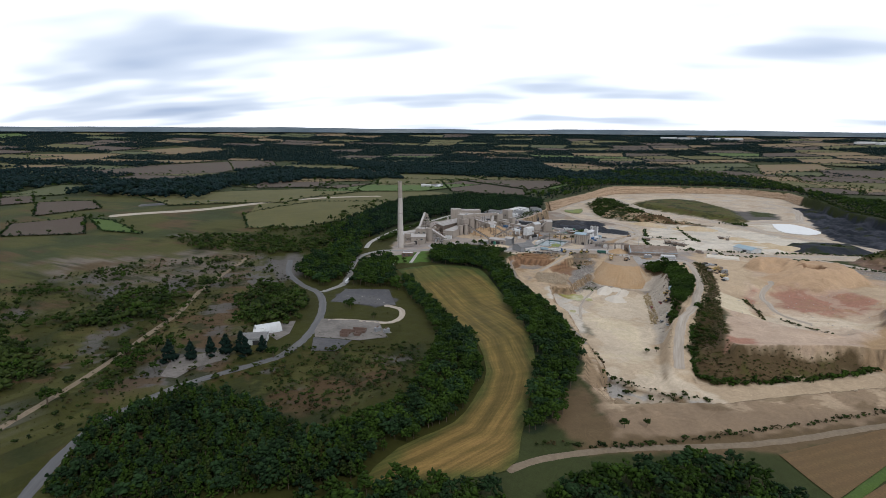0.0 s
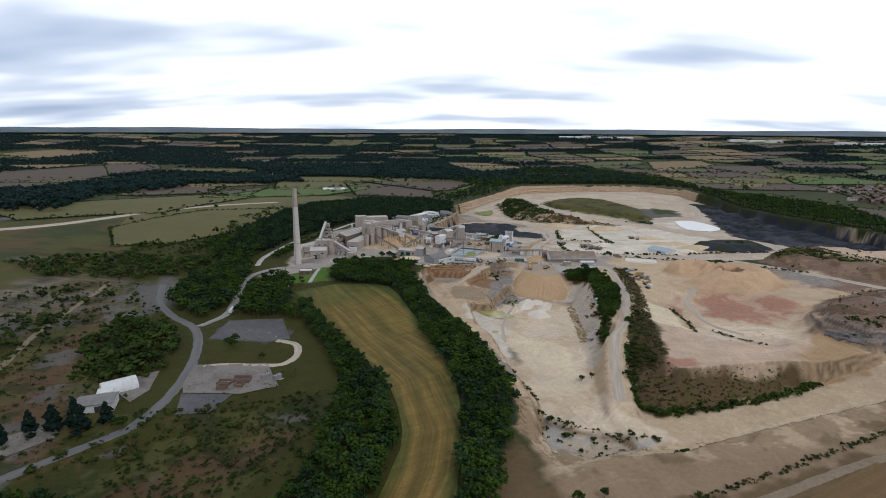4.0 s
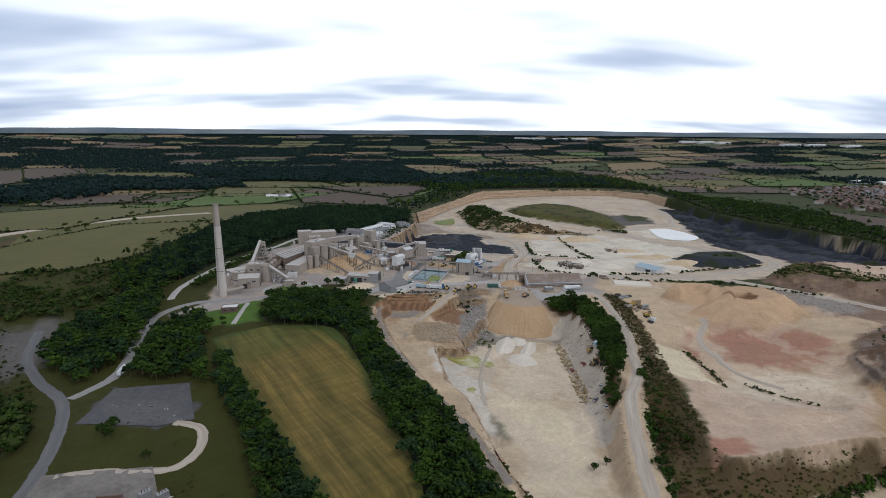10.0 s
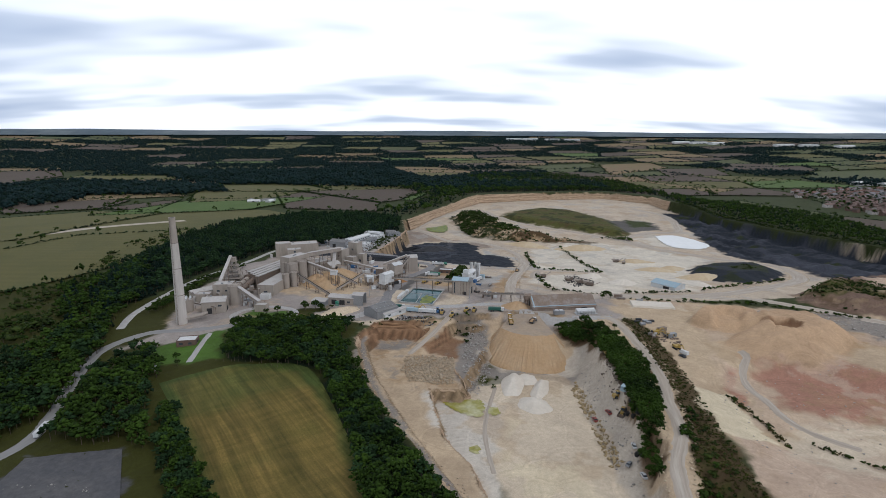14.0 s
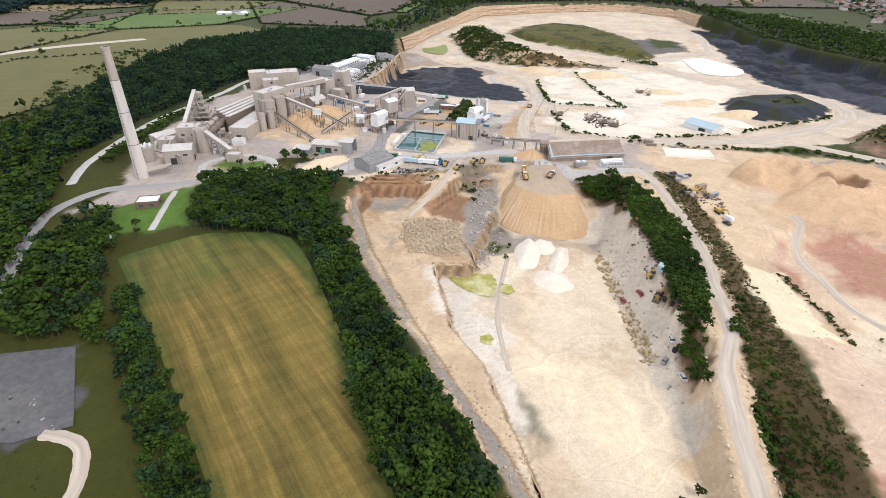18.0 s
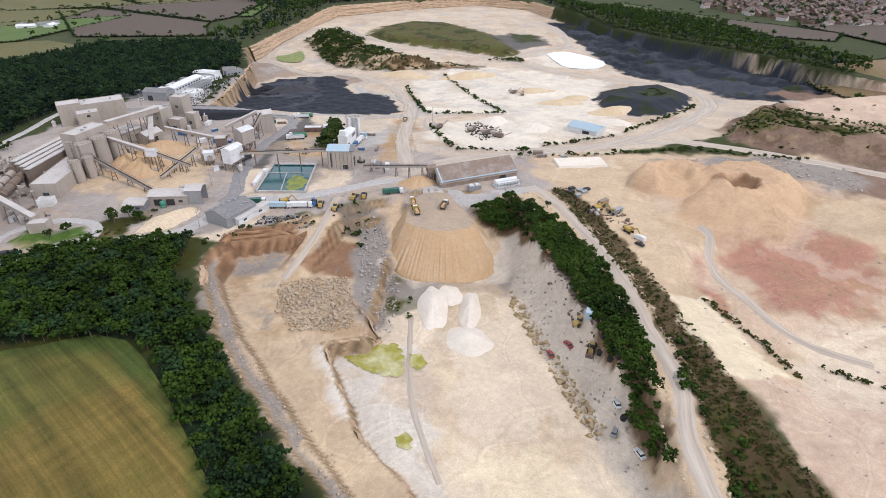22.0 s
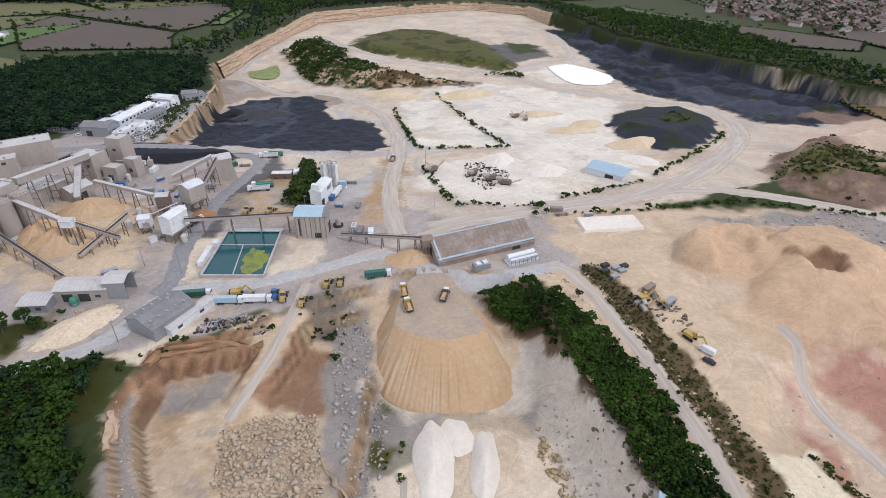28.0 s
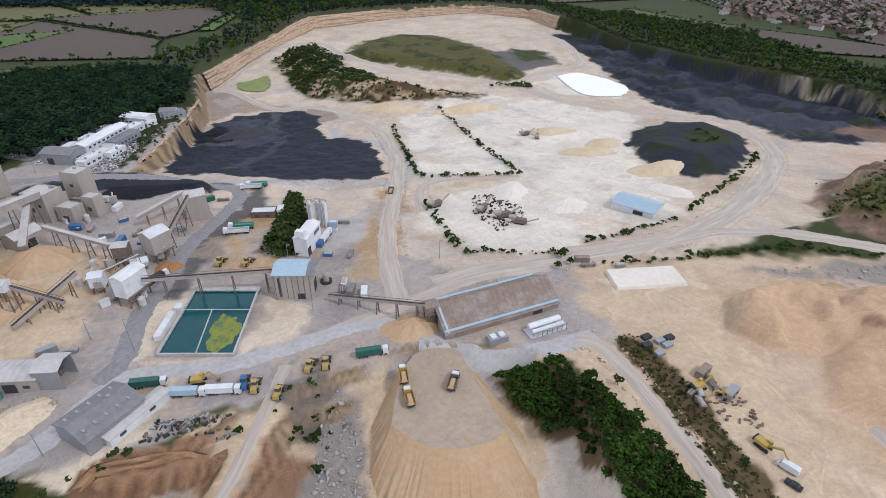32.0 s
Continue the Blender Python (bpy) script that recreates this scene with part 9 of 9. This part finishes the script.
# ---- plant and pipes about the works ----
def skid(kind):
    t = tagged(new(("pump_skid", "filter_unit", "small_tank", "cable_cabinet")[kind]), "", ("pump", "filter", "tank", "cabinet")[kind], "plant about the works")
    if kind == 0:
        box("base", t, M["concrete"], 0, 0, -0.3, 3.4, 1.6, 0.6)
        part("motor", tube(bmesh.new(), (-1.3, 0, 0.9), (0.1, 0, 0.9), 0.5, 12), M["metal"], t)
        part("pump_casing", tube(bmesh.new(), (0.3, 0, 0.8), (1.1, 0, 0.8), 0.7, 14), M["steel"], t)
        part("outlet_pipe", tube(bmesh.new(), (0.8, 0, 1.2), (0.8, 0, 2.6), 0.2, 8), M["steel"], t)
    elif kind == 1:
        for a in (-1, 1):
            for b in (-1, 1):
                box("leg", t, M["steel"], a * 1.1, b * 1.1, -0.3, 0.2, 0.2, 2.6)
        box("body", t, M["dust"], 0, 0, 2.3, 2.8, 2.8, 3.2)
        box("hopper", t, M["dust"], 0, 0, 0.9, 0.8, 0.8, 1.4, 3.2, 3.2)
        part("duct", tube(bmesh.new(), (0, 0, 5.5), (2.6, 0.5, 6.6), 0.4, 10), M["sheet"], t)
    elif kind == 2:
        part("shell", lathe([(1.3, -0.3), (1.3, 3.4), (0.3, 4.1)], 18), M["sheet"], t)
        part("pipe", tube(bmesh.new(), (1.3, 0, 0.6), (3.4, 0.6, 0.6), 0.18, 8), M["steel"], t)
    else:
        box("case", t, M["pale"], 0, 0, -0.2, 3.2, 2.2, 2.6)
        box("door", t, M["metal"], -0.6, -1.12, 0.1, 1.0, 0.1, 2.0)
        box("roof", t, M["sheet"], 0, 0, 2.403, 3.5, 2.5, 0.2)
    return t


kinds = [skid(k) for k in range(4)]
names = ("dusty pump on a concrete plinth", "dusty filter box on steel legs", "small dusty upright tank with a pipe", "pale plant cabinet with a metal roof")
places = inside_points([[(-160, -40), (-140, 60), (-122, 90), (-112, 60), (-118, -8), (-132, -40)], [(-96, 8), (-84, 50), (-96, 60), (-100, 12)], [(-60, 44), (-30, 20), (-12, 14), (-26, 70), (-44, 76)], [(-112, -34), (-92, -20), (-78, -30), (-100, -44)], [(-90, 80), (-70, 88), (-62, 112), (-96, 124)], [(-176, 96), (-164, 130), (-150, 150), (-140, 140), (-170, 92)]], 9.5, 0.45)
for k, (x, y) in enumerate(places[:90]):
    t = copy_thing(kinds[k * 3 % 4], pose(x, y, height1(x, y), 0, 0, k * 37 % 360))
    tagged(t, names[k * 3 % 4])
for t in kinds:
    for o in t.children_recursive[::-1] + [t]:
        bpy.data.objects.remove(o)
for k, (a, b, h) in enumerate((((-140, -46), (-118, -52), 5), ((-132, -10), (-126, -18), 9), ((-150, 30), (-132, 60), 6), ((-112, 50), (-100, 66), 10), ((-120, -24), (-108, -14), 7), ((-86, 104), (-72, 100), 7), ((-40, 40), (-30, 52), 6), ((-146, -20), (-136, -40), 5))):
    t = tagged(new("pipe_run"), "dusty pipe run on steel trestles", "pipe", "pipe runs")
    g = height1(*a)
    t.location = (*a, g)
    d = Vector((b[0] - a[0], b[1] - a[1], 0))
    for j in (-0.5, 0.5):
        part("pipe", tube(bmesh.new(), (j, j, h), (d.x + j, d.y + j, h + 1), 0.35, 10), M["sheet"] if j > 0 else M["steel"], t)
    for f in (0.0, 0.5, 1.0):
        part("trestle", beam(beam(bmesh.new(), (d.x * f - 0.6, d.y * f - 0.6, -0.6), (d.x * f - 0.4, d.y * f - 0.4, h + f), 0.2, 0.2), (d.x * f + 0.6, d.y * f + 0.6, -0.6), (d.x * f + 0.4, d.y * f + 0.4, h + f), 0.2, 0.2), M["steel"], t)


# ---- rock faces ----
def strata_material(name, light, dark):
    """Bedded limestone: level bands of two tones, broken by stains."""
    m = material(name, light, 0.95, 0.22, 0.9, 0.5, stain=dark, stain_scale=0.6, stain_amount=0.8, stretch=(0.25, 0.25, 1.3))
    return m


M["limestone"] = strata_material("bedded_limestone", (0.40, 0.29, 0.19), (0.22, 0.145, 0.09))
M["rustface"] = strata_material("rust_stained_rock", (0.27, 0.16, 0.085), (0.12, 0.065, 0.035))
M["shale"] = strata_material("grey_bedded_shale", (0.17, 0.155, 0.145), (0.06, 0.056, 0.054))
face_rng = np.random.default_rng(21)


def rock_face(label, line, mat, out=2.0, into=3.0, least=2.0, step=1.6):
    """A cut face along a line (the low ground on the left hand): uneven beds, each standing out or back a little."""
    pts = np.array([p for a, b in zip(line, line[1:]) for p in np.linspace(a, b, max(2, int(math.dist(a, b) / step)), endpoint=False)] + [line[-1]], float)
    pts = pts + 0.3 * face_rng.standard_normal(pts.shape)
    d = np.gradient(np.stack([np.convolve(np.pad(pts[:, k], 2, "edge"), np.ones(5) / 5, "valid") for k in range(2)], 1), axis=0)
    d /= np.linalg.norm(d, axis=1)[:, None]
    low = np.stack([-d[:, 1], d[:, 0]], 1)
    n = len(pts)
    top, bottom = height(*(pts - low * out).T), height(*(pts + low * into).T)
    tall = np.maximum(top - bottom, least)
    beds = max(4, int(np.median(tall) / 1.1))
    drift = np.convolve(face_rng.standard_normal(n + 8), np.ones(9) / 3, "valid")
    rows = []
    for b in range(beds):
        proud = 0.55 * drift * (0.4 + face_rng.random()) + 0.25 * face_rng.standard_normal(n) + 0.25 * face_rng.standard_normal()
        for edge in (0.02, 0.92):
            k = (b + edge) / beds
            shift = proud + (1 - k) * into * 0.75 - 0.3
            xy = pts + low * shift[:, None]
            rows.append(np.concatenate([xy, (bottom - 0.8 + (tall + 0.5) * k + 0.15 * face_rng.standard_normal(n))[:, None]], 1))
    rows.append(np.concatenate([pts - low * out * 0.4, (top - 0.25)[:, None]], 1))
    v = np.concatenate(rows)
    m = len(rows)
    i = np.arange(m * n).reshape(m, n)
    me = array_mesh("rock_face", v, np.stack([i[:-1, :-1], i[:-1, 1:], i[1:, 1:], i[1:, :-1]], -1).reshape(-1, 4))
    me.materials.append(mat)
    return tagged(new("rock_face", me), label, "cliff", kind="structure")


rock_face("cut face of bedded limestone at the bench end", [(62, -80), (68, -88), (75, -96)], M["limestone"], 1.5, 2.0)
rock_face("cut face of bedded limestone across the bench front", [(76, -97), (70, -102), (63, -104), (55, -106)], M["limestone"], 1.5, 2.0)
rock_face("cut face of bedded limestone above the pit floor", [(57, -108), (64, -125), (75, -148), (92, -166), (101, -183), (119, -215), (138, -241)], M["limestone"], 1.5, 2.2)
rock_face("weathered pale cliff under the western rim", [(-2, -70), (3, -82), (18, -109), (35, -131), (55, -156), (66, -169), (81, -188), (96, -204), (121, -238), (134, -262), (141, -292), (158, -310)], M["limestone"], 1.5, 2.2)
rock_face("rust-brown cliff round the old pocket", [(34, -37), (20, -38), (1, -43), (-2, -54), (-2, -70)], M["rustface"], 1.2, 2.0, 2.0, 4.0)
rock_face("tan quarry face beside the coal yard", [(-104, 312), (-97, 272), (-90, 229), (-87, 192), (-85, 160)], M["limestone"], 3, 3, 2.0, 3.5)
rock_face("long tan quarry wall round the far workings", [(262, 700), (238, 786), (150, 846), (22, 786), (-89, 700), (-120, 551), (-133, 400)], M["limestone"], 5, 5, 5, 7)
rock_face("dark bedded shale face above the sand ramp", [(430, -92), (366, -111), (335, -122), (307, -133), (290, -116)], M["shale"], 3, 4)


# ---- office yard ----
for k, (x, y, sx, sy, h, turn, wall, roof, label) in enumerate((
        (-114, 176, 26, 7, 3.6, 82, "pale", "sheet", "long low pale annexe with a flat roof"), (-112, 205, 24, 7, 4.2, 80, "metal", "greyroof", "grey flat-roofed laboratory beside the offices"),
        (-106, 181, 14, 6, 3.4, 82, "white", "white", "low white flat-roofed store"), (-117, 226, 16, 8, 4.0, 76, "pale", "white", "white flat-roofed office wing"),
        (-104, 262, 16, 9, 3.8, 40, "metal", "greyroof", "grey flat-roofed workshop by the quarry edge"), (-112, 240, 9, 6, 3.2, 70, "white", "pale", "small white flat-roofed cabin"),
        (-133, 188, 8, 5, 3.0, 82, "blue", "pale", "pale blue cabin on the office yard"), (-134, 206, 9, 5, 3.0, 82, "white", "white", "white cabin on the office yard"), (-136, 226, 10, 5, 3.2, 78, "pale", "sheet", "pale flat-roofed store at the wood's edge"))):
    block("office_annexe", label, x, y, sx, sy, h, turn, M[wall], M[roof], windows=tuple((0, -sx / 2 + 2 + j * 3.4, 1.6, 1.1, 1.2) for j in range(max(1, int((sx - 2) / 3.4)))), plant=2)
rubble("scrap_store", "stacks of pipes, drums and spares on the office yard", [[(-108, 164), (-98, 170), (-94, 230), (-100, 250), (-106, 214)]], 2.6, (0.4, 1.3), M["metal"], 0.7, "scrap")
for k in range(16):
    car("parked car on the office yard", -126 + (k % 4) * 3.1, 182 + (k // 4) * 19 + (k % 3) * 2.3, 80 + (k * 11 % 9), (M["white"], M["metal"], M["dark"], M["bluepaint"])[k * 3 % 4])


# ---- yard clutter ----
def container(label, x, y, turn, mat, length=6.1):
    t = thing("shipping_container", label, "container", x, y, turn)
    box("body", t, mat, 0, 0, 0.0, length, 2.44, 2.6)
    for k in range(int(length / 0.6)):
        for s in (-1, 1):
            box("side_rib", t, mat, -length / 2 + 0.4 + k * 0.6, s * 1.24, 0.15, 0.25, 0.07, 2.3)
    for s in (-0.6, 0.6):
        box("door", t, M["metal"], length / 2 + 0.02, s, 0.1, 0.08, 1.15, 2.4)


def skip(label, x, y, turn, mat):
    t = thing("waste_skip", label, "skip", x, y, turn)
    box("body", t, mat, 0, 0, 0.0, 3.6, 1.8, 1.5, 1.3, 1.05)
    box("load", t, M["greyrock"], 0, 0, 1.3, 4.0, 1.6, 0.5, 0.7, 0.7)
    for s in (-1, 1):
        box("lifting_lug", t, M["dark"], 0.6, s * 0.98, 0.8, 0.3, 0.14, 0.2)


def drum_rack(label, x, y, turn):
    t = thing("pipe_rack", label, "rack", x, y, turn)
    for s in (-2, 2):
        for q in (-0.9, 0.9):
            box("post", t, M["steel"], s, q, -0.1, 0.15, 0.15, 2.0)
    for j in range(3):
        for i in range(4):
            part("pipe", tube(bmesh.new(), (-3.2, -0.6 + i * 0.4, 0.3 + j * 0.5), (3.2, -0.6 + i * 0.4, 0.3 + j * 0.5), 0.18, 8), M["metal"] if i % 2 else M["rust"], t)


clutter = random.Random(5)
hues = ("metal", "rust", "bluepaint", "darkgreen", "pale", "white", "red", "greyroof")
for zone, count in ((((-60, -8), (-24, 4)), 5), (((-34, 66), (-18, 128)), 8), (((32, 62), (56, 98)), 6), (((-100, 76), (-64, 108)), 8), (((-150, -40), (-128, -14)), 5), (((-60, 62), (-36, 100)), 7), (((-112, -40), (-96, -20)), 4), (((52, 30), (66, 52)), 4), (((170, -30), (184, -8)), 6), (((150, 60), (170, 52)), 3)):
    for k in range(count):
        x, y = clutter.uniform(zone[0][0], zone[1][0]), clutter.uniform(min(zone[0][1], zone[1][1]), max(zone[0][1], zone[1][1]))
        turn, hue = clutter.choice((0, 8, 85, 95, 40)), hues[clutter.randrange(8) if x < 140 else clutter.randrange(2)]
        colour = {"metal": "grey", "rust": "rusty", "bluepaint": "blue", "darkgreen": "dark green", "pale": "pale", "white": "white", "red": "faded red", "greyroof": "dark grey"}[hue]
        if k % 3 == 0:
            container(colour + " steel shipping container on the dusty yard", x, y, turn, M[hue])
        elif k % 3 == 1:
            skip(colour + " waste skip heaped with stone on the yard", x, y, turn, M[hue])
        else:
            drum_rack("rack of rusty and grey pipes on the yard", x, y, turn)
container("pale blue steel cabin on the pit edge", 152.5, -101, 70, M["blue"], 3.6)


def tyre_stack(x, y, turn):
    """A leaning stack of worn machine tyres."""
    t = thing("tyre_stack", "stack of worn black machine tyres on rubble", "tyres", x, y, turn)
    for k in range(3):
        part("tyre", lathe([(0.45, k * 0.62), (0.62, k * 0.62 - 0.08), (0.95, k * 0.62), (1.02, k * 0.62 + 0.28), (0.95, k * 0.62 + 0.56), (0.62, k * 0.62 + 0.6), (0.45, k * 0.62 + 0.52)], 18, 0.12 * math.sin(k * 2), 0.1 * k), M["tyre"], t)
    return t


for x, y in ((153, -112), (155, -113), (154, -115.5), (156.5, -117), (158, -119), (156, -120.5), (159.5, -121.5), (157.5, -123), (157, -139), (159, -140.5)):
    tyre_stack(x, y, x * 31 % 360)
